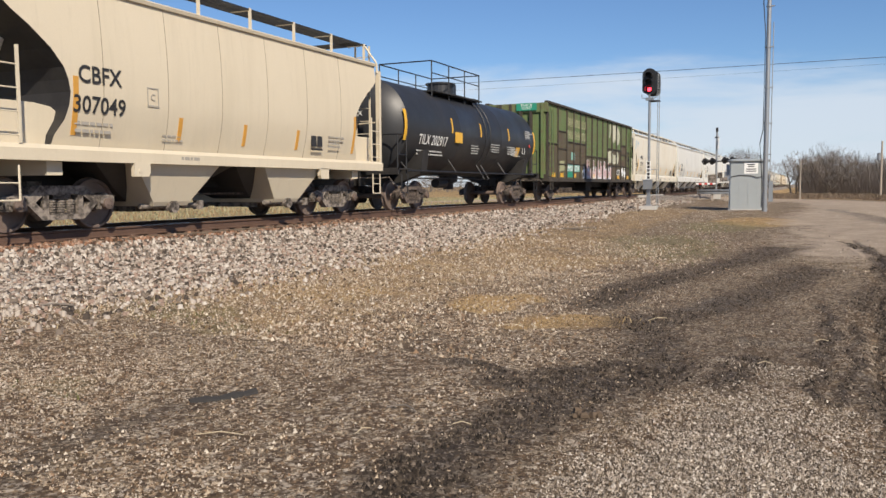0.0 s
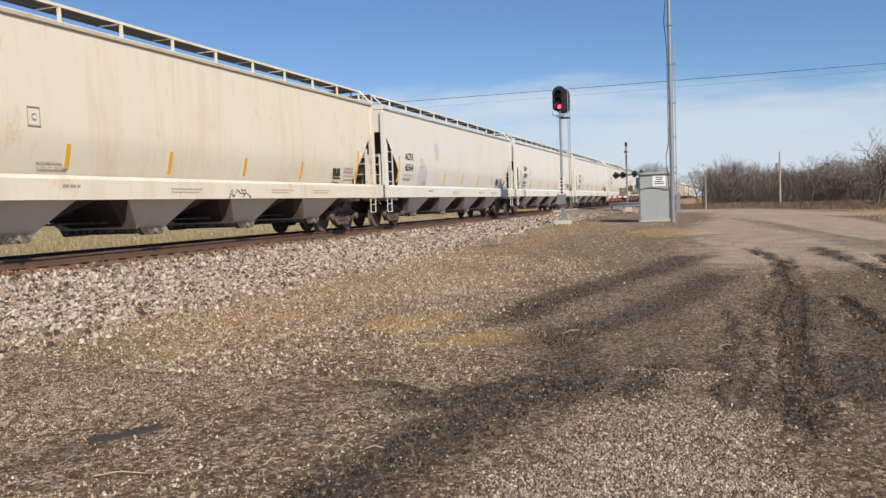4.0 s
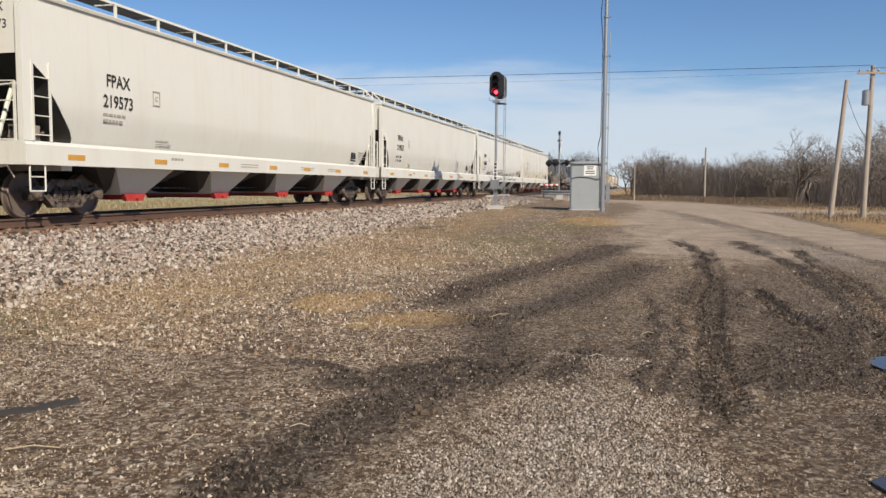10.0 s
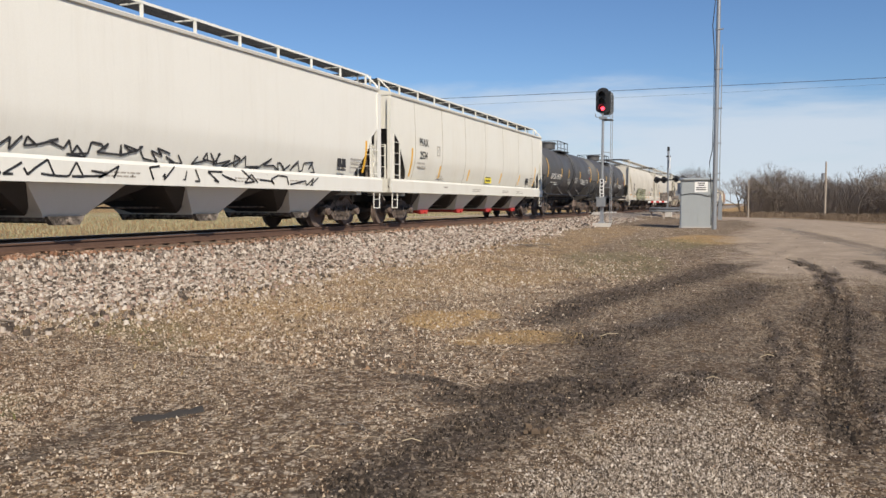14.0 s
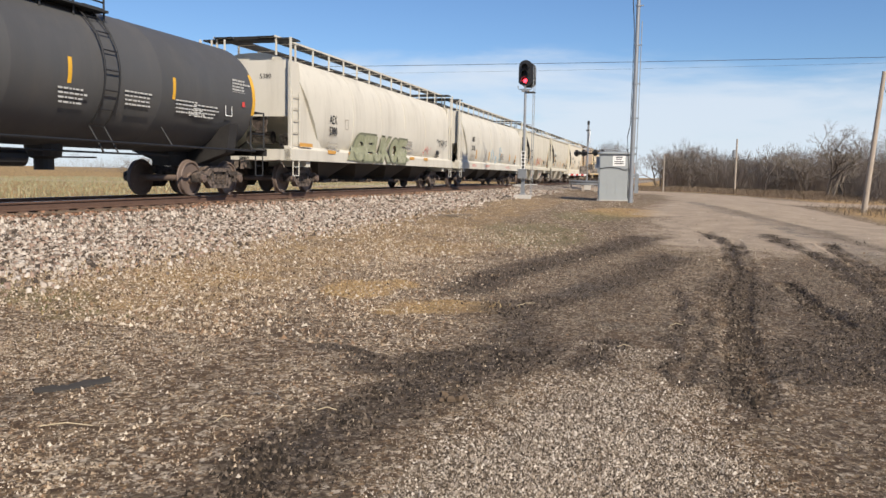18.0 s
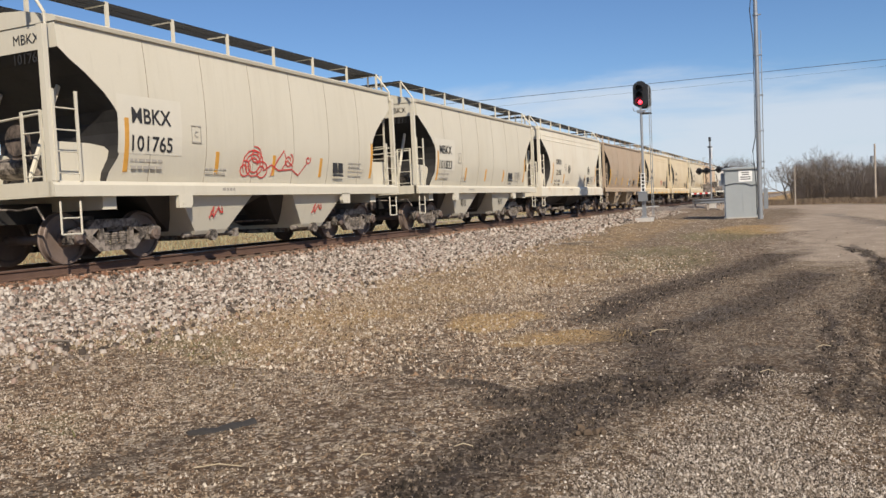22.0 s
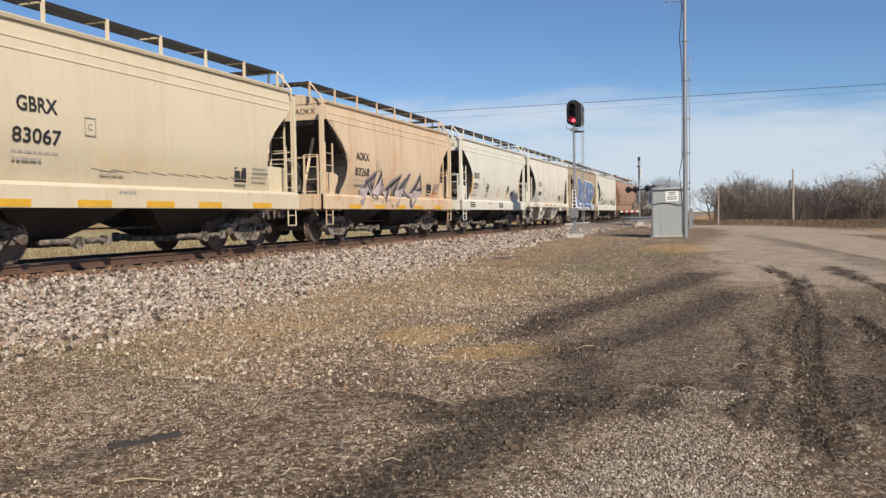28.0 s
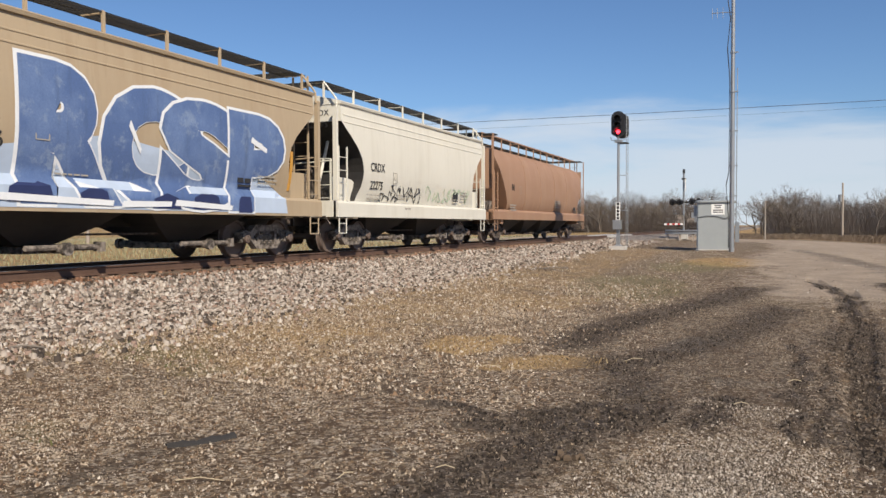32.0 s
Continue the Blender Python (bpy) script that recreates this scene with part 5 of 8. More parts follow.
def leaning(zz, high, eave, bulge):
    """The turn that lays a line of writing against the sloping side."""
    slope = (side_x(zz + high / 2, eave, bulge) - side_x(zz - high / 2, eave, bulge)) / high
    return Matrix.Rotation(math.atan(slope), 4, "Y") @ FACE_SIDE


def marks(car, e, eave, road, number, y, z, z2, size=0.40, bulge=0.05, ink=None, plate=1.2, panel=2.6, seed=1, endmark=True):
    """The car's reporting mark, its number, small unreadable lines, and the marks on the end; z and z2 are the rows' middles."""
    ink = ink or M_INK
    for text, zz, what in ((road, z, "reporting mark"), (number, z2, "car number")):
        if text:
            lettering(text, size * 1.07, ink, car, (side_x(zz - size * 0.38, eave, bulge) + 0.004, y, zz - size * 0.38), leaning(zz, size * 0.8, eave, bulge), label=what, wide=1.18 if text.startswith("83") else 0.93, bold=0.005)
    if number in LOADS:
        high, wide, left, first, step, limit, tare = LOADS[number]
        for k, line in enumerate((limit, tare)):
            zz = z2 - first - k * step
            lettering(line, high, M_INK, car, (side_x(zz - high * 0.36, eave, bulge) + 0.003, y + left, zz - high * 0.36), leaning(zz, high, eave, bulge), wide=wide, centre=False, label="small black load lettering")
    else:
        part("small_print", bars(2, 0.9, 0.055, 0.075, seed), M_GREYINK, car, "faded load limit lines", (side_x(z2 - 0.35, eave, bulge) + 0.003, y - 0.5, z2 - size * 0.85))
    part("small_print", bars(4, 0.7, 0.035, 0.05, seed + 9), M_GREYINK, car, "faded maintenance notes", (side_x(2.0, eave, bulge) + 0.003, panel + 0.5, 2.0))
    part("small_print", bars(2, 0.6, 0.03, 0.05, seed + 5), M_GREYINK, car, "faded maintenance notes", (side_x(1.7, eave, bulge) + 0.003, y + 1.5, 1.72))
    part("small_print", bars(1, 0.5, 0.06, 0.05, seed + 4), M_GREYINK, car, "small grey sill notice", (1.624, y + 1.9, 1.30))
    part("repair_panel", stored("repair_panel", lambda: B().box((0, -0.13, 0), (0.004, 0.22, 0.26)).box((0, 0.13, 0), (0.004, 0.22, 0.26)).box((0, 0, -0.2), (0.004, 0.48, 0.05))), M_INK, car, "black inspection panel", (side_x(1.9, eave, bulge) + 0.003, panel, 1.86))
    part("plate_mark", stored("plate_mark", lambda: B().box((0, -0.13, 0), (0.004, 0.02, 0.34)).box((0, 0.13, 0), (0.004, 0.02, 0.34)).box((0, 0, 0.16), (0.004, 0.26, 0.02)).box((0, 0, -0.16), (0.004, 0.26, 0.02))), M_GREYINK, car, at=(side_x(z - 0.25, eave, bulge) + 0.002, y + plate, (z + z2) / 2))
    lettering("C", 0.17, M_GREYINK, car, (side_x(z - 0.35, eave, bulge) + 0.003, y + plate, (z + z2) / 2 - 0.06))
    if endmark:
        top = e - (0.10 if eave > 4.15 else 0.29)
        lettering(road, 0.24, ink, car, (0.85, -top - 0.008, eave - 0.30), FACE_END)
        lettering(number, 0.24, ink, car, (0.85, -top - 0.008, eave - 0.62), FACE_END)


def wrapped(me, eave, bulge, lift):
    """Cuts a flat figure (x: along the side, y: up) in strips and lays it on a bulging side."""
    bm = bmesh.new()
    bm.from_mesh(me)
    for k in range(16):
        bmesh.ops.bisect_plane(bm, geom=bm.verts[:] + bm.edges[:] + bm.faces[:], plane_co=(0, 1.05 + k * 0.18, 0), plane_no=(0, 1, 0))
    for v in bm.verts:
        y, z = v.co.x, v.co.y
        v.co = (skin(z, eave, bulge, lift), y, z)
    bm.to_mesh(me)
    bm.free()
    return me


def painted(car, outline, material, eave, bulge, lift=0.004, label="spray-painted shape"):
    """A sprayed shape on a side, from its outline (along, up)."""
    me = bpy.data.meshes.new("graffiti")
    bm = bmesh.new()
    f = bm.faces.new([bm.verts.new((y, z, 0)) for y, z in outline])
    if f.calc_center_median() and f.normal.z < 0:
        f.normal_flip()
    bmesh.ops.triangulate(bm, faces=[f])
    bm.to_mesh(me)
    bm.free()
    return part("graffiti", wrapped(me, eave, bulge, lift), material, car, label)


def sprayed(car, text, y0, y1, z0, z1, material, eave, bulge, fat=0.0, lift=0.004, label="huge sprayed letter", lean=0.0):
    """One huge sprayed letter stretched between two uprights and two heights."""
    cu = bpy.data.curves.new("graffiti", "FONT")
    cu.body, cu.size, cu.offset, cu.resolution_u = text, 1.0, fat, 4
    cu.fill_mode = "FRONT"
    ob = bpy.data.objects.new("graffiti", cu)
    me = bpy.data.meshes.new_from_object(ob)
    bpy.data.objects.remove(ob)
    bpy.data.curves.remove(cu)
    xs, ys = [v.co.x for v in me.vertices], [v.co.y for v in me.vertices]
    for v in me.vertices:
        q = (v.co.y - min(ys)) / (max(ys) - min(ys))
        v.co = (y0 + (y1 - y0) * (v.co.x - min(xs)) / (max(xs) - min(xs)) + lean * q, z0 + (z1 - z0) * q, 0)
    me.materials.clear()
    return part("graffiti", wrapped(me, eave, bulge, lift), material, car, label)


def strokes(car, lines, width, material, eave, bulge, lift, label):
    """Broad sprayed strokes along broken lines, each stroke joined round its bends."""
    for line in lines:
        left, right = [], []
        for i, (y, z) in enumerate(line):
            (ya, za), (yb, zb) = line[max(i - 1, 0)], line[min(i + 1, len(line) - 1)]
            d = math.hypot(yb - ya, zb - za) or 1
            w = width * (0.6 if i in (0, len(line) - 1) else 1.0)
            left.append((y - (zb - za) / d * w / 2, z + (yb - ya) / d * w / 2))
            right.append((y + (zb - za) / d * w / 2, z - (yb - ya) / d * w / 2))
        b = B()
        pts = left + right
        n = len(line)
        b.add([(skin(z, eave, bulge, lift), y, z) for y, z in pts], [(i, i + 1, n + i + 1, n + i) for i in range(n - 1)])
        part("graffiti", b, material, car, label)


def scrawl(car, y0, y1, z0, z1, material, seed, n=26, width=0.05, eave=4.3, bulge=0.05, label="spray-painted scrawl"):
    """Looping spray-paint lines on a side, that spell nothing."""
    rnd = random.Random(seed)
    b = B()
    step = (y1 - y0) / n
    last = None
    for i in range(n):
        y = y0 + step * i
        for k in range(3):
            q = (y + step * (rnd.uniform(-0.3, 1.2)), rnd.uniform(z0, z1) if k != 1 else rnd.choice((z0, z1)))
            if last:
                (ya, za), (yb, zb) = last, q
                d = math.hypot(yb - ya, zb - za) or 1
                u, v = -(zb - za) / d * width / 2, (yb - ya) / d * width / 2
                if d > 0.02:
                    xa, xb = skin(za, eave, bulge, 0.002 + 0.0002 * i), skin(zb, eave, bulge, 0.002 + 0.0002 * i)
                    b.add([(xa, ya - u, za - v), (xa, ya + u, za + v), (xb, yb + u, zb + v), (xb, yb - u, zb - v)], [(0, 1, 2, 3)])
            last = q
        if rnd.random() < 0.3:
            last = None
    return part("graffiti", b, material, car, label)


def round_hopper(name, L, paint_mat, label, eave=4.15, plates=True, group="covered hopper cars", recess=0.66):
    """A rounded centre-flow covered hopper with flat end plates and a deep sill."""
    car = tagged(new(name), label, "railway car", group)
    e = L / 2 - recess
    top = e - 0.55
    sec = [(1.30, 1.30), (1.50, 1.44), (1.8, 1.56), (2.2, 1.61), (2.7, 1.61), (3.15, 1.58), (3.55, 1.50), (3.85, 1.36), (4.08, 1.14), (4.22, 0.82), (4.30, 0.45), (4.32, 0.0)]

    def back(z):
        return max(0.0, 0.12 + (3.45 - z) * 0.75) if z < 3.6 else 0.0

    def body():
        lv = [(z, max(x, 0.02), -(top - back(z)), top - back(z)) for z, x in sec]
        return B().loft(lv)
    part("body", stored(("round_body", round(L, 2)), body, 32), paint_mat, car)
    for y in (-0.5 * top, -0.17 * top, 0.17 * top, 0.5 * top):
        def band():
            vs, fs = [], []
            for i, (z, x) in enumerate(sec[:-1]):
                vs += [(x - 0.01, -0.03, z), (x + 0.012, -0.03, z), (x + 0.012, 0.03, z), (x - 0.01, 0.03, z)]
                if i:
                    k = 4 * i
                    fs += [(k - 4 + j, k - 3 + j, k + 1 + j, k + j) for j in range(3)]
            return B().add(vs, fs)
        part("weld_band", stored("weld_band", band, 40), paint_mat, car, at=(0, y, 0))
    plate = [(-(e - 0.05), 1.36), (-(e - 2.6), 1.36), (-(e - 2.25), 1.52), (-(e - 0.80), 3.45), (-(e - 0.62), 4.0), (-(e - 0.05), 4.0)]
    for s in (-1, 1):
        for side in (-1, 1) if plates else ():
            pts = [(y * -s if s > 0 else y, z) for y, z in plate]
            part("end_plate", B().prism([(y, z) for y, z in pts], 0, side * 1.46, side * 1.51), paint_mat, car, "flat end side plate")
        part("end_panel", B().box((0, s * (e - 0.27), 3.2), (2.88, 0.05, 1.7)), paint_mat, car)
        for x in (-1.54, 1.54):
            part("end_post", stored("tall_end_post", lambda: B().span((-0.028, -0.03, 1.3), (0.028, 0.03, 4.68))), paint_mat, car, at=(x, s * (e - 0.06), 0))
            ladder(car, x * 1.02, s * (e - 0.36), 1.40, 3.1, paint_mat, 0.46)
            stirrup(car, x * 1.02, s * (e - 0.36), paint_mat)
        part("end_sill", stored("deep_end_sill", lambda: B().box((0, 0, 1.18), (3.1, 0.14, 0.34)).box((0, -0.9, 1.33), (3.0, 1.7, 0.04)).box((0, -1.3, 1.0), (3.0, 0.3, 0.34))), paint_mat, car, at=pose(0, s * (e - 0.07), 0, 0, 0, 0 if s > 0 else 180))
        part("end_platform", stored("roof_end_platform", lambda: B().box((0, 0, 4.67), (3.0, 0.62, 0.05))), M_GRATE, car, "roof end walkway", (0, s * (e - 0.46), 0))
        ladder(car, s * 0.9, s * (e - 0.03), 1.35, 4.66, paint_mat, 0.45, "x")
        truck(car, s * (e - 1.85), M_TRUCK)
    sill = stored(("deep_side_sill", round(L, 2)), lambda: B().prism([(1.36, 1.02), (1.60, 1.02), (1.60, 1.36), (1.50, 1.46), (1.36, 1.46)], 1, -e, e))
    part("side_sill", sill, paint_mat, car)
    part("side_sill", sill, paint_mat, car, at=pose(0, 0, 0, 0, 0, 180))
    part("centre_sill", stored(("centre_sill", round(L, 2)), lambda: B().box((0, 0, 0.93), (0.34, 2 * e, 0.36))), M_BLACK, car)
    wb = 2 * (top - 1.9) / 4
    for k in range(4):
        y = -(top - 1.9) + wb * (k + 0.5)
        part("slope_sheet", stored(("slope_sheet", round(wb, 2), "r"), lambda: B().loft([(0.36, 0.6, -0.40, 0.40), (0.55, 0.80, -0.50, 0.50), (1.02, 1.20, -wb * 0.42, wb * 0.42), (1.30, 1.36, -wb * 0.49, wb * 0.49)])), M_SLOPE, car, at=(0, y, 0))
        part("outlet_gate", stored("low_gate", lambda: B().box((0, 0, 0.36), (1.9, 0.9, 0.09)).tube((-1.2, 0.2, 0.38), (1.2, 0.2, 0.38), 0.06, 8)), M_TRUCK, car, "outlet gate", (0, y, 0))
    running_board(car, e, 4.70, paint_mat, int(L / 1.3), 1.02, 0.45, 0.58, edge=paint_mat)
    part("roof_trough", stored(("roof_trough", round(L, 2)), lambda: B().box((0, 0, 4.28), (0.55, 2 * top - 1, 0.12))), paint_mat, car)
    part("end_machinery", STORE["end_machinery"], M_TRUCKGREY, car, "brake reservoir and valve", (0, -(e - 1.2), 0))
    brake_wheel(car, e)
    ends(car, e, M_TRUCK)
    return car, e, eave


def tank_car(name, L, paint_mat, road, number, label, tapes, text_y, text_z, rail_from=-3.3):
    """A black tank car: tank with domed heads, stub sills, saddles, manway platform, rails and ladders."""
    car = tagged(new(name), label, "railway car", "tank cars")
    e = L / 2 - 0.42
    r, zc, h = 1.50, 2.62, e - 0.68
    prof = [(-h - 0.52, 0.05), (-h - 0.50, 0.45), (-h - 0.42, 0.85), (-h - 0.26, 1.20), (-h - 0.08, 1.42), (-h, r), (-h * 0.34, r), (-h * 0.34 + 0.02, r + 0.005), (-h * 0.34 + 0.05, r), (h * 0.34, r), (h * 0.34 + 0.02, r + 0.005), (h * 0.34 + 0.05, r), (h, r), (h + 0.08, 1.42), (h + 0.26, 1.20), (h + 0.42, 0.85), (h + 0.50, 0.45), (h + 0.52, 0.05)]
    part("tank", stored(("tank", round(L, 2)), lambda: B().lathe(prof, (0, 0, zc), 1, 56), 28), paint_mat, car, "black cylindrical tank with domed ends")
    part("manway", stored("manway", lambda: B().lathe([(4.15, 0.50), (4.50, 0.50), (4.50, 0.56), (4.55, 0.56), (4.60, 0.3)], (0, 0, 0), 2, 24).box((0.2, 0.5, 4.35), (0.3, 0.3, 0.4))), paint_mat, car, "manway dome", (0, -0.45, 0), smooth=35)
    y0, top_z = rail_from, 4.95 if rail_from < -3 else 4.55

    def rails():
        b = B()
        for s in (-1, 1):
            for y in (y0, y0 + (0.9 - y0) / 3, y0 + (0.9 - y0) / 1.5, 0.9):
                b.tube((s * 1.0, y, 3.75), (s * 1.0, y, top_z), 0.022, 6)
            b.path([(s * 1.0, y0, top_z), (s * 1.0, 0.9, top_z)], 0.022)
            b.path([(s * 1.0, y0, top_z - 0.4), (s * 1.0, 0.9, top_z - 0.4)], 0.018)
        b.path([(-1.0, 0.9, top_z), (1.0, 0.9, top_z)], 0.022)
        b.path([(-1.0, y0, top_z), (1.0, y0, top_z)], 0.022)
        return b
    part("platform_rail", stored(("platform_rail", y0), rails), M_SIGBLACK, car, "black handrail round the manway")
    part("platform", stored(("manway_platform", y0), lambda: B().span((0.55, y0, 3.93), (1.12, 0.9, 3.98)).span((-1.12, y0, 3.93), (-0.55, 0.9, 3.98)).span((-1, 0.3, 3.99), (1, 0.9, 4.03))), M_GRATE, car)
    def side_ladder():
        b = B()
        arc = [(math.cos(a) * 1.58, zc + math.sin(a) * 1.58) for a in np.linspace(-0.75, 0.95, 14)]
        for y in (0.2, 0.65):
            b.path([(x, y, z) for x, z in arc] + [(0.98, y, 4.0)], 0.02)
            b.path([(arc[0][0], y, arc[0][1]), (1.5, y, 1.0)], 0.02)
        for k in range(0, 14, 2):
            b.tube((arc[k][0], 0.2, arc[k][1]), (arc[k][0], 0.65, arc[k][1]), 0.014, 6)
        return b
    part("ladder", stored("tank_ladder", side_ladder), M_SIGBLACK, car, "curved side ladder")
    part("ladder", STORE["tank_ladder"], M_SIGBLACK, car, "curved side ladder", pose(0, 0, 0, 0, 0, 180))
    rail = stored(("side_rail", round(L, 2)), lambda: B().path([(1.5, -h, 1.22), (1.5, h, 1.22)], 0.03).path([(1.25, -h, 1.5), (1.5, -h, 1.22)], 0.02).path([(1.25, h, 1.5), (1.5, h, 1.22)], 0.02).path([(1.20, -h * 0.4, 1.66), (1.5, -h * 0.4, 1.22)], 0.02).path([(1.20, h * 0.4, 1.66), (1.5, h * 0.4, 1.22)], 0.02))
    part("side_rail", rail, M_SIGBLACK, car)
    part("side_rail", rail, M_SIGBLACK, car, at=pose(0, 0, 0, 0, 0, 180))
    for s in (-1, 1):
        part("stub_sill", stored("stub_sill", lambda: B().box((0, -1.3, 0.98), (0.5, 3.0, 0.42)).prism([(1.45, 1.15), (1.55, 1.9), (1.15, 1.75), (0.5, 1.35), (-0.5, 1.35), (-1.15, 1.75), (-1.55, 1.9), (-1.45, 1.15), (-0.6, 0.85), (0.6, 0.85)], 1, -2.0, -1.6).box((0, 0, 1.2), (3.0, 0.12, 0.2)).box((0, -0.4, 1.27), (3.0, 0.9, 0.04))), M_BLACK, car, "stub sill with saddle", pose(0, s * (e - 0.06), 0, 0, 0, 0 if s > 0 else 180))
        for x in (-1.45, 1.45):
            def end_rail(x=x):
                b = B().path([(x, -0.1, 1.1), (x, -0.1, 2.3), (x * 0.97, -0.75, 2.3), (x * 0.97, -0.75, 1.1)], 0.024)
                b.path([(x, -0.1, 1.7), (x, -0.75, 1.7)], 0.018)
                return b.path([(x, -0.1, 2.3), (x * 0.34, -0.1, 2.3), (x * 0.34, -0.1, 1.25)], 0.022)
            part("end_rail", stored(("tank_end_rail", x), end_rail), M_SIGBLACK, car, at=pose(0, s * e, 0, 0, 0, 0 if s > 0 else 180))
        for x in (-1.5, 1.5):
            stirrup(car, x, s * (e - 0.45), M_SIGBLACK)
        truck(car, s * (e - 1.80), M_TRUCK)
    part("bottom_outlet", stored("bottom_outlet", lambda: B().lathe([(0.62, 0.12), (0.62, 0.2), (0.85, 0.2), (0.9, 0.35), (1.3, 0.4)], (0, 0.2, 0), 2, 14).tube((-0.9, 0.7, 0.9), (0.9, 0.7, 0.9), 0.02, 6).path([(0.5, -h * 0.7, 1.02), (0.5, h * 0.7, 1.02)], 0.025).tube((0.2, -1.4, 0.85), (0.2, -0.6, 0.85), 0.17, 12)), M_BLACK, car, smooth=40)
    brake_wheel(car, e)
    ends(car, e, M_TRUCK)

    def on_tank(z):
        return math.sqrt(max(0.01, r * r - (z - zc) ** 2)) + 0.006

    def tape(y, z0, z1, w, name="reflector", mat=M_STRIP):
        b = B()
        n = 5
        for i in range(n):
            za, zb = z0 + (z1 - z0) * i / n, z0 + (z1 - z0) * (i + 1) / n
            xa, xb = on_tank(za), on_tank(zb)
            b.add([(xa, -w / 2, za), (xa, w / 2, za), (xb, w / 2, zb), (xb, -w / 2, zb), (xa - 0.02, -w / 2, za), (xa - 0.02, w / 2, za), (xb - 0.02, w / 2, zb), (xb - 0.02, -w / 2, zb)], [(0, 1, 2, 3), (4, 0, 3, 7), (1, 5, 6, 2)])
        part(name, b, mat, car, "yellow reflective strip" if mat is M_STRIP else "", (0, y, 0))
    for y, z0, z1, w in tapes:
        tape(y, z0, z1, w)
    lean = (text_z - zc) / r
    level = math.sqrt(1 - lean * lean)
    slant = Matrix(((0, -lean, level, 0), (1, 0, 0, 0), (0, level, lean, 0), (0, 0, 0, 1)))
    lettering(road + " " + number, 0.46, M_WHITEINK, car, Vector(((r + 0.014) * level + 0.16 * lean, text_y, zc + (r + 0.014) * lean - 0.16 * level)), slant, label="white reporting mark and number", wide=0.88)
    for y, z, rows, w, hh, what in ((text_y - 1.0, text_z - 0.36, 2, 1.9, 0.07, "white load limit lines"), (0.9, 2.32, 4, 0.9, 0.05, "white test notes"), (-1.0, 2.20, 4, 0.8, 0.05, "white test notes"), (2.7, 2.30, 4, 1.1, 0.05, "white test notes"), (h - 2.9, 2.25, 4, 1.1, 0.05, "white test notes")):
        part("small_print", bars(rows, w, hh * 0.7, 0.055, int(y * 7) % 19), M_DULLWHITE, car, what, (on_tank(z) + 0.022, y, z))
    part("data_panel", bars(7, 0.75, 0.05, 0.03, 8), M_DULLWHITE, car, "white data panel", (on_tank(2.9) + 0.012, h - 1.15, 3.05))
    lettering("SR-8754", 0.20, M_WHITEINK, car, (on_tank(1.95) + 0.05, 3.7, 1.98), label="white stencilled note")
    part("hazard_mark", B().box((on_tank(2.45) + 0.012, h - 0.62, 2.45), (0.006, 0.13, 0.13)), M_REDTAG, car, "small red mark")
    frame_mark = B().box((0, -0.15, 0), (0.006, 0.02, 0.32)).box((0, 0.15, 0), (0.006, 0.02, 0.32)).box((0, 0, 0.15), (0.006, 0.3, 0.02)).box((0, 0, -0.15), (0.006, 0.3, 0.02))
    part("placard_holder", frame_mark, M_WHITEINK, car, "white placard outline", (on_tank(2.25) + 0.012, h - 1.3, 2.25))
    lettering(road, 0.22, M_WHITEINK, car, (0.0, -h - 0.54, 2.9), FACE_END)
    return car, e, tape


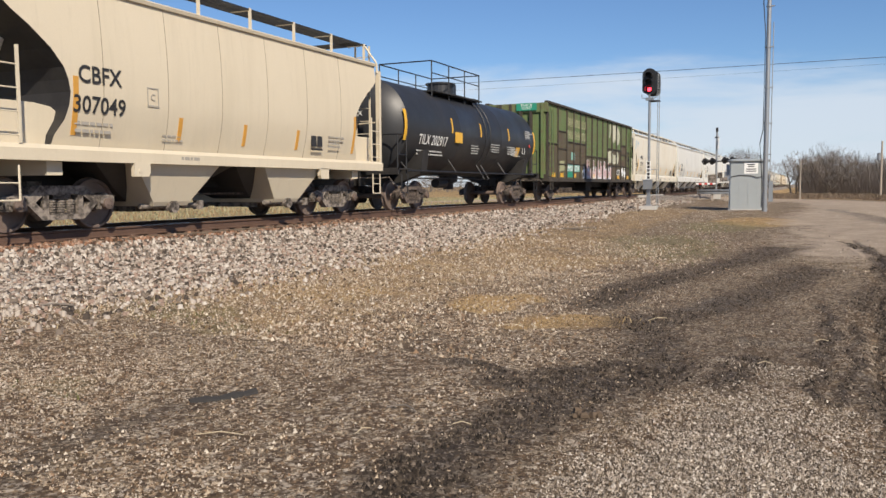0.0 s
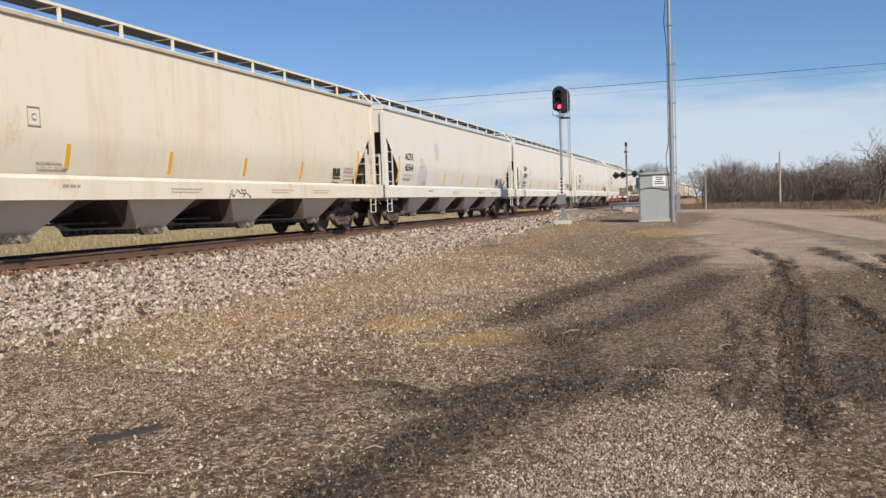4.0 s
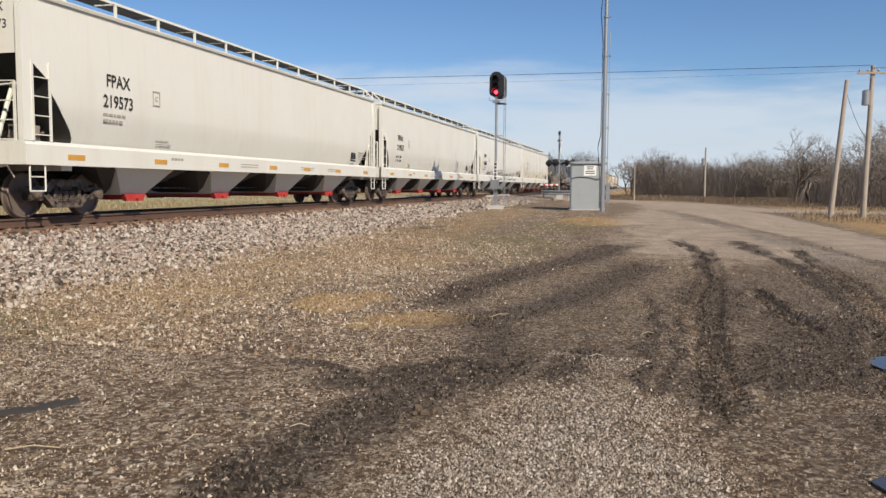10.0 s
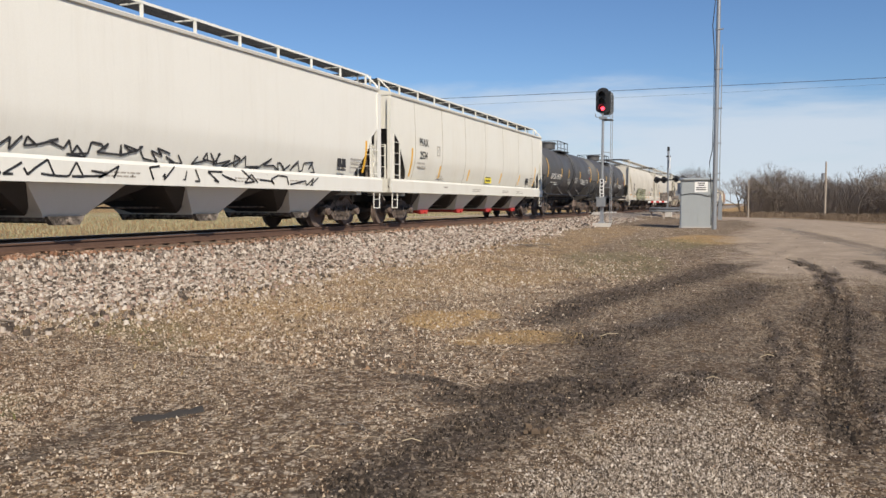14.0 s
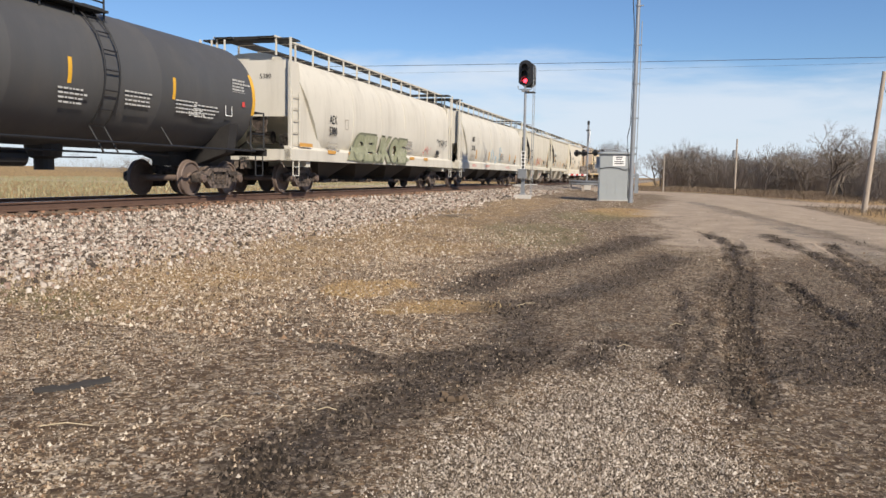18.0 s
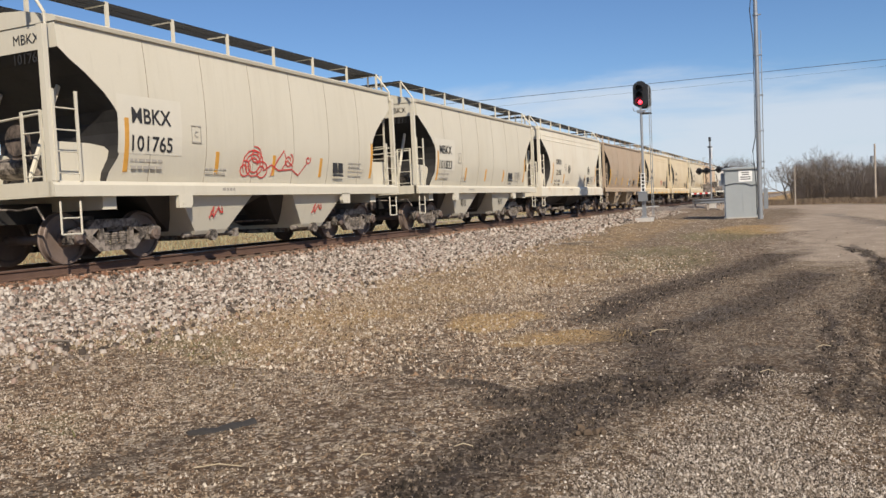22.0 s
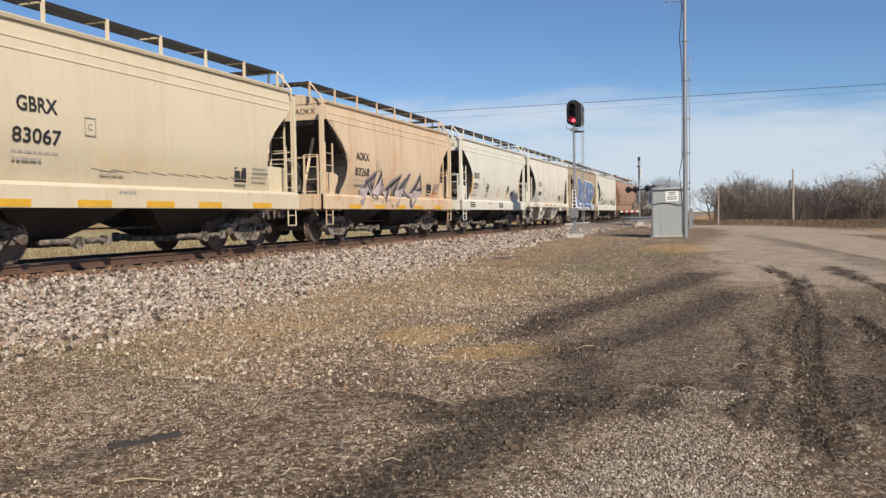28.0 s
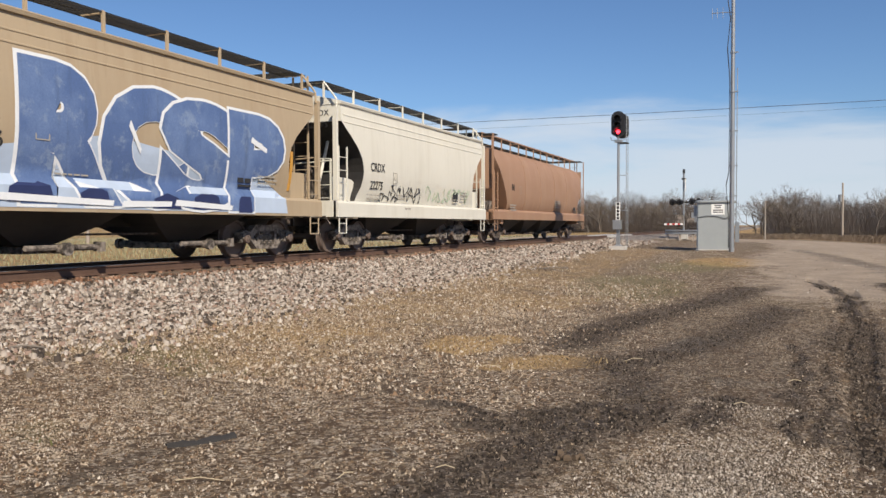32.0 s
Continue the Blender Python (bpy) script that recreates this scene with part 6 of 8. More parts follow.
def gondola(name, L, label):
    """A tall ribbed wood-chip gondola, faded green above and dirty brown below."""
    car = tagged(new(name), label, "railway car", "gondola cars")
    e = L / 2 - 0.42
    t, lo, hi = 9.34, 1.10, 4.56
    posts = [-t + 0.05, -7.59, -6.05, -4.77, -3.47, -2.33, -1.01, 0.16, 1.46, 2.67, 3.86, 5.06, 6.35, 7.93, t - 0.05]
    LEVELS = [(2.75,), (3.4, 2.55, 1.8)] + [(2.95, 1.85)] * 3 + [(2.35,)] * 4 + [(2.95, 1.95)] * 3 + [(3.3, 2.7, 1.95), (2.9, 1.9)]
    rnd = random.Random(4)
    for side in (-1, 1):
        turn = pose(0, 0, 0, 0, 0, 0 if side > 0 else 180)
        for ya, yb in zip(posts, posts[1:]):
            cuts = LEVELS[posts.index(ya)]
            edges = [hi, *cuts, lo]
            for k, (z1, z0) in enumerate(zip(edges, edges[1:])):
                part("side_panel", B().span((1.40, ya, z0), (1.46 + rnd.uniform(-0.006, 0.006), yb, z1)), M_GREEN if k == 0 else rnd.choice((M_GREENLOW, M_GREENLOW, M_OLIVE)), car, at=turn)
            for z in cuts:
                part("stringer", B().span((1.45, ya + 0.035, z - 0.022), (1.51, yb - 0.035, z + 0.022)), M_RIB, car, at=turn)
        for y in posts:
            part("rib", stored("rib", lambda: B().span((1.45, -0.035, lo), (1.53, 0.035, hi))), M_RIB, car, at=pose(0, y if side > 0 else -y, 0, 0, 0, 0 if side > 0 else 180))
        part("top_rail", B().span((side * 1.38, -t - 0.06, hi), (side * 1.57, t + 0.06, hi + 0.10)), M_RIB, car)
        part("bottom_rail", B().span((side * 1.38, -t - 0.06, lo - 0.16), (side * 1.60, t + 0.06, lo)), M_RIB, car)
    for s in (-1, 1):
        part("end_wall", B().box((0, s * t, (lo + hi) / 2), (2.84, 0.08, hi - lo)), M_GREEN, car, "green corrugated end wall")
        for x in (-1.3, -0.75, -0.25, 0.25, 0.75, 1.3):
            part("end_rib", stored("end_rib", lambda: B().box((0, 0, (lo + hi) / 2), (0.12, 0.14, hi - lo))), M_RIB if abs(x) < 1 else M_GREEN, car, at=(x, s * (t + 0.10), 0))
        part("end_top", B().box((0, s * (t + 0.05), hi - 0.2), (3.1, 0.16, 0.42)), M_GREEN, car)
        ladder(car, s * 1.1, s * (t + 0.22), 1.2, hi, M_RIB, 0.45, "x")
        for x in (-1.6, 1.6):
            ladder(car, x, s * (t - 0.42), 1.2, hi - 0.2, M_GREEN, 0.46)
            stirrup(car, x, s * (t - 0.42), M_RIB)
        part("end_sill", stored("gondola_end_sill", lambda: B().box((0, 0, 1.12), (3.1, 0.14, 0.32)).box((0, -1.2, 1.0), (2.9, 0.3, 0.2))), M_RIB, car, at=pose(0, s * (t + 0.02), 0, 0, 0, 0 if s > 0 else 180))
        truck(car, s * (e - 2.1), M_TRUCK)
    part("chip_load", B().box((0, 0, 3.9), (2.76, 2 * t - 0.1, 0.1)), M_TIE, car, "dark load below the rim")
    part("floor_frame", B().box((0, 0, 1.0), (2.6, 2 * t, 0.12)), M_BLACK, car)
    part("centre_sill", B().box((0, 0, 0.82), (0.5, 2 * e, 0.36)), M_BLACK, car)
    part("brake_box", B().box((0.5, 0.5, 0.7), (0.8, 1.1, 0.5)), M_BLACK, car)
    part("air_tank", B().tube((-0.6, -2.0, 0.7), (-0.6, -1.0, 0.7), 0.25, 12), M_BLACK, car)
    part("number_patch", B().box((0.55, -t - 0.185, hi - 0.16), (1.0, 0.01, 0.34)), M_TEAL, car, "teal number patch")
    lettering("MWCX", 0.17, M_WHITEINK, car, (0.55, -t - 0.194, hi - 0.14), FACE_END)
    lettering("101249", 0.17, M_WHITEINK, car, (0.55, -t - 0.194, hi - 0.28), FACE_END)
    for y, z, w, hh, mat in ((-5.41, 1.64, 1.16, 0.36, M_PALETEAL), (-4.12, 1.64, 1.16, 0.36, M_PALETEAL), (-5.0, 2.25, 0.34, 0.40, M_PALETEAL), (-4.55, 2.25, 0.18, 0.36, M_PALETEAL), (-5.35, 1.30, 0.95, 0.26, M_TEAL), (6.9, 2.55, 0.7, 0.35, M_OLIVE)):
        part("number_patch", B().box((1.474, y, z), (0.008, w, hh)), mat, car, "pale teal number patch" if mat is M_PALETEAL else "repainted patch")
    lettering("MWCX", 0.36, M_WHITEINK, car, (1.482, -5.41, 1.51), wide=0.9, label="white reporting mark")
    lettering("101249", 0.36, M_WHITEINK, car, (1.482, -4.12, 1.51), wide=0.82, label="white car number")
    rnd = random.Random(12)
    for y0 in (-5.41, -4.12, -2.9):
        for z0 in (3.72, 3.10):
            for k in range(3):
                y, w = y0 - 0.42 + 0.42 * k, 0.30
                b = B()
                for u, v, h in ((0.0, 0.09, rnd.uniform(0.38, 0.46)), (w - 0.10, 0.09, rnd.uniform(0.38, 0.46))):
                    b.add([(1.472, y - w / 2 + u, z0), (1.472, y - w / 2 + u + v, z0 + 0.01), (1.472, y - w / 2 + u + v, z0 + h), (1.472, y - w / 2 + u, z0 + h + 0.02)], [(0, 1, 2, 3)])
                dz = rnd.choice((0.02, 0.18, 0.32))
                b.add([(1.472, y - w / 2 + 0.095, z0 + dz), (1.472, y + w / 2 - 0.105, z0 + dz), (1.472, y + w / 2 - 0.105, z0 + dz + 0.08), (1.472, y - w / 2 + 0.095, z0 + dz + 0.09)], [(0, 1, 2, 3)])
                part("ghost_mark", b, M_GHOST, car, "worn pale block of painted-out lettering")
    rnd = random.Random(8)

    def flat(points, mat, lift, label):
        b = B()
        b.add([(1.474 + lift, p, q) for p, q in points], [tuple(range(len(points)))])
        part("graffiti", b, mat, car, label)

    for ya, yb in zip(posts[5:10], posts[6:11]):
        w = yb - ya - 0.08
        tops = [rnd.uniform(1.45, 2.15) for _ in range(6)]
        tops[rnd.randrange(1, 4)] = 2.12
        for grow, mat, lift in ((0.05, M_TAGWHITE, 0.0), (0.0, M_PINK, 0.003)):
            ridge = [(ya + 0.05 + w * (0.04 + 0.92 * (i + d) / 6), z + grow) for i, z in enumerate(tops) for d in (0.1, 0.85)]
            flat([(ya + 0.05, 1.13), *ridge, (yb - 0.05, 1.13)], mat, lift, "pink sprayed letter with a ragged white edge")
        for k in range(4):
            y = ya + (0.12 + 0.2 * k) * w
            flat([(y, 1.12), (y + 0.16 * w, 1.13), (y + 0.10 * w, 1.22 + 0.2 * rnd.random()), (y + 0.04 * w, 1.3)], M_TAGWHITE, 0.006, "white sprayed flare")
        y, z = ya + rnd.uniform(0.35, 0.6) * w, rnd.uniform(1.55, 1.75)
        flat([(y + 0.10 * math.cos(a), z + 0.13 * math.sin(a)) for a in np.linspace(0, 5.6, 9)], M_TAGWHITE, 0.006, "white core of a sprayed letter")
    flat([(-2.85, 1.14), (-2.95, 1.55), (-2.72, 1.62), (-2.70, 1.85), (-2.58, 1.62), (-2.45, 1.60), (-2.42, 1.14)], M_TAGWHITE, 0.0, "white sprayed letter")
    flat([(-2.80, 1.25), (-2.82, 1.45), (-2.60, 1.50), (-2.55, 1.22)], M_GREENLOW, 0.003, "unpainted core of a sprayed letter")
    arc = np.linspace(1.5, -1.5, 9)
    for pts in ([(3.95, 4.42), (4.95, 4.44), (4.98, 3.62), (4.70, 3.45), (4.45, 3.30), (4.2, 3.45), (4.05, 3.75), (3.95, 3.8)],
                [(5.12, 4.40)] + [(5.38 + 0.68 * math.cos(a), 3.82 + 0.58 * math.sin(a)) for a in arc] + [(5.12, 3.2)],
                [(2.78, 2.72), (3.2, 2.80), (3.7, 2.84), (3.79, 2.92), (3.79, 2.12), (3.3, 2.08), (2.78, 2.05)],
                [(3.93, 2.92), (4.15, 2.72), (4.5, 2.6), (4.98, 2.66), (4.98, 2.08), (4.4, 2.04), (3.93, 2.12)],
                [(5.12, 2.86)] + [(5.32 + 0.52 * math.cos(a), 2.46 + 0.40 * math.sin(a)) for a in arc] + [(5.12, 2.06)],
                [(3.25, 4.42), (3.62, 4.44), (3.60, 3.95), (3.42, 3.62), (3.22, 3.6), (3.3, 4.0)]):
        flat(pts, M_PALETAG, 0.0, "worn cream paint of an old emblem")
    flat([(-7.2, 1.95), (-6.4, 1.98), (-6.35, 1.5), (-7.25, 1.42)], M_GHOST, 0.0, "pale olive sprayed patch")
    for k, (y, z) in enumerate(((6.7, 1.55), (7.35, 1.45), (8.55, 2.3))):
        pts = [(y + 0.09 * i, z + (0.0, 0.28, -0.22, 0.42, -0.3, 0.16, 0.1, 0.13)[i]) for i in range(8)]
        part("graffiti", B().path([(1.47, p, q) for p, q in pts], 0.014, 4), M_TAGWHITE if k < 2 else M_INK, car, "thin sprayed zigzag")
    part("number_frame", B().box((1.475, 5.75, 1.55), (0.006, 0.75, 0.34)), M_WHITEINK, car, "white stencilled panel")
    part("number_frame", B().box((1.479, 5.6, 1.55), (0.006, 0.34, 0.26)).box((1.479, 5.95, 1.55), (0.006, 0.2, 0.26)), M_INK, car)
    for y in (-8.2, -6.8, -4.45, -0.5, 2.85, 5.75, 8.6):
        part("reflector", stored("yellow_patch", lambda: B().box((1.474, 0, 1.26), (0.01, 0.5, 0.2))), M_STRIP, car, "yellow reflective patch", (0, y, 0))
    ends(car, e, M_TRUCK)
    return car, e


M_PINK = worn("pink_graffiti_paint", (0.60, 0.42, 0.42), (0.55, 0.44, 0.43), (0.34, 0.24, 0.20), 3.0, 0.55)
M_PALETAG = worn("worn_white_emblem_paint", (0.56, 0.55, 0.43), (0.36, 0.38, 0.25), (0.15, 0.16, 0.08), 1.6, 0.55)
M_GHOST = plain("faded_white_ghost", (0.33, 0.33, 0.19), 0.7, 0, 0.4, 6)
M_TAGBLUE = worn("graffiti_blue", (0.085, 0.140, 0.30), (0.135, 0.205, 0.38), (0.22, 0.29, 0.42), 0.7, 0.52, 0.55)
M_TAGPALE = plain("graffiti_pale_blue", (0.42, 0.50, 0.62), 0.6, 0, 0.4, 2)
M_PALEGREY = worn("graffiti_pale_grey", (0.36, 0.31, 0.30), (0.26, 0.21, 0.22), (0.46, 0.40, 0.38), 2.2, 0.5)
M_TAGNAVY = plain("graffiti_navy", (0.02, 0.03, 0.10), 0.6, 0, 0.3, 4)
M_TAGWHITE = plain("graffiti_white", (0.72, 0.74, 0.76), 0.6, 0, 0.15)
M_TAGGREEN = worn("graffiti_olive", (0.27, 0.28, 0.175), (0.36, 0.36, 0.26), (0.17, 0.18, 0.10), 1.6, 0.52)
M_TAGGREY = plain("graffiti_grey", (0.07, 0.066, 0.07), 0.65, 0, 0.5, 3)
M_PATCH = plain("grey_overpaint", (0.52, 0.53, 0.52), 0.6, 0, 0.15)
M_YELLOWSIGN = plain("yellow_sign", (0.78, 0.66, 0.05), 0.5, 0, 0.1)
M_CHUTEBROWN = plain("faded_brown_chute", (0.36, 0.28, 0.19), 0.65, 0, 0.3, 3)
M_NUMPATCH = plain("fresh_white_patch", (0.585, 0.55, 0.46), 0.5, 0, 0.1, 3)
M_TAGRUST = plain("graffiti_dark_brown", (0.09, 0.06, 0.045), 0.65, 0, 0.4, 3)
M_OLIVEDARK = plain("graffiti_dark_olive", (0.14, 0.145, 0.095), 0.65, 0, 0.4, 4)
M_PALEGREEN = plain("graffiti_pale_green", (0.42, 0.50, 0.36), 0.65, 0, 0.2)

# middle of each car along the track at the start, and its length over the couplers
MIDS = [13.65, 27.50, 44.86, 64.53, 83.90, 104.07, 124.70, 145.40, 166.10, 186.85, 207.10, 224.50, 239.55, 257.01, 276.60, 293.51] + [306.86 + 12.86 * k for k in range(11)] + [451.2]
LENGTHS = [12.86, 14.31, 19.98, 19.37, 19.40] + [20.7] * 5 + [20.1, 14.9, 14.9, 19.52, 19.52] + [12.86] * 12 + [18.6]
CARS = []


def placed(k, made):
    """Remember a car and its middle on the train."""
    car = made[0]
    car.matrix_basis = Matrix.Translation((TRACK_X, MIDS[k], RAIL_Z))
    CARS.append((car, MIDS[k]))
    return made


def length(k):
    return LENGTHS[k]


def small(k, style, mat, label, road, number, text, tapes=(), tape_mat=None, seams=None, size=0.33, panel=2.75, sills=(), sill_z=1.08, seed=1, eave=None, **more):
    """A two-bay hopper with its marks; text is (along, upper row, lower row)."""
    car, e, eave = placed(k, hopper("covered_hopper_car", length(k), mat, label, style, eave or (4.07 if style == "cement" else 4.12), bulge=0.09, seams=(6 if style == "cement" else 0) if seams is None else seams, **more))
    marks(car, e, eave, road, number, *text, size=size, bulge=0.09, panel=panel, seed=seed)
    if tapes:
        strips(car, tapes, eave, 0.09, material=tape_mat or M_ORANGE, tall=(0, len(tapes) - 1))
    if sill_z < 1.2:
        sill_marks(car, sills, M_STRIP, 0.85, 0.13, sill_z + 0.05, "yellow reflective strip")
    else:
        sill_marks(car, sills, z=sill_z)
    return car, e, eave


def pellet(k, mat, label, road, number, text, tapes=(), gates=None, eave=4.20, sills=(), seed=1, seams=0, panel=7.5, bulge=0.035, size=0.345, cut=None):
    car, e, eave = placed(k, hopper("covered_hopper_car", length(k), mat, label, "pellet", eave, gates, bulge=bulge, seams=seams, cut=cut))
    marks(car, e, eave, road, number, *text, size=size, bulge=bulge, plate=1.4, panel=panel, seed=seed)
    if tapes:
        strips(car, tapes, eave, bulge, material=M_STRIP, tall=(0, len(tapes) - 1))
    sill_marks(car, sills, z=1.22)
    for y in (-1.8, 2.3, 4.6):
        part("small_print", bars(2, 1.1, 0.03, 0.04, seed + int(y)), M_GREYINK, car, "small grey sill notice", (1.624, y, 1.27))
    return car, e, eave


LONG_TAPES = (-8.47, -5.66, -2.84, -0.1, 2.64, 5.5, 8.94)
small(0, "cement", M_CEMENT, "beige two-bay covered hopper car with black lettering", "CBFX", "307049", (-3.90, 2.65, 2.15), (-4.4, -1.95, 0.0, 1.95, 4.5), seed=11, size=0.38)
placed(1, tank_car("tank_car", length(1), M_TANK, "TILX", "202917", "glossy black tank car with white lettering", ((-6.15, 2.15, 3.09, 0.15), (6.15, 2.15, 3.09, 0.15), (-2.7, 2.55, 3.05, 0.10), (-0.1, 2.55, 3.05, 0.10), (2.9, 2.55, 3.05, 0.10)), -4.15, 2.24))
car = CARS[-1][0]
part("placard", B().box((1.515, -2.2, 2.42), (0.012, 0.6, 0.36)), M_STRIP, car, "orange-yellow placard")
part("placard", B().box((1.44, 4.0, 2.14), (0.012, 0.42, 0.40), (0, 18, 0)), M_STRIP, car, "orange-yellow placard")
placed(2, gondola("gondola_car", length(2), "tall ribbed wood-chip gondola, faded green with graffiti"))
car, e, eave = pellet(3, M_ROIX, "stained cream four-bay covered hopper car", "ROIX", "57119", (-6.75, 2.74, 2.28), (-7.87, -4.55, -1.63, 1.3, 4.2, 7.9), seed=21, panel=6.4, cut=CUT_STEEP)
scrawl(car, -8.95, -7.9, 3.3, 3.8, M_BLUETAG, 4, 4, 0.045, eave, 0.035, "blue spray-paint loops")
scrawl(car, -7.5, -6.6, 1.10, 1.30, M_BLUETAG, 5, 4, 0.035, eave, 0.035, "blue spray-paint loops")
scrawl(car, 0.2, 1.3, 1.08, 1.28, M_INK, 15, 7, 0.02, eave, 0.035, "thin black scrawl")
car, e, eave = pellet(4, M_GREY, "pale grey covered hopper car with overpainted patches", "ACFX", "65564", (-6.83, 2.61, 2.21), (-7.85, -4.82, -2.49, 0.12, 2.69, 5.15, 7.9), seed=22, panel=6.2, cut=CUT_STEEP)
painted(car, [(-5.75, 2.30), (-5.1, 2.42), (-4.75, 2.05), (-4.75, 1.5), (-5.75, 1.52)], M_PATCH, eave, 0.035, 0.001, "grey overpainted patch")
painted(car, [(-3.85, 3.3), (-3.45, 3.3), (-3.35, 2.9), (-3.45, 2.55), (-3.7, 2.6)], M_PATCH, eave, 0.035, 0.001, "grey overpainted patch")
pellet(5, M_PELLET, "clean white four-bay plastic pellet hopper car", "FPAX", "200947", (-7.35, 2.75, 2.33), LONG_TAPES, seed=23)
pellet(6, M_PELLET, "white plastic pellet hopper car with yellow strips", "FPAX", "980234", (-7.4, 2.75, 2.33), LONG_TAPES, seed=24)
pellet(7, M_PELLET2, "off-white pellet hopper car with red outlet gates", "FPAX", "219573", (-7.13, 2.91, 2.47), (), M_REDGATE, sills=(-8.57, -5.67, -2.75, 0.24, 2.78, 5.6, 8.6), seed=25)
pellet(8, M_PELLET2, "off-white pellet hopper car with red outlet gates", "FPAX", "219552", (-7.13, 2.91, 2.47), (), M_REDGATE, sills=(-8.57, -5.67, -2.75, 0.24, 2.78, 5.6, 8.6), seed=26)
car, e, eave = pellet(9, M_PELLET, "white pellet hopper car with black scrawled graffiti", "FPAX", "200886", (-7.45, 2.85, 2.34), (-8.47, -5.66, 8.94), seed=27)
scrawl(car, -6.2, 6.2, 1.52, 1.80, M_INK, 6, 40, 0.04, eave, 0.035, "row of black scrawled graffiti letters")
scrawl(car, -6.0, 6.0, 1.16, 1.44, M_INK, 16, 36, 0.04, eave, 0.035, "row of black scrawled graffiti letters")
car, e, eave = pellet(10, M_PELLET2, "white rounded-end covered hopper car with red gates", "PFAX", "2534", (-6.9, 2.85, 2.4), (-7.9, -5.2, -2.0, 2.4, 5.4, 8.2), M_REDGATE, seed=28, seams=7, bulge=0.06, panel=6.8)
part("notice", B().box((side_x(1.78, eave, 0.06) + 0.003, 0.6, 1.78), (0.006, 0.9, 0.38)), M_YELLOWSIGN, car, "yellow emergency notice")
part("notice_lines", bars(2, 0.7, 0.10, 0.06, 2), M_INK, car, "", (side_x(1.78, eave, 0.06) + 0.008, 0.25, 1.85))
for k, number in ((11, "213939"), (12, "221321")):
    placed(k, tank_car("tank_car", length(k), M_TANK2, "GATX", number, "dull dark grey tank car with yellow strips", ((-5.94, 2.2, 3.3, 0.15), (6.3, 2.2, 3.3, 0.15), (-2.65, 2.3, 2.8, 0.10), (-0.7, 2.3, 2.8, 0.10), (2.65, 2.3, 2.8, 0.10)), -4.0, 2.29, -1.8))


def aex(k, mat, label, road, number, text, sills=(), sill_z=1.3, seed=1, plates=True):
    car, e, eave = placed(k, round_hopper("covered_hopper_car", length(k), mat, label, plates=plates))
    y, za, zb = text
    lettering(road, 0.40, M_INK, car, (1.622, y, za - 0.15), bold=0.006, wide=0.8, label="reporting mark")
    lettering(number, 0.40, M_INK, car, (1.622, y, zb - 0.15), bold=0.006, wide=0.8, label="car number")
    part("small_print", bars(3, 1.0, 0.06, 0.05, seed), M_GREYINK, car, "faded load limit lines", (1.60, y - 0.4, zb - 0.42))
    part("plate_mark", STORE["plate_mark"], M_GREYINK, car, at=(1.62, y + 1.15, za - 0.1))
    sill_marks(car, sills, z=sill_z, w=0.6)
    part("repair_panel", STORE["repair_panel"], M_INK, car, "black inspection panel", (1.56, e - 2.6, 1.75))
    part("small_print", bars(4, 1.1, 0.06, 0.05, seed + 2), M_GREYINK, car, "faded maintenance notes", (1.61, 1.4, 2.05))
    lettering(number, 0.2, M_INK, car, (0.6, -(e - 0.245) - 0.008, 3.5), FACE_END)
    return car, e


FLAT = (4.15, 0.115)
car, e = aex(13, M_AEX, "weathered cream centre-flow hopper with green graffiti", "AEX", "5380", (-6.06, 2.45, 2.07), (-6.17, -4.43, -2.6, 0.2, 2.4, 4.4), 1.35, 31)
sill_marks(car, (-8.14,), z=1.51, w=0.9)
for i, ch in enumerate(("G", "E", "U", "K", "O", "E")):
    ya = -4.35 + i * 0.95
    sprayed(car, ch, ya - 0.12, ya + 1.12, 1.06, 2.16, M_OLIVEDARK, *FLAT, 0.05, 0.022, "dark edge of a sprayed letter", 0.2)
    sprayed(car, ch, ya, ya + 1.0, 1.13, 2.08, M_TAGGREEN, *FLAT, 0.07, 0.028, "olive green sprayed letter", 0.2)
painted(car, [(-4.9, 1.12), (-4.2, 1.9), (-3.6, 1.75), (-3.2, 1.1)], M_TAGGREEN, *FLAT, 0.018, "olive green sprayed wing")
painted(car, [(1.0, 1.1), (2.0, 1.25), (1.5, 1.4), (1.8, 1.62), (0.8, 1.75)], M_TAGGREEN, *FLAT, 0.018, "olive green sprayed wing")
scrawl(car, 6.0, 7.9, 2.0, 2.35, M_INK, 33, 13, 0.03, *FLAT, "row of thin black scrawl")
scrawl(car, 3.9, 5.2, 1.55, 1.9, M_REDTAG, 34, 7, 0.025, *FLAT, "thin red scrawl")
car14, e14 = aex(14, M_AEX, "weathered cream centre-flow hopper with pale tape", "AEX", "21135", (-6.1, 2.72, 2.22), (), 1.2, 32)
strips(car14, [-5.3, -2.0, 1.4, 4.4, 6.4], 4.15, 0.115, z0=1.62, h=0.5, material=M_ORANGE)
for y, z, r in ((-1.2, 1.85, 0.4), (1.1, 2.2, 0.30), (1.15, 1.75, 0.26), (-0.1, 1.62, 0.25)):
    pts = [(y + r * 0.7 * math.cos(a), z + r * math.sin(a)) for a in np.linspace(-0.6, 4.6, 18)]
    part("graffiti", B().path([(side_x(q, *FLAT) + 0.004, p, q) for p, q in pts], 0.011, 4), M_BLUETAG, car14, "thin blue sprayed loop")
for y in (-6.2, -2.9, 3.2):
    part("sill_notice", bars(2, 1.3, 0.035, 0.04, int(y) + 9), M_REDTAG, car14, "small red sill notice", (1.604, y, 1.26))
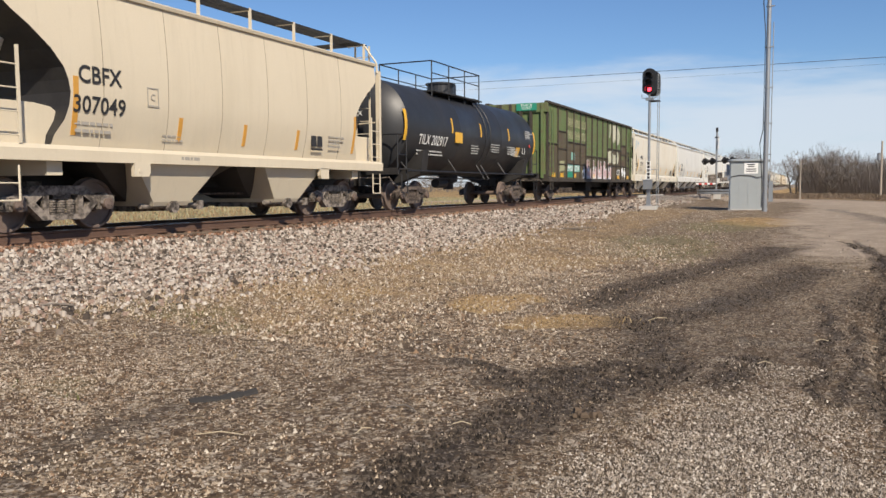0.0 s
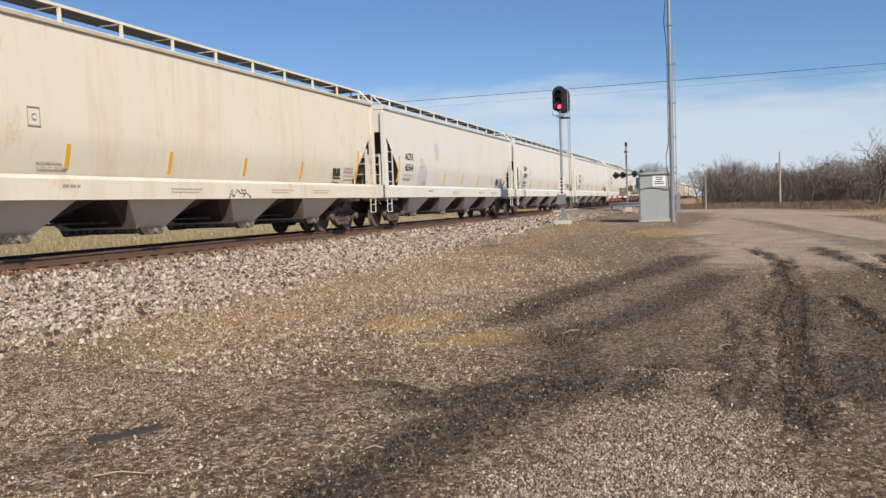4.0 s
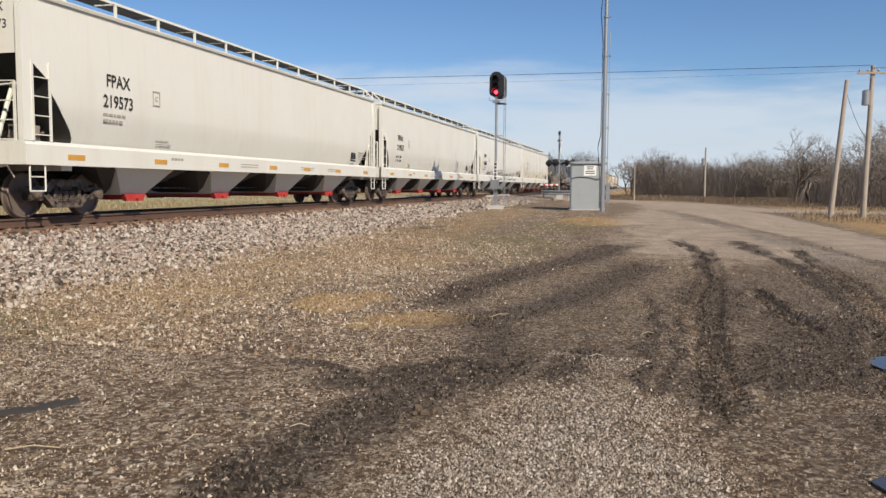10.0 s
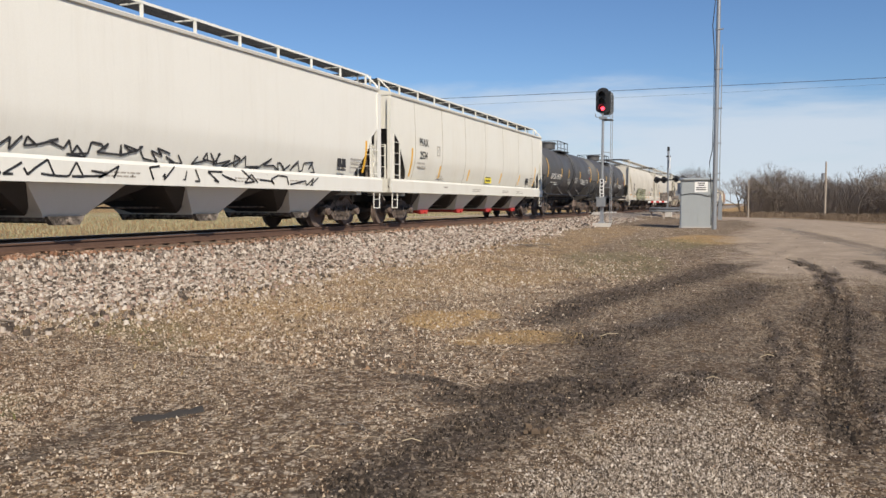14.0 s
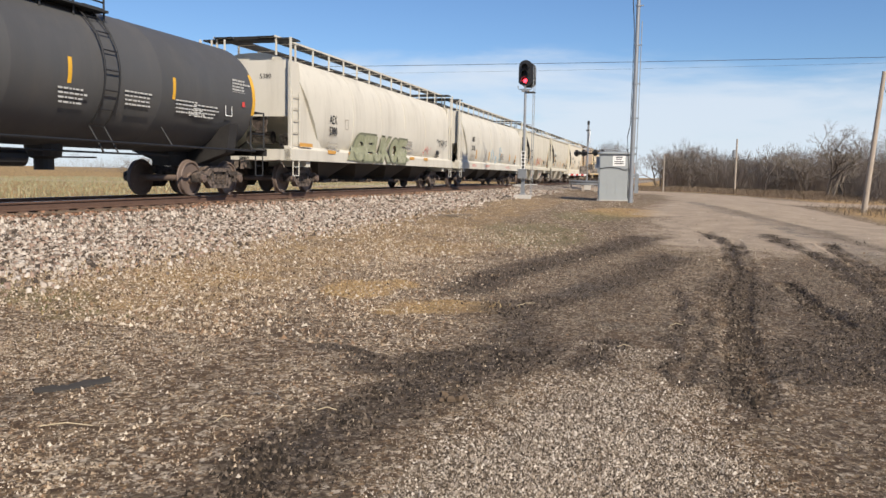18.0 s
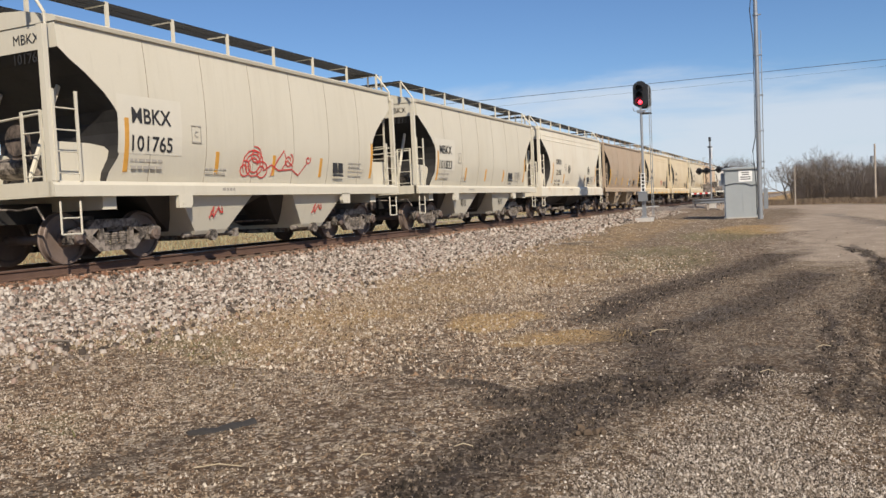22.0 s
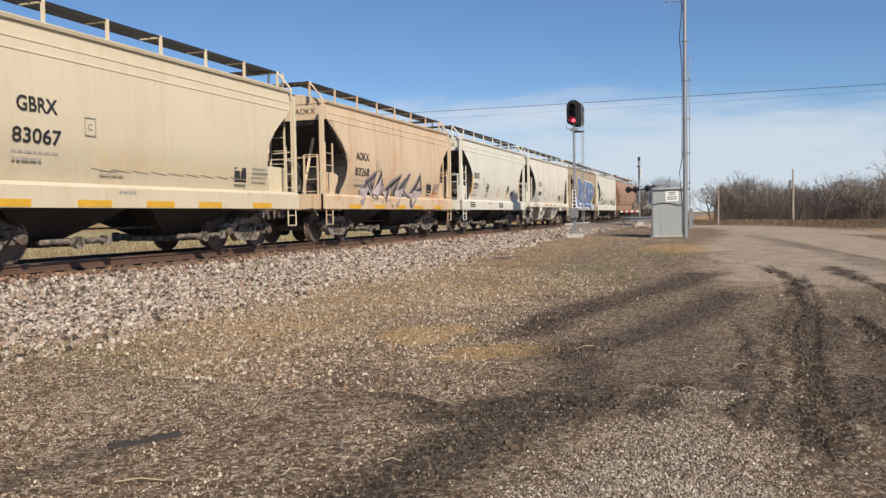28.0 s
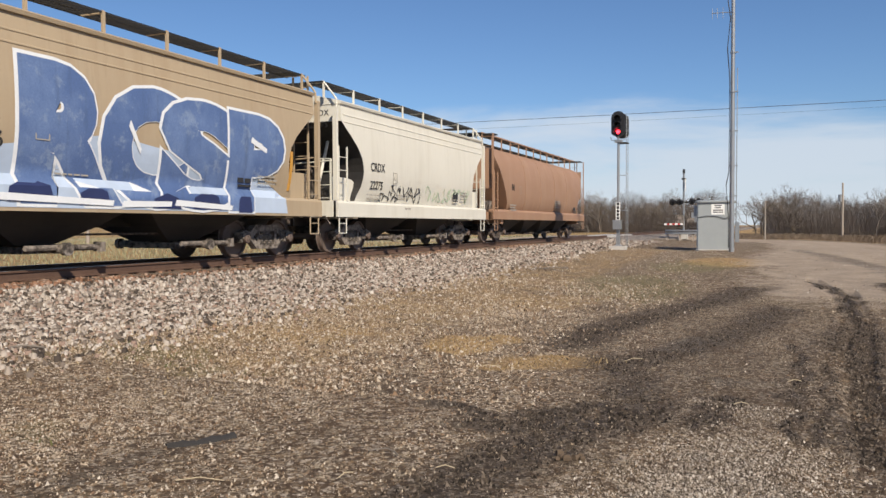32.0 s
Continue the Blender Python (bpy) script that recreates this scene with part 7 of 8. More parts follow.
for k, number in ((15, "101765"), (16, "101833")):
    car, e, eave = small(k, "cement", M_MBKX, "pale beige two-bay hopper car with " + ("red scrawl" if k == 15 else "orange strips"), "MBKX", number, (-3.8, 2.65, 2.15), (-4.4, -1.95, 0.0, 1.95, 4.5), seed=26 + k, size=0.37)
    painted(car, [(-4.6, 1.95), (-3.0, 1.95), (-3.0, 3.0), (-4.6, 3.0)], M_NUMPATCH, eave, 0.09, -0.006, "pale repainted number patch")
    for y in (-1.9, 1.9):
        scrawl(car, y - 0.25, y + 0.25, 0.72, 0.95, M_REDTAG if k == 15 else M_INK, k, 5, 0.03, 4.07, 0.30, "small scrawl on a chute")
    if k == 15:
        for y, z, r, turns in ((-0.75, 1.86, 0.34, 2.6), (-0.45, 1.72, 0.22, 1.4), (-1.05, 1.74, 0.2, 1.3), (-0.7, 2.05, 0.2, 1.3), (0.55, 1.98, 0.17, 1.2), (1.35, 2.02, 0.10, 1.1)):
            curl = [(y + r * (0.35 + 0.65 * i / 30) * 1.15 * math.cos(turns * 6.28 * i / 30), z + r * (0.35 + 0.65 * i / 30) * math.sin(turns * 6.28 * i / 30)) for i in range(31)]
            strokes(car, [curl], 0.03, M_REDTAG, eave, 0.09, 0.004, "curling red line of a sprayed rose")
        strokes(car, [[(-0.4, 1.72), (-0.1, 1.86), (0.2, 1.74), (0.7, 1.78), (1.0, 1.64), (1.3, 1.92)], [(-0.1, 1.6), (0.1, 1.95), (0.35, 2.2), (0.45, 2.0)], [(0.3, 1.75), (0.5, 1.98), (0.75, 1.84)]], 0.035, M_REDTAG, eave, 0.09, 0.004, "red stem of a sprayed rose")
car, e, eave = small(17, "ari", M_CRDX, "rust-stained cream two-bay hopper car", "CRDX", "21155", (-3.1, 2.67, 2.16), (-4.05, -2.08, 2.08, 4.35), seed=43)
ROUND = [(math.cos(a), math.sin(a)) for a in np.linspace(0, 6.283, 25)]


def roundel(car, y, z, eave, r=0.2):
    """A black ring with a cross."""
    b = B().path([(side_x(z + r * q, eave, 0.09) + 0.004, y + r * 0.8 * p, z + r * q) for p, q in ROUND], 0.014, 4)
    for s in (-1, 1):
        b.path([(side_x(z, eave, 0.09) + 0.004, y - 0.1, z - 0.1 * s), (side_x(z, eave, 0.09) + 0.004, y + 0.1, z + 0.1 * s)], 0.01, 4)
    part("round_mark", b, M_INK, car, "black circled cross mark")


for y in (-1.25, 2.7):
    roundel(car, y, 2.35, eave)
car, e, eave = small(18, "cement", M_BROWN, "faded brown two-bay hopper car with yellow strips", "", "", (-3.8, 2.65, 2.15), (-4.55, -2.8, -0.95, 0.9, 2.7, 4.5), M_STRIP, chute_mat=M_CHUTEBROWN)
scrawl(car, -3.8, -2.4, 1.95, 2.25, M_GREYINK, 81, 6, 0.02, eave, 0.09, "faint grey scrawl")
painted(car, [(1.1, 1.62), (1.55, 1.62), (1.55, 2.05), (1.1, 2.05)], M_WHITEINK, eave, 0.09, 0.0, "white notice plate")
part("notice_lines", bars(4, 0.4, 0.06, 0.03, 3), M_INK, car, "", (side_x(1.95, eave, 0.09) + 0.006, 1.14, 1.98))
for y in (-1.9, 1.9):
    scrawl(car, y - 0.3, y + 0.3, 0.7, 0.95, M_INK, 18, 7, 0.035, 4.07, 0.30, "small scrawl on a chute")
GB_SILLS = (-3.69, -1.81, 0.02, 1.7, 3.85)
car, e, eave = small(19, "ari", M_GBRX, "yellow-cream two-bay hopper car with red tag", "GBRX", "83090", (-3.08, 2.76, 2.23), recess=0.76, sills=GB_SILLS, sill_z=1.03, seed=44, panel=2.99)
scrawl(car, 1.2, 1.95, 1.6, 2.1, M_REDTAG, 45, 5, 0.035, eave, 0.09, "red sprayed tag")
small(20, "ari", M_GBRX, "yellow-cream two-bay hopper car", "GBRX", "83055", (-3.08, 2.76, 2.23), recess=0.76, sills=GB_SILLS, sill_z=1.03, seed=45, panel=2.99)
car, e, eave = small(21, "ari", M_GBRX2, "pale cream two-bay hopper car with worn paint", "GBRX", "83067", (-3.08, 2.76, 2.23), recess=0.76, sills=GB_SILLS, sill_z=1.03, seed=46, panel=2.99)
for i in range(9):
    y = -1.8 + 0.55 * i
    painted(car, [(y, 1.75), (y + 0.2, 2.2 - 0.03 * i), (y + 0.42, 2.05), (y + 0.5, 1.7)], M_GBRX, eave, 0.09, 0.001 + 0.0004 * i, "worn yellowish paint patch")
car, e, eave = small(22, "ari", M_AOKX, "orange rust-streaked hopper car with grey graffiti", "AOKX", "83268", (-3.11, 2.69, 2.2), recess=0.76, sills=GB_SILLS, sill_z=1.03, seed=47, panel=2.99)
SPRAY = [[(-3.27, 1.16), (-3.02, 1.52), (-2.59, 1.90), (-2.03, 2.18), (-2.18, 1.71), (-2.81, 1.93)], [(-2.62, 1.84), (-2.29, 1.42), (-1.98, 1.38)], [(-2.07, 1.49), (-1.60, 2.23), (-1.45, 1.81), (-1.90, 1.47), (-1.31, 1.31), (-0.84, 1.84)], [(-1.36, 1.49), (-0.66, 1.85), (0.09, 2.17), (-0.37, 1.61), (-0.76, 1.07)], [(-0.37, 1.09), (-0.14, 1.52), (0.39, 1.91), (0.89, 2.31), (0.42, 1.69), (0.94, 1.29), (0.96, 1.04)], [(1.09, 1.49), (1.55, 1.79), (1.99, 2.27), (2.22, 1.79), (1.50, 1.56), (1.03, 1.07)], [(1.50, 1.54), (1.79, 1.04)]]
strokes(car, SPRAY, 0.36, M_PALEGREY, eave, 0.09, 0.004, "pale edge of an angular sprayed letter")
strokes(car, SPRAY, 0.17, M_TAGGREY, eave, 0.09, 0.008, "dark angular sprayed letter")
strokes(car, SPRAY[1::2], 0.10, M_INK, eave, 0.09, 0.012, "black core of an angular sprayed letter")
strokes(car, [[(-5.35 + 0.17 * k + dy, 3.52 - 0.17 * k + dz) for dy, dz in ((0.0, 0.0), (0.20, 0.16), (0.10, -0.10), (0.30, 0.06))] for k in range(7)], 0.05, M_TAGRUST, eave, 0.09, 0.006, "dark sprayed zigzag")
scrawl(car, 3.5, 3.8, 1.5, 1.95, M_REDTAG, 9, 3, 0.03, eave, 0.09, "small red sprayed tag")
car, e, eave = small(23, "ari", M_CRDX2, "cream-white two-bay hopper car", "CRDX", "22211", (-3.7, 2.59, 2.12), (-4.3, -1.96, 0.16, 1.8, 4.21), seed=48, recess=0.68)
for y in (-1.86, 1.9):
    roundel(car, y, 2.06, eave)
for k, y in enumerate((-4.7, 0.1)):
    part("sill_notice", bars(3, 0.8, 0.06, 0.03, 60 + k), M_INK, car, "black stencilled sill notice", (1.626, y, 1.32))
car, e, eave = small(24, "cement", M_WHITERUST, "white hopper car with rust streaks below the roof", "", "34050", (-3.3, 2.6, 2.03), (), sills=(-1.73, -0.25, 1.13, 2.79), sill_z=1.32, seed=49)
painted(car, [(-3.75, 2.45), (-2.9, 2.42), (-2.9, 2.72), (-3.75, 2.75)], M_GREYINK, eave, 0.09, 0.002, "grey overpainted mark")
for y in (-1.9, 1.9):
    scrawl(car, y - 0.3, y + 0.3, 0.68, 0.95, M_INK, 24, 7, 0.03, 4.07, 0.30, "small scrawl on a chute")
car, e, eave = small(25, "ari", M_FLOX, "tan hopper car with large blue graffiti piece", "FLOX", "983206", (-3.85, 2.54, 2.12), (-4.43, 4.6), seed=50)
painted(car, [(-4.3, 1.06), (4.4, 1.06), (4.3, 1.5), (3.2, 1.7), (2.4, 2.3), (0.6, 2.2), (-1.2, 2.4), (-3.6, 2.0), (-4.2, 1.4)], M_TAGPALE, eave, 0.09, 0.002, "pale blue sprayed background")
for i, (ch, ya, yb, za, zb) in enumerate((("R", -3.1, -0.95, 1.12, 3.5), ("C", -1.45, 0.85, 1.1, 3.4), ("S", 0.05, 2.45, 1.08, 3.35), ("P", 2.15, 4.25, 1.08, 3.3))):
    up = 0.004 * i
    sprayed(car, ch, ya - 0.07, yb + 0.07, za - 0.05, zb + 0.06, M_TAGWHITE, eave, 0.09, 0.08, 0.004 + up, "white outline of a huge sprayed letter")
    sprayed(car, ch, ya, yb, za, zb, M_TAGBLUE, eave, 0.09, 0.07, 0.007 + up, "huge blue sprayed letter")
for y, z, w, h in ((-2.9, 1.35, 0.9, 0.4), (-1.6, 1.3, 0.7, 0.35), (0.2, 1.25, 0.8, 0.3), (1.4, 1.3, 0.9, 0.4), (2.7, 1.3, 0.5, 0.5)):
    painted(car, [(y - w / 2, z - h / 2), (y + w / 2, z - h / 2), (y + w * 0.4, z + h * 0.2), (y, z + h * 0.5), (y - w * 0.45, z + h * 0.1)], M_TAGNAVY, eave, 0.09, 0.021, "navy shading of the sprayed letters")
for ya, yb, za, zb in ((-0.8, -0.5, 2.6, 2.1), (2.9, 3.5, 2.65, 2.45), (-3.9, -1.2, 1.18, 1.12), (-1.0, 0.3, 1.1, 1.14), (0.4, 2.2, 1.16, 1.1)):
    painted(car, [(ya, za), (yb, zb), (yb + 0.03, zb + 0.1), (ya + 0.05, za + 0.12)], M_TAGWHITE, eave, 0.09, 0.026, "white highlight of the sprayed letters")
scrawl(car, -5.3, -4.3, 2.5, 3.6, M_TAGWHITE, 71, 5, 0.06, eave, 0.09, "white sprayed scribble")
car, e, eave = small(26, "ari", M_CRDX2, "cream two-bay hopper car with black scrawls", "CRDX", "22275", (-3.65, 2.5, 1.97), (), seed=51)
scrawl(car, -3.4, -0.2, 1.5, 2.0, M_INK, 91, 14, 0.035, eave, 0.09, "black sprayed scrawl")
scrawl(car, -0.1, 4.2, 1.6, 2.1, M_PALEGREEN, 92, 14, 0.045, eave, 0.09, "pale green sprayed scrawl")
aex(27, M_LASTBROWN, "rust-brown centre-flow hopper car, last of the train", "BN", "", (-6.0, 2.5, 2.1), (), 1.3, 33, False)


# ---- signal, cabinet and poles ----
def rope(pts, r, n=5):
    """One connected round cord through the points."""
    b = B()
    vs, fs = [], []
    for i, p in enumerate(pts):
        d = (pts[min(i + 1, len(pts) - 1)] - pts[max(i - 1, 0)]).normalized()
        u = d.cross(Vector((0, 0, 1)))
        u = (u if u.length > 0.01 else Vector((1, 0, 0))).normalized()
        w = d.cross(u)
        vs += [tuple(p + (u * math.cos(6.2832 * k / n) + w * math.sin(6.2832 * k / n)) * r) for k in range(n)]
        if i:
            fs += [((i - 1) * n + k, (i - 1) * n + (k + 1) % n, i * n + (k + 1) % n, i * n + k) for k in range(n)]
    return b.add(vs, fs)


SIG = Vector((-7.17, 39.0, gz(-7.17, 39.0)))
signal = tagged(new("railway_signal"), "tall railway signal mast with black hood showing red", "railway signal")
signal.location = SIG
part("base", B().box((0, 0, 0.05), (0.75, 0.75, 0.24)), M_CONC, signal, "pale concrete base")
part("base_bracket", B().loft([(0.17, 0.15, -0.15, 0.15), (0.21, 0.15, -0.15, 0.15), (0.24, 0.09, -0.09, 0.09), (0.95, 0.075, -0.075, 0.075)]), M_GALV, signal)
part("mast", B().tube((0, 0, 0.2), (0, 0, 5.3), 0.062, 12), M_GALV, signal, "galvanised mast", smooth=40)
part("junction_box", B().box((-0.02, -0.12, 1.18), (0.40, 0.26, 0.42)).box((-0.02, -0.12, 1.41), (0.46, 0.3, 0.04)), M_GALV, signal, "grey junction box")
plate = part("number_board", B().box((0, -0.09, 1.86), (0.20, 0.012, 0.87)), M_WHITE, signal, "white number board with dark bars")
for z in (2.20, 2.03, 1.86, 1.69, 1.52):
    part("number_bar", stored("number_bar", lambda: B().box((0, -0.098, 0), (0.12, 0.006, 0.13))), M_INK, plate, "black bar", (0, 0, z))
b = B()
for y in (0.35, 0.72):
    b.tube((0.30 + y * 0.05, y, 0.1), (0.30 + y * 0.05, y, 6.5), 0.017, 6)
for k in range(21):
    b.tube((0.32, 0.35, 0.4 + k * 0.3), (0.335, 0.72, 0.4 + k * 0.3), 0.010, 6)
for z in (1.9, 3.6, 5.2):
    b.path([(0, 0, z), (0.32, 0.36, z)], 0.018)
part("ladder", b, M_GALV, signal, "galvanised ladder behind the mast")
part("head_bracket", B().box((0, 0, 5.24), (0.34, 0.3, 0.12)).tube((0, 0, 5.12), (0, -0.1, 5.47), 0.05, 8).path([(-0.36, -0.1, 5.45), (-0.33, -0.05, 5.28), (0.3, -0.05, 5.28), (0.36, -0.1, 5.45)], 0.018), M_GALV, signal)
part("platform", B().box((0.15, 0.4, 5.17), (0.5, 0.45, 0.04)), M_GRATE, signal)
out = [(0.33 * math.cos(a), 6.34 + 0.33 * math.sin(a)) for a in np.linspace(0, math.pi, 13)] + [(-0.33 * math.cos(a), 5.64 - 0.18 * math.sin(a)) for a in np.linspace(0, math.pi, 9)]
head = part("signal_head", B().prism(out, 1, -0.14, -0.09).prism([(x * 0.55, 5.98 + (z - 5.98) * 0.86) for x, z in out], 1, -0.1, 0.34), M_SIGBLACK, signal, "black backboard and housing")
rear = part("signal_head", B().prism(out, 1, -0.14, -0.09).prism([(x * 0.55, 5.98 + (z - 5.98) * 0.86) for x, z in out], 1, -0.1, 0.34), M_SIGBLACK, signal, "black rear-facing signal head", pose(0.04, 0.62, -0.03, 0, 0, 180))
part("rear_bracket", B().path([(0, 0, 5.25), (0.03, 0.35, 5.25), (0.04, 0.6, 5.35)], 0.03), M_GALV, signal)
for z, lit in ((6.30, 0), (5.99, 0), (5.68, 1)):
    hood = B()
    n = 16
    arc = [(-0.17 * math.cos(a), 0.17 * math.sin(a)) for a in np.linspace(-0.5, math.pi + 0.5, n)]
    vs = [(x, -0.14, z + h) for x, h in arc] + [(x, -0.46, z + h) for x, h in arc] + [(x * 0.94, -0.14, z + h * 0.94) for x, h in arc] + [(x * 0.94, -0.46, z + h * 0.94) for x, h in arc]
    fs = [f for i in range(n - 1) for f in ((i, i + 1, n + i + 1, n + i), (2 * n + i + 1, 2 * n + i, 3 * n + i, 3 * n + i + 1), (n + i, n + i + 1, 3 * n + i + 1, 3 * n + i))]
    part("hood", hood.add(vs, fs), M_SIGBLACK, head, "black lamp hood")
    part("lens", B().lathe([(-0.18, 0.02), (-0.175, 0.055), (-0.16, 0.085), (-0.14, 0.095)], (0, 0, z), 1, 20), M_LAMP if lit else M_SIGBLACK, head, "glowing red lens" if lit else "dark lens", smooth=40)

CAB = Vector((-2.90, 42.1, gz(-2.9, 42.1)))
cabinet = tagged(new("signal_cabinet"), "grey metal railway signal bungalow with white notice", "cabinet")
cabinet.matrix_basis = pose(*CAB, 0, 0, 3)
part("body", B().span((-0.86, -0.9, 0.02), (0.86, 0.9, 2.36)), M_CAB, cabinet)
part("roof", B().loft([(2.36, 0.95, -1.0, 1.0), (2.42, 0.95, -1.0, 1.0), (2.47, 0.80, -0.85, 0.85)]), M_CAB, cabinet)
part("plinth", B().span((-0.90, -0.94, -0.25), (0.90, 0.94, 0.06)), M_CONC, cabinet)
for x in (-0.83, 0.83):
    part("corner_trim", stored("corner_trim", lambda: B().span((-0.035, -0.012, 0.06), (0.035, 0.0, 2.34))), M_CAB, cabinet, at=(x, -0.901, 0))
for x in (-0.42, 0.0, 0.42):
    part("panel_seam", stored("panel_seam", lambda: B().span((-0.012, -0.01, 0.08), (0.012, 0.0, 2.32))), M_CAB, cabinet, at=(x, -0.9, 0))
note = part("notice", B().box((0.12, -0.908, 2.02), (0.62, 0.012, 0.52)), M_WHITE, cabinet, "white notice board with black print")
b = B()
for z, w in ((2.20, 0.34), (2.10, 0.30), (1.98, 0.46), (1.88, 0.46)):
    b.box((0.12, -0.916, z), (w, 0.004, 0.045))
part("notice_print", b, M_INK, note, "unreadable black lines")
part("conduit", B().path([(-0.80, -0.93, 1.62), (-0.35, -0.93, 1.70), (0.15, -0.93, 1.66), (0.42, -0.94, 1.56), (0.66, -0.97, 1.66), (0.95, -1.2, 1.75)], 0.016, 6), M_WIRE, cabinet, "dark cable across the front")
part("side_box", B().box((-0.94, -0.55, 1.95), (0.14, 0.4, 0.55)), M_GALV, cabinet)
part("side_box", B().box((1.02, 0.1, 0.9), (0.2, 0.45, 1.0)), M_GALV, cabinet, "grey meter box")
part("antenna_stub", B().tube((0.5, -0.3, 2.44), (0.5, -0.3, 2.62), 0.015, 6).box((0.5, -0.3, 2.63), (0.14, 0.03, 0.03)), M_INK, cabinet)

POLE = Vector((-2.0, 39.3, gz(-2.0, 39.3)))
pole = tagged(new("antenna_pole"), "tall galvanised radio mast with small aerials", "mast")
pole.location = POLE
part("pole", B().tube((0, 0, -0.1), (0.0, 0, 12.55), 0.115, 14, 0.085), M_GALV, pole, smooth=40)
part("second_pipe", B().tube((0.19, 0.05, 0.5), (0.20, 0.05, 8.5), 0.022, 6), M_GALV, pole)
part("cable", rope([Vector(p) for p in [(-0.14, -0.02, 0.2), (-0.15, -0.02, 1.6), (-0.20, -0.04, 2.4), (-0.26, -0.05, 3.1), (-0.14, -0.02, 3.7), (-0.13, -0.02, 8.0), (-0.24, -0.02, 9.4), (-0.12, 0, 10.8), (-0.28, 0, 11.9)]], 0.022, 6), M_WIRE, pole, "black aerial cable")
for z in (1.3, 2.6, 4.0, 5.6, 7.4, 9.2):
    part("pole_clamp", stored("pole_clamp", lambda: B().tube((0, 0, -0.03), (0, 0, 0.03), 0.13, 12).box((0.17, 0, 0), (0.14, 0.05, 0.05))), M_GALV, pole, at=(0, 0, z))
for z in (11.95, 11.05):
    b = B().tube((0.05, 0, 0), (-0.95, 0, 0.03), 0.018, 6)
    for x in (-0.45, -0.7, -0.92):
        b.tube((x, 0, -0.24), (x, 0, 0.26), 0.012, 6)
    part("aerial", b, M_GALV, pole, "small yagi aerial", (0, 0, z))


def utility_pole(x, y, h, lean, label, arm=True, can=True, r=0.15):
    p = tagged(new("utility_pole"), label, "utility pole")
    p.matrix_basis = pose(x, y, gz(x, y) - 0.05, 0, lean, 0)
    part("pole", B().tube((0, 0, 0), (0, 0, h), r, 10, r * 0.7), M_WOODPOLE, p, smooth=40)
    if arm:
        part("crossarm", B().box((0, -0.12, h - 0.4), (1.5, 0.1, 0.12)), M_WOODPOLE, p)
        for dx in (-0.65, -0.25, 0.25, 0.65):
            part("insulator", stored("insulator", lambda: B().lathe([(0, 0.02), (0.05, 0.05), (0.1, 0.05), (0.16, 0.02)], (0, 0, 0), 2, 8)), M_GALV, p, at=(dx, -0.12, h - 0.34))
    if can:
        part("transformer", B().lathe([(0, 0.12), (0.02, 0.2), (0.75, 0.2), (0.82, 0.1)], (-0.28, -0.15, h - 2.1), 2, 14), M_GALV, p, "grey pole transformer", smooth=40)
    return p


utility_pole(11.3, 47.0, 8.05, 1.0, "weathered wooden utility pole with transformer and crossarm")
utility_pole(9.2, 44.6, 7.05, 4.0, "leaning wooden stub pole", False, False, 0.14)
utility_pole(-52.0, 49.0, 8.95, 0.0, "weathered wooden utility pole behind the railway", True, False)
utility_pole(6.74, 100.0, 6.3, 0.0, "distant wooden utility pole with a light", False, True, 0.13)
utility_pole(-0.9, 66.5, 3.0, 0.0, "thin grey marker post", False, False, 0.06)


def cable(name, a, b, sag, r, label, n=26):
    a, b = Vector(a), Vector(b)
    pts = [a.lerp(b, i / n) - Vector((0, 0, 4 * sag * (i / n) * (1 - i / n))) for i in range(n + 1)]
    return tagged(part(name, rope(pts, r), M_WIRE), label, "cable")


cable("overhead_wire", (11.3, 46.9, 8.0), (-52, 48.9, 8.65), 0.12, 0.014, "dark overhead power line across the sky")
cable("overhead_wire", (11.3, 46.9, 7.85), (75, 44, 8.7), 0.5, 0.014, "dark overhead power line along the road")
cable("overhead_wire", (11.3, 47.0, 7.72), (-52, 49.0, 8.2), 0.2, 0.005, "thin lower overhead wire across the sky")
cable("guy_wire", (9.6, 44.6, 6.7), (11.3, 47.0, 4.2), 0.35, 0.012, "thin guy wire between two poles")

# ---- the level crossing ----
CX, CY = -6.35, 60.6
xing = tagged(new("crossing_gate"), "level crossing gate mast with lights, crossbuck and lowered arm", "crossing gate")
xing.location = (CX, CY, gz(CX, CY))
part("base", B().box((0, 0, 0.1), (0.6, 0.6, 0.4)), M_CONC, xing)
part("mast", B().tube((0, 0, 0.2), (0, 0, 4.75), 0.075, 10), M_GALV, xing, smooth=40)
part("mast_cap", B().tube((0, 0, 4.7), (0, 0, 5.0), 0.09, 10).box((0, 0, 4.3), (0.3, 0.2, 0.1)), M_SIGBLACK, xing)
part("light_arm", B().tube((-0.95, 0, 2.6), (1.25, 0, 2.6), 0.05, 8).tube((0, -0.5, 2.6), (0, 0.5, 2.6), 0.04, 8), M_SIGBLACK, xing)
for x in (-0.8, -0.3, 0.55, 1.05):
    lamp = part("flasher", stored("flasher", lambda: B().lathe([(-0.05, 0.24), (-0.03, 0.25), (0.0, 0.25), (0.02, 0.1), (0.2, 0.1)], (0, 0, 0), 1, 18).lathe([(-0.3, 0.13), (-0.3, 0.145), (-0.05, 0.15), (-0.05, 0.13)], (0, 0, 0), 1, 14)), M_SIGBLACK, xing, "black crossing flasher", pose(x, -0.08, 2.6 + 0.05 * (x > 0), 0, 0, 55))
    part("lens", stored("flasher_lens", lambda: B().lathe([(-0.1, 0.02), (-0.09, 0.09), (-0.05, 0.12)], (0, 0, 0), 1, 12)), M_REDLENS, lamp)
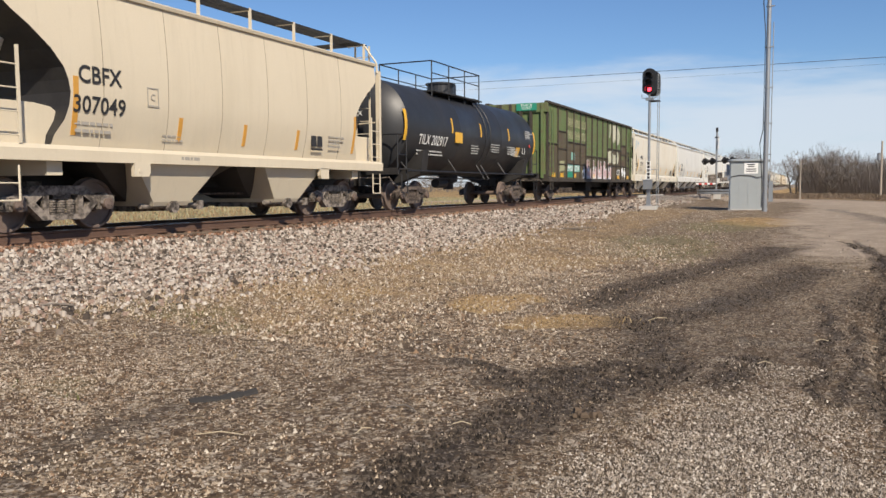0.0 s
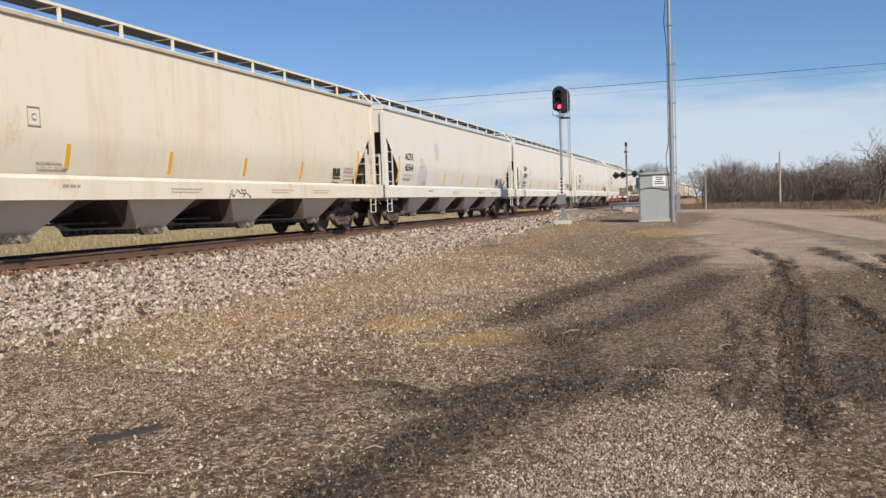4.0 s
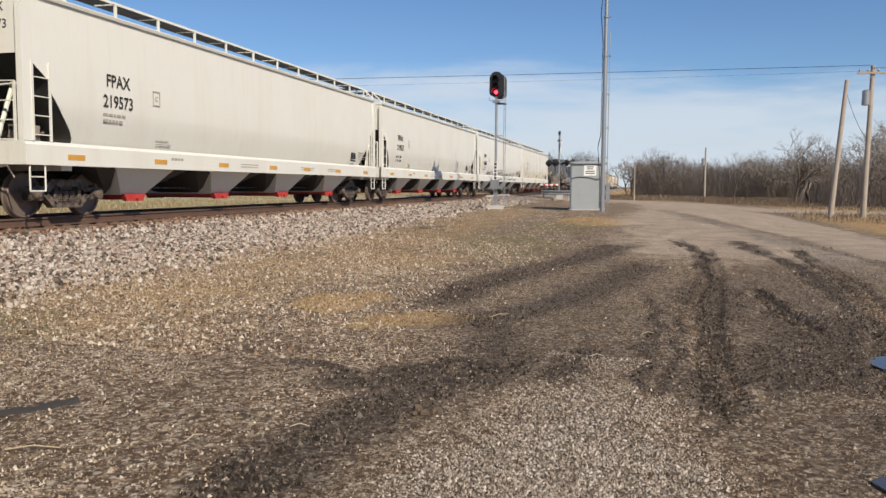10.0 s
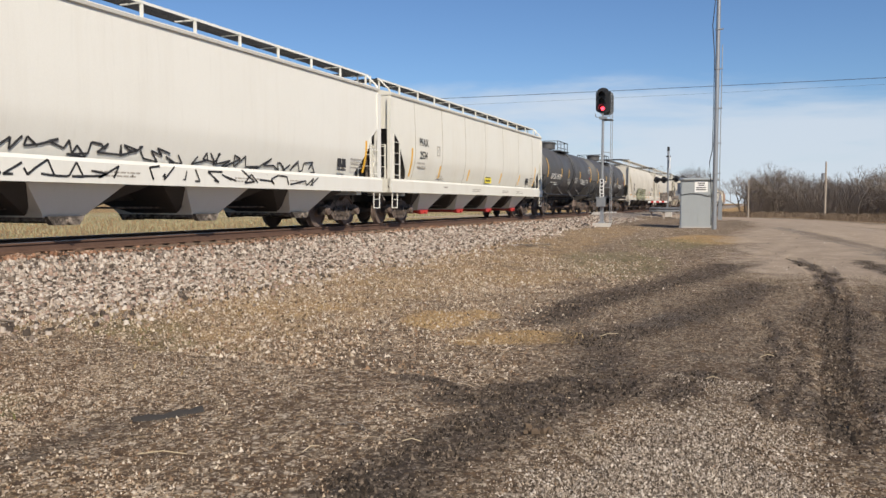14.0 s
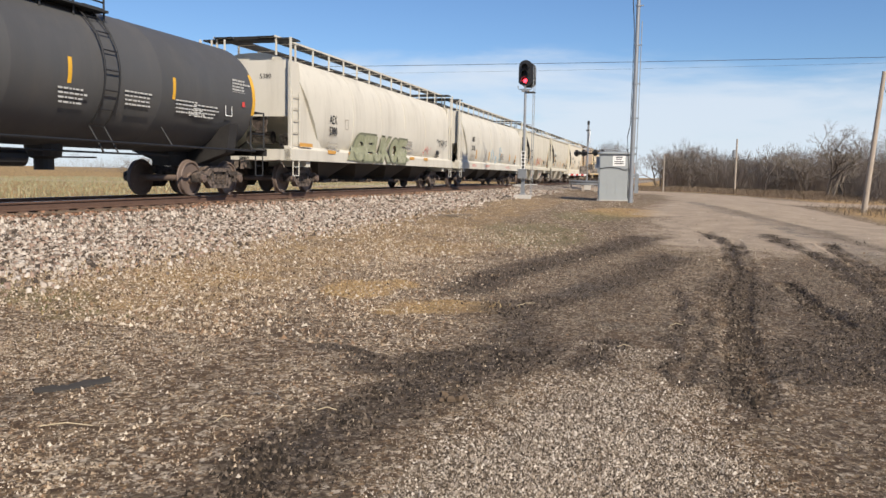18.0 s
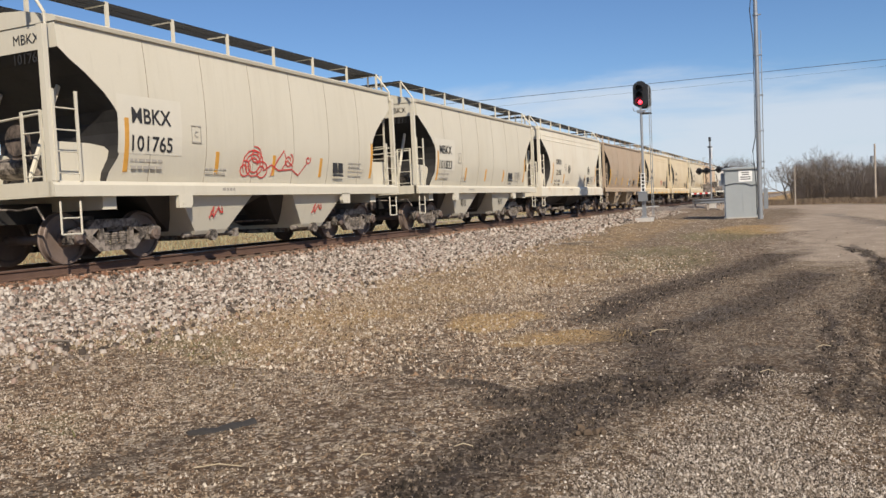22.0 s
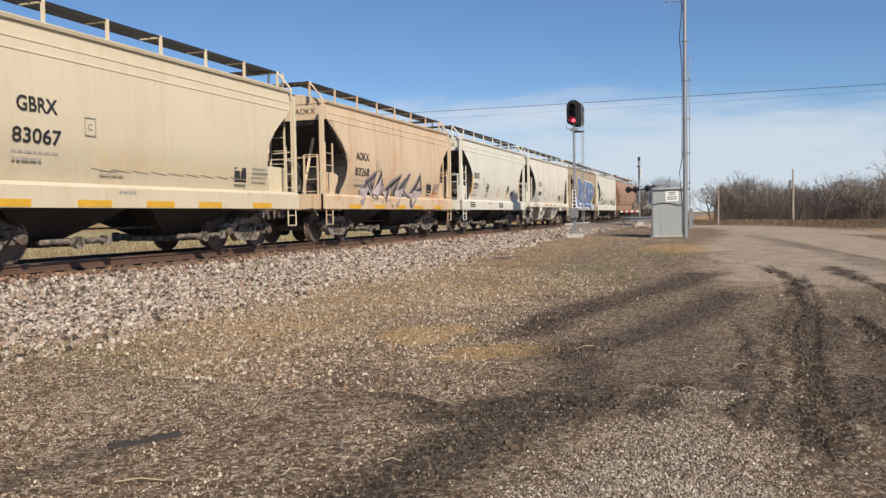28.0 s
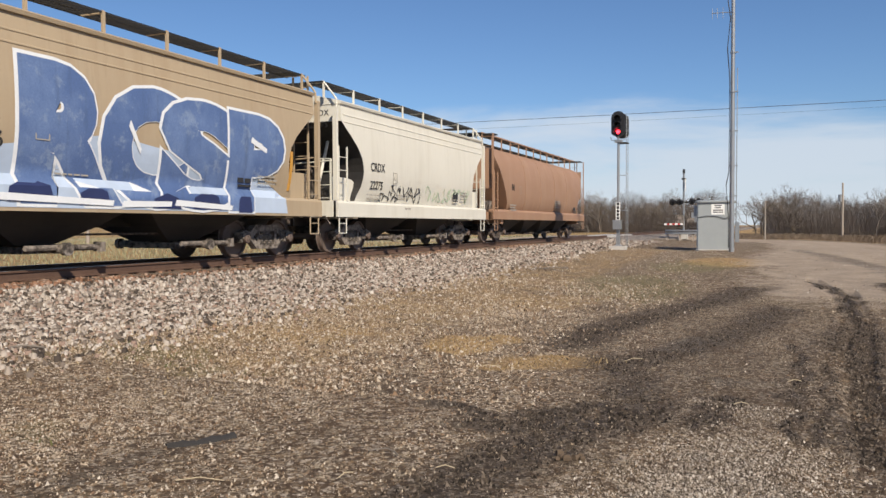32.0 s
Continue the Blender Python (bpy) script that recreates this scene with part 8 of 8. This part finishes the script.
for turn in (45, -45):
    part("crossbuck", stored("crossbuck", lambda: B().box((0, 0, 0), (0.02, 1.25, 0.2))), M_WHITE, xing, "white crossbuck board", pose(0.12, 0, 3.85, turn, 0, 0))
part("mechanism", B().box((-0.25, 0, 1.25), (0.55, 0.6, 0.8)).box((0.25, 0.1, 1.6), (0.3, 0.4, 0.4)).box((0.5, 0, 1.3), (0.5, 0.25, 0.3)), M_TRUCKGREY, xing, "grey gate mechanism box")
part("counterweight", B().box((0.7, 0.25, 1.5), (0.35, 0.2, 0.7)), M_GALV, xing)
for k in range(7):
    part("arm_segment", stored("arm_segment", lambda: B().box((0, 0, 0), (0.19, 0.06, 0.12))), (M_WHITE, M_REDTAG)[k % 2], xing, at=(-0.1 - 0.19 * k, -0.34, 1.0))
rail = tagged(new("guard_rail"), "short curved galvanised guard rail before the crossing mast", "guard rail")
rail.location = (CX - 0.1, CY - 1.3, gz(CX, CY - 1.3))
b = B()
pts = [(-1.1, 0.5), (-0.9, 0.15), (-0.5, -0.05), (0.0, -0.1), (0.6, -0.1), (1.2, -0.05), (1.7, 0.15)]
prof = [(0.42, 0.05), (0.46, 0.09), (0.54, 0.0), (0.60, 0.0), (0.64, 0.07), (0.70, 0.09), (0.75, 0.03), (0.75, -0.02), (0.42, -0.02)]
vs, fs = [], []
for i, (x, y) in enumerate(pts):
    vs += [(x, y - o, z) for z, o in prof]
    if i:
        k, n = len(prof) * i, len(prof)
        fs += [(k - n + j, k - n + (j + 1) % n, k + (j + 1) % n, k + j) for j in range(n)]
b = B().add(vs, fs)
part("beam", b, M_GALV, rail, "ribbed guard rail beam")
for x, y in ((-0.9, 0.25), (0.0, 0.0), (0.9, 0.0), (1.6, 0.22)):
    part("post", stored("guard_post", lambda: B().span((-0.07, -0.07, -0.2), (0.07, 0.07, 0.72))), M_WOODPOLE, rail, at=(x, y, 0))
panel = tagged(new("crossing_panel"), "pale concrete road panels between the rails", "crossing", kind="structure")
for k in range(6):
    part("panel", stored("concrete_panel", lambda: B().loft([(0.0, 0.60, -0.62, 0.62), (0.15, 0.60, -0.62, 0.62), (0.165, 0.58, -0.6, 0.6)])), M_CONC, panel, at=(TRACK_X, 60.9 + k * 1.26, RAIL_Z - 0.172))
    part("panel", stored("outer_panel", lambda: B().loft([(0.0, 0.32, -0.62, 0.62), (0.15, 0.32, -0.62, 0.62), (0.165, 0.30, -0.6, 0.6)])), M_CONC, panel, at=(TRACK_X + 1.2, 60.9 + k * 1.26, RAIL_Z - 0.172))

# ---- small things on the lot ----
vs, fs = [], []
for i in range(15):
    y, bend = i * 0.036, 0.035 * math.sin(i * 0.33)
    w = 0.055 * (0.55 + 0.45 * math.sin(min(1.0, i / 3) * 1.5)) * (1 + 0.12 * math.sin(i * 2.7))
    h = 0.016 + 0.01 * math.sin(i * 0.55) ** 2
    vs += [(bend - w, y, 0.0), (bend - w * 0.8, y, h), (bend, y, h * 1.5 + (0.006 if i % 2 else 0)), (bend + w * 0.8, y, h * 0.9), (bend + w, y, 0.0)]
    if i:
        k = 5 * i
        fs += [(k - 5 + j, k - 4 + j, k + 1 + j, k + j) for j in range(4)]
b = B().add(vs, fs)
tyre = tagged(part("tyre_scrap", b, M_RUBBER), "torn strip of black tyre rubber lying on gravel", "rubber scrap")
tyre.matrix_basis = pose(-4.12, 4.42, float(ground_top(-4.1, 4.4)) - 0.002, 0, 0, -38)
stick = tagged(part("twig", B().path([(0, 0, 0), (0.06, 0.03, 0.012), (0.13, 0.035, 0.02), (0.19, 0.01, 0.014), (0.24, -0.03, 0.004)], 0.006, 6), M_BARK), "small curved dead twig on the gravel", "twig")
stick.matrix_basis = pose(-2.66, 4.76, float(ground_top(-2.6, 4.7)) + 0.01)
rnd = random.Random(3)
clod = tagged(new("mud_clod_heap"), "small heap of brown mud clods", "mud clods")
clod.location = (-1.3, 5.12, float(ground_top(-1.3, 5.12)) + 0.004)
for k in range(9):
    r = rnd.uniform(0.011, 0.025)
    b = B().loft([(0.0, r, -r, r), (r * 0.9, r * 0.95, -r * 0.9, r), (r * 1.4, r * 0.5, -r * 0.5, r * 0.45)])
    b.v = [(x + rnd.uniform(-0.3, 0.3) * r, y + rnd.uniform(-0.3, 0.3) * r, z + rnd.uniform(0, 0.3) * r) for x, y, z in b.v]
    part("clod", b, M_MUDCLOD, clod, at=pose(rnd.uniform(-0.13, 0.13), rnd.uniform(-0.09, 0.09), 0, 0, 0, rnd.uniform(0, 90)))
for x, y, turn, long in ((-3.35, 3.85, 20, 0.3), (-2.55, 4.25, 75, 0.14), (-3.0, 8.2, 30, 0.3), (-7.75, 6.3, 15, 0.42), (-2.0, 4.55, 10, 0.12), (-6.7, 23.3, -20, 1.2), (-6.4, 24.0, 30, 0.9), (-1.6, 9.3, 55, 0.3), (-0.35, 7.3, 12, 0.12), (0.1, 8.6, 30, 0.15), (-6.3, 12.9, 70, 0.2)):
    s = tagged(part("straw_stick", B().path([(-long / 2, 0, 0), (0, 0.02 * long, 0.02), (long / 2, 0, 0.004)], 0.0035 if long < 0.4 else 0.016, 5), M_STICK if long < 0.4 else M_BARK), "dry pale stalk lying on the gravel" if long < 0.4 else "dark dead branch lying on the ballast", "stick")
    s.matrix_basis = pose(x, y, float(ground_top(x, y)) + 0.018, 0, 0, turn)
water = Mat("puddle_water", 0.04)
water.done((0.05, 0.045, 0.04))
for cx, cy, rx, ry in ((2.38, 7.85, 0.46, 0.34), (1.66, 4.55, 0.48, 0.30)):
    rnd = random.Random(int(cx * 100))
    ring = [(cx + rx * (1 + rnd.uniform(-0.25, 0.2)) * math.cos(a), cy + ry * (1 + rnd.uniform(-0.25, 0.2)) * math.sin(a)) for a in np.linspace(0, 6.1, 16)]
    level = float(ground_top(cx, cy)) + 0.012
    p = part("puddle", B().prism(ring, 2, level - 0.03, level), water.m)
    tagged(p, "shallow muddy puddle reflecting the sky", "puddle", kind="structure")


# ---- trees ----
def bare_tree(seed, height, spread=0.55, levels=5, twiggy=3):
    """Limbs and twigs of a leafless tree, as two shapes: wood and fine twigs."""
    rnd = random.Random(seed)
    wood, fine = B(), B()

    def grow(p, d, length, r, level):
        mid = p + d * length * 0.5 + Vector((rnd.uniform(-1, 1), rnd.uniform(-1, 1), rnd.uniform(-0.3, 0.5))) * length * 0.06
        end = p + d * length + Vector((rnd.uniform(-1, 1), rnd.uniform(-1, 1), 0)) * length * 0.08
        if level >= levels - 1:
            side = d.orthogonal().normalized() * r * 1.25
            over = d.cross(side)
            fine.add([tuple(p + side), tuple(p - side * 0.5 + over * 0.87), tuple(p - side * 0.5 - over * 0.87), tuple(end)], [(0, 1, 3), (1, 2, 3), (2, 0, 3)])
        else:
            wood.tube(p, mid, r, 5 if level < 2 else 3, r * 0.85, False)
            wood.tube(mid, end, r * 0.85, 5 if level < 2 else 3, r * 0.65, False)
        if level >= levels:
            return
        n = rnd.choice((2, 3, 3)) if level < levels - 2 else twiggy
        for k in range(n):
            turn = Vector((rnd.gauss(0, 1), rnd.gauss(0, 1), rnd.gauss(0.15, 0.6))).normalized()
            nd = (d * (1 - spread) + turn * spread * rnd.uniform(0.8, 1.3) + Vector((0, 0, 0.12))).normalized()
            start = p.lerp(end, rnd.uniform(0.55, 1.0)) if k else end
            grow(start, nd, length * rnd.uniform(0.58, 0.85), r * 0.58, level + 1)

    stems = rnd.choice((1, 1, 2, 3))
    for k in range(stems):
        d = Vector((rnd.uniform(-0.3, 0.3), rnd.uniform(-0.3, 0.3), 1)).normalized()
        grow(Vector((rnd.uniform(-0.2, 0.2) * (stems - 1), rnd.uniform(-0.2, 0.2), -0.2)), d, height * 0.30, height * 0.017, 0)
    return wood, fine


def tree(seed, height, label, spread=0.55, levels=6, twiggy=4):
    t = tagged(new("tree"), label, "tree", "bare winter trees")
    wood, fine = bare_tree(seed, height, spread, levels, twiggy)
    part("trunk", wood, M_BARK, t)
    me = fine.mesh("crown")
    part("crown", me, M_TWIG, t, "tangle of fine leafless twigs")
    return t


kinds = [tree(s, h, "leafless winter tree with a dense tangle of grey-brown twigs", sp, lv, tw) for s, h, sp, lv, tw in ((1, 8.0, 0.5, 6, 4), (2, 7.2, 0.6, 6, 4), (5, 8.6, 0.5, 6, 4), (9, 6.2, 0.65, 6, 4), (14, 5.0, 0.7, 6, 4))]
lone = tree(23, 7.4, "open leafless tree with spreading limbs", 0.62, 5, 3)
rnd = random.Random(77)
SPOTS = []
for i in range(50):
    SPOTS.append((-3.0 + i * 0.68 + rnd.uniform(-0.8, 0.8), rnd.uniform(104, 124), rnd.uniform(0.85, 1.2)))
for i in range(22):
    SPOTS.append((30 + i * 2.3 + rnd.uniform(-1, 1), rnd.uniform(96, 118), rnd.uniform(0.8, 1.2)))
for i in range(15):
    SPOTS.append((13.5 + i * 1.5 + rnd.uniform(-0.8, 0.8), rnd.uniform(70, 84), rnd.uniform(1.0, 1.3) * (1.45 if i > 5 else 1.0)))
for i in range(50):
    SPOTS.append((-46 + i * 0.72 + rnd.uniform(-0.8, 0.8), rnd.uniform(150, 172), rnd.uniform(1.0, 1.4)))
for i in range(20):
    SPOTS.append((-150 + i * 5.0 + rnd.uniform(-2, 2), rnd.uniform(170, 230), rnd.uniform(0.9, 1.3)))
lone.matrix_basis = pose(16.0, 92, gz(16, 92), 0, 0, 40)
first = set()
for i, (x, y, s) in enumerate(SPOTS):
    k = i % len(kinds)
    m = pose(x, y, gz(x, y), 0, 0, rnd.uniform(0, 360))
    if k in first:
        t = copy_thing(kinds[k], m)
    else:
        t = kinds[k]
        t.matrix_basis = m
        first.add(k)
    t.scale = (s, s, s * rnd.uniform(0.8, 1.0))


def thicket(n, seed, where, height, label):
    """A dense tangle of thin stems and branches, low at its edge, as one mesh."""
    rng = np.random.default_rng(seed)
    x, y = where(rng, n)
    low = ground_z(x, y)
    tall = height * (0.72 + 0.28 * np.sin(0.55 * x + 0.3 * y) * np.sin(0.21 * x + 1.0))
    z = low - 0.05 + tall * rng.uniform(0, 1, n) ** 1.5 * 0.85
    long = rng.uniform(0.5, 1.9, n) * np.clip(1.25 - 0.5 * (z - low) / tall, 0.4, 1.3)
    lx, ly = rng.normal(0, 0.42, n) * long, rng.normal(0, 0.42, n) * long
    w = rng.uniform(0.010, 0.026, n)
    v = np.zeros((n, 4, 3))
    for k, (dx, dy) in enumerate(((-1, 0), (0.5, 0.87), (0.5, -0.87))):
        v[:, k] = np.stack([x + dx * w, y + dy * w, z], -1)
    v[:, 3] = np.stack([x + lx, y + ly, z + long], -1)
    k = 4 * np.arange(n)[:, None]
    f = np.concatenate([k + [0, 1, 3], k + [1, 2, 3], k + [2, 0, 3]])
    me = bpy.data.meshes.new("thicket")
    me.from_pydata(v.reshape(-1, 3).tolist(), [], f.tolist())
    me.materials.append(M_TWIG)
    return tagged(new("thicket", me), label, "undergrowth", kind="stuff")


thicket(34000, 1, lambda r, n: (r.uniform(-1.5, 32, n), r.uniform(104, 122, n)), 6.2, "dense brown leafless thicket among the far trees")
thicket(15000, 2, lambda r, n: (r.uniform(30, 80, n), r.uniform(94, 116, n)), 5.0, "dense brown leafless thicket among the far trees")
thicket(9000, 3, lambda r, n: (r.uniform(15, 36, n), r.uniform(69, 84, n)), 3.2, "brown leafless undergrowth beside the road")
thicket(40000, 4, lambda r, n: (r.uniform(-48, -9, n), r.uniform(150, 170, n)), 9.0, "dense brown leafless thicket behind the railway")
thicket(10000, 5, lambda r, n: (r.uniform(-160, -50, n), r.uniform(165, 230, n)), 6.0, "distant brown hedgerow across the pasture")


# ---- moving things ----
# metres by which the rolling runs ahead of the smooth curve, at some seconds
AHEAD = {0: -0.35, 1: 0.28, 2: -0.08, 8: 0.36, 12: 0.40, 21: -0.40}


def travelled(t):
    """Metres that the train has rolled since the start."""
    k = int(t)
    ahead = AHEAD.get(k, 0.0) + (AHEAD.get(k + 1, 0.0) - AHEAD.get(k, 0.0)) * (t - k)
    return 11.8614 * t + 0.047828 * t * t - 0.00055135 * t ** 3 + ahead


def motions():
    """The train rolls towards the camera's left; its wheels turn with it."""
    for car, mid in CARS:
        walk(car, [(t, Matrix.Translation((TRACK_X, mid - travelled(t), RAIL_Z))) for t in range(33)])
    first = WHEELSETS[0]
    walk(first, [(k / FPS, pose(0, 0, 0, math.degrees(travelled(k / FPS) / R_WHEEL) % 360)) for k in range(32 * FPS + 1)])
    for w in WHEELSETS[1:]:
        w.rotation_mode = "QUATERNION"
        w.animation_data_create()
        w.animation_data.action = first.animation_data.action
        w.animation_data.action_slot = first.animation_data.action_slot


motions()
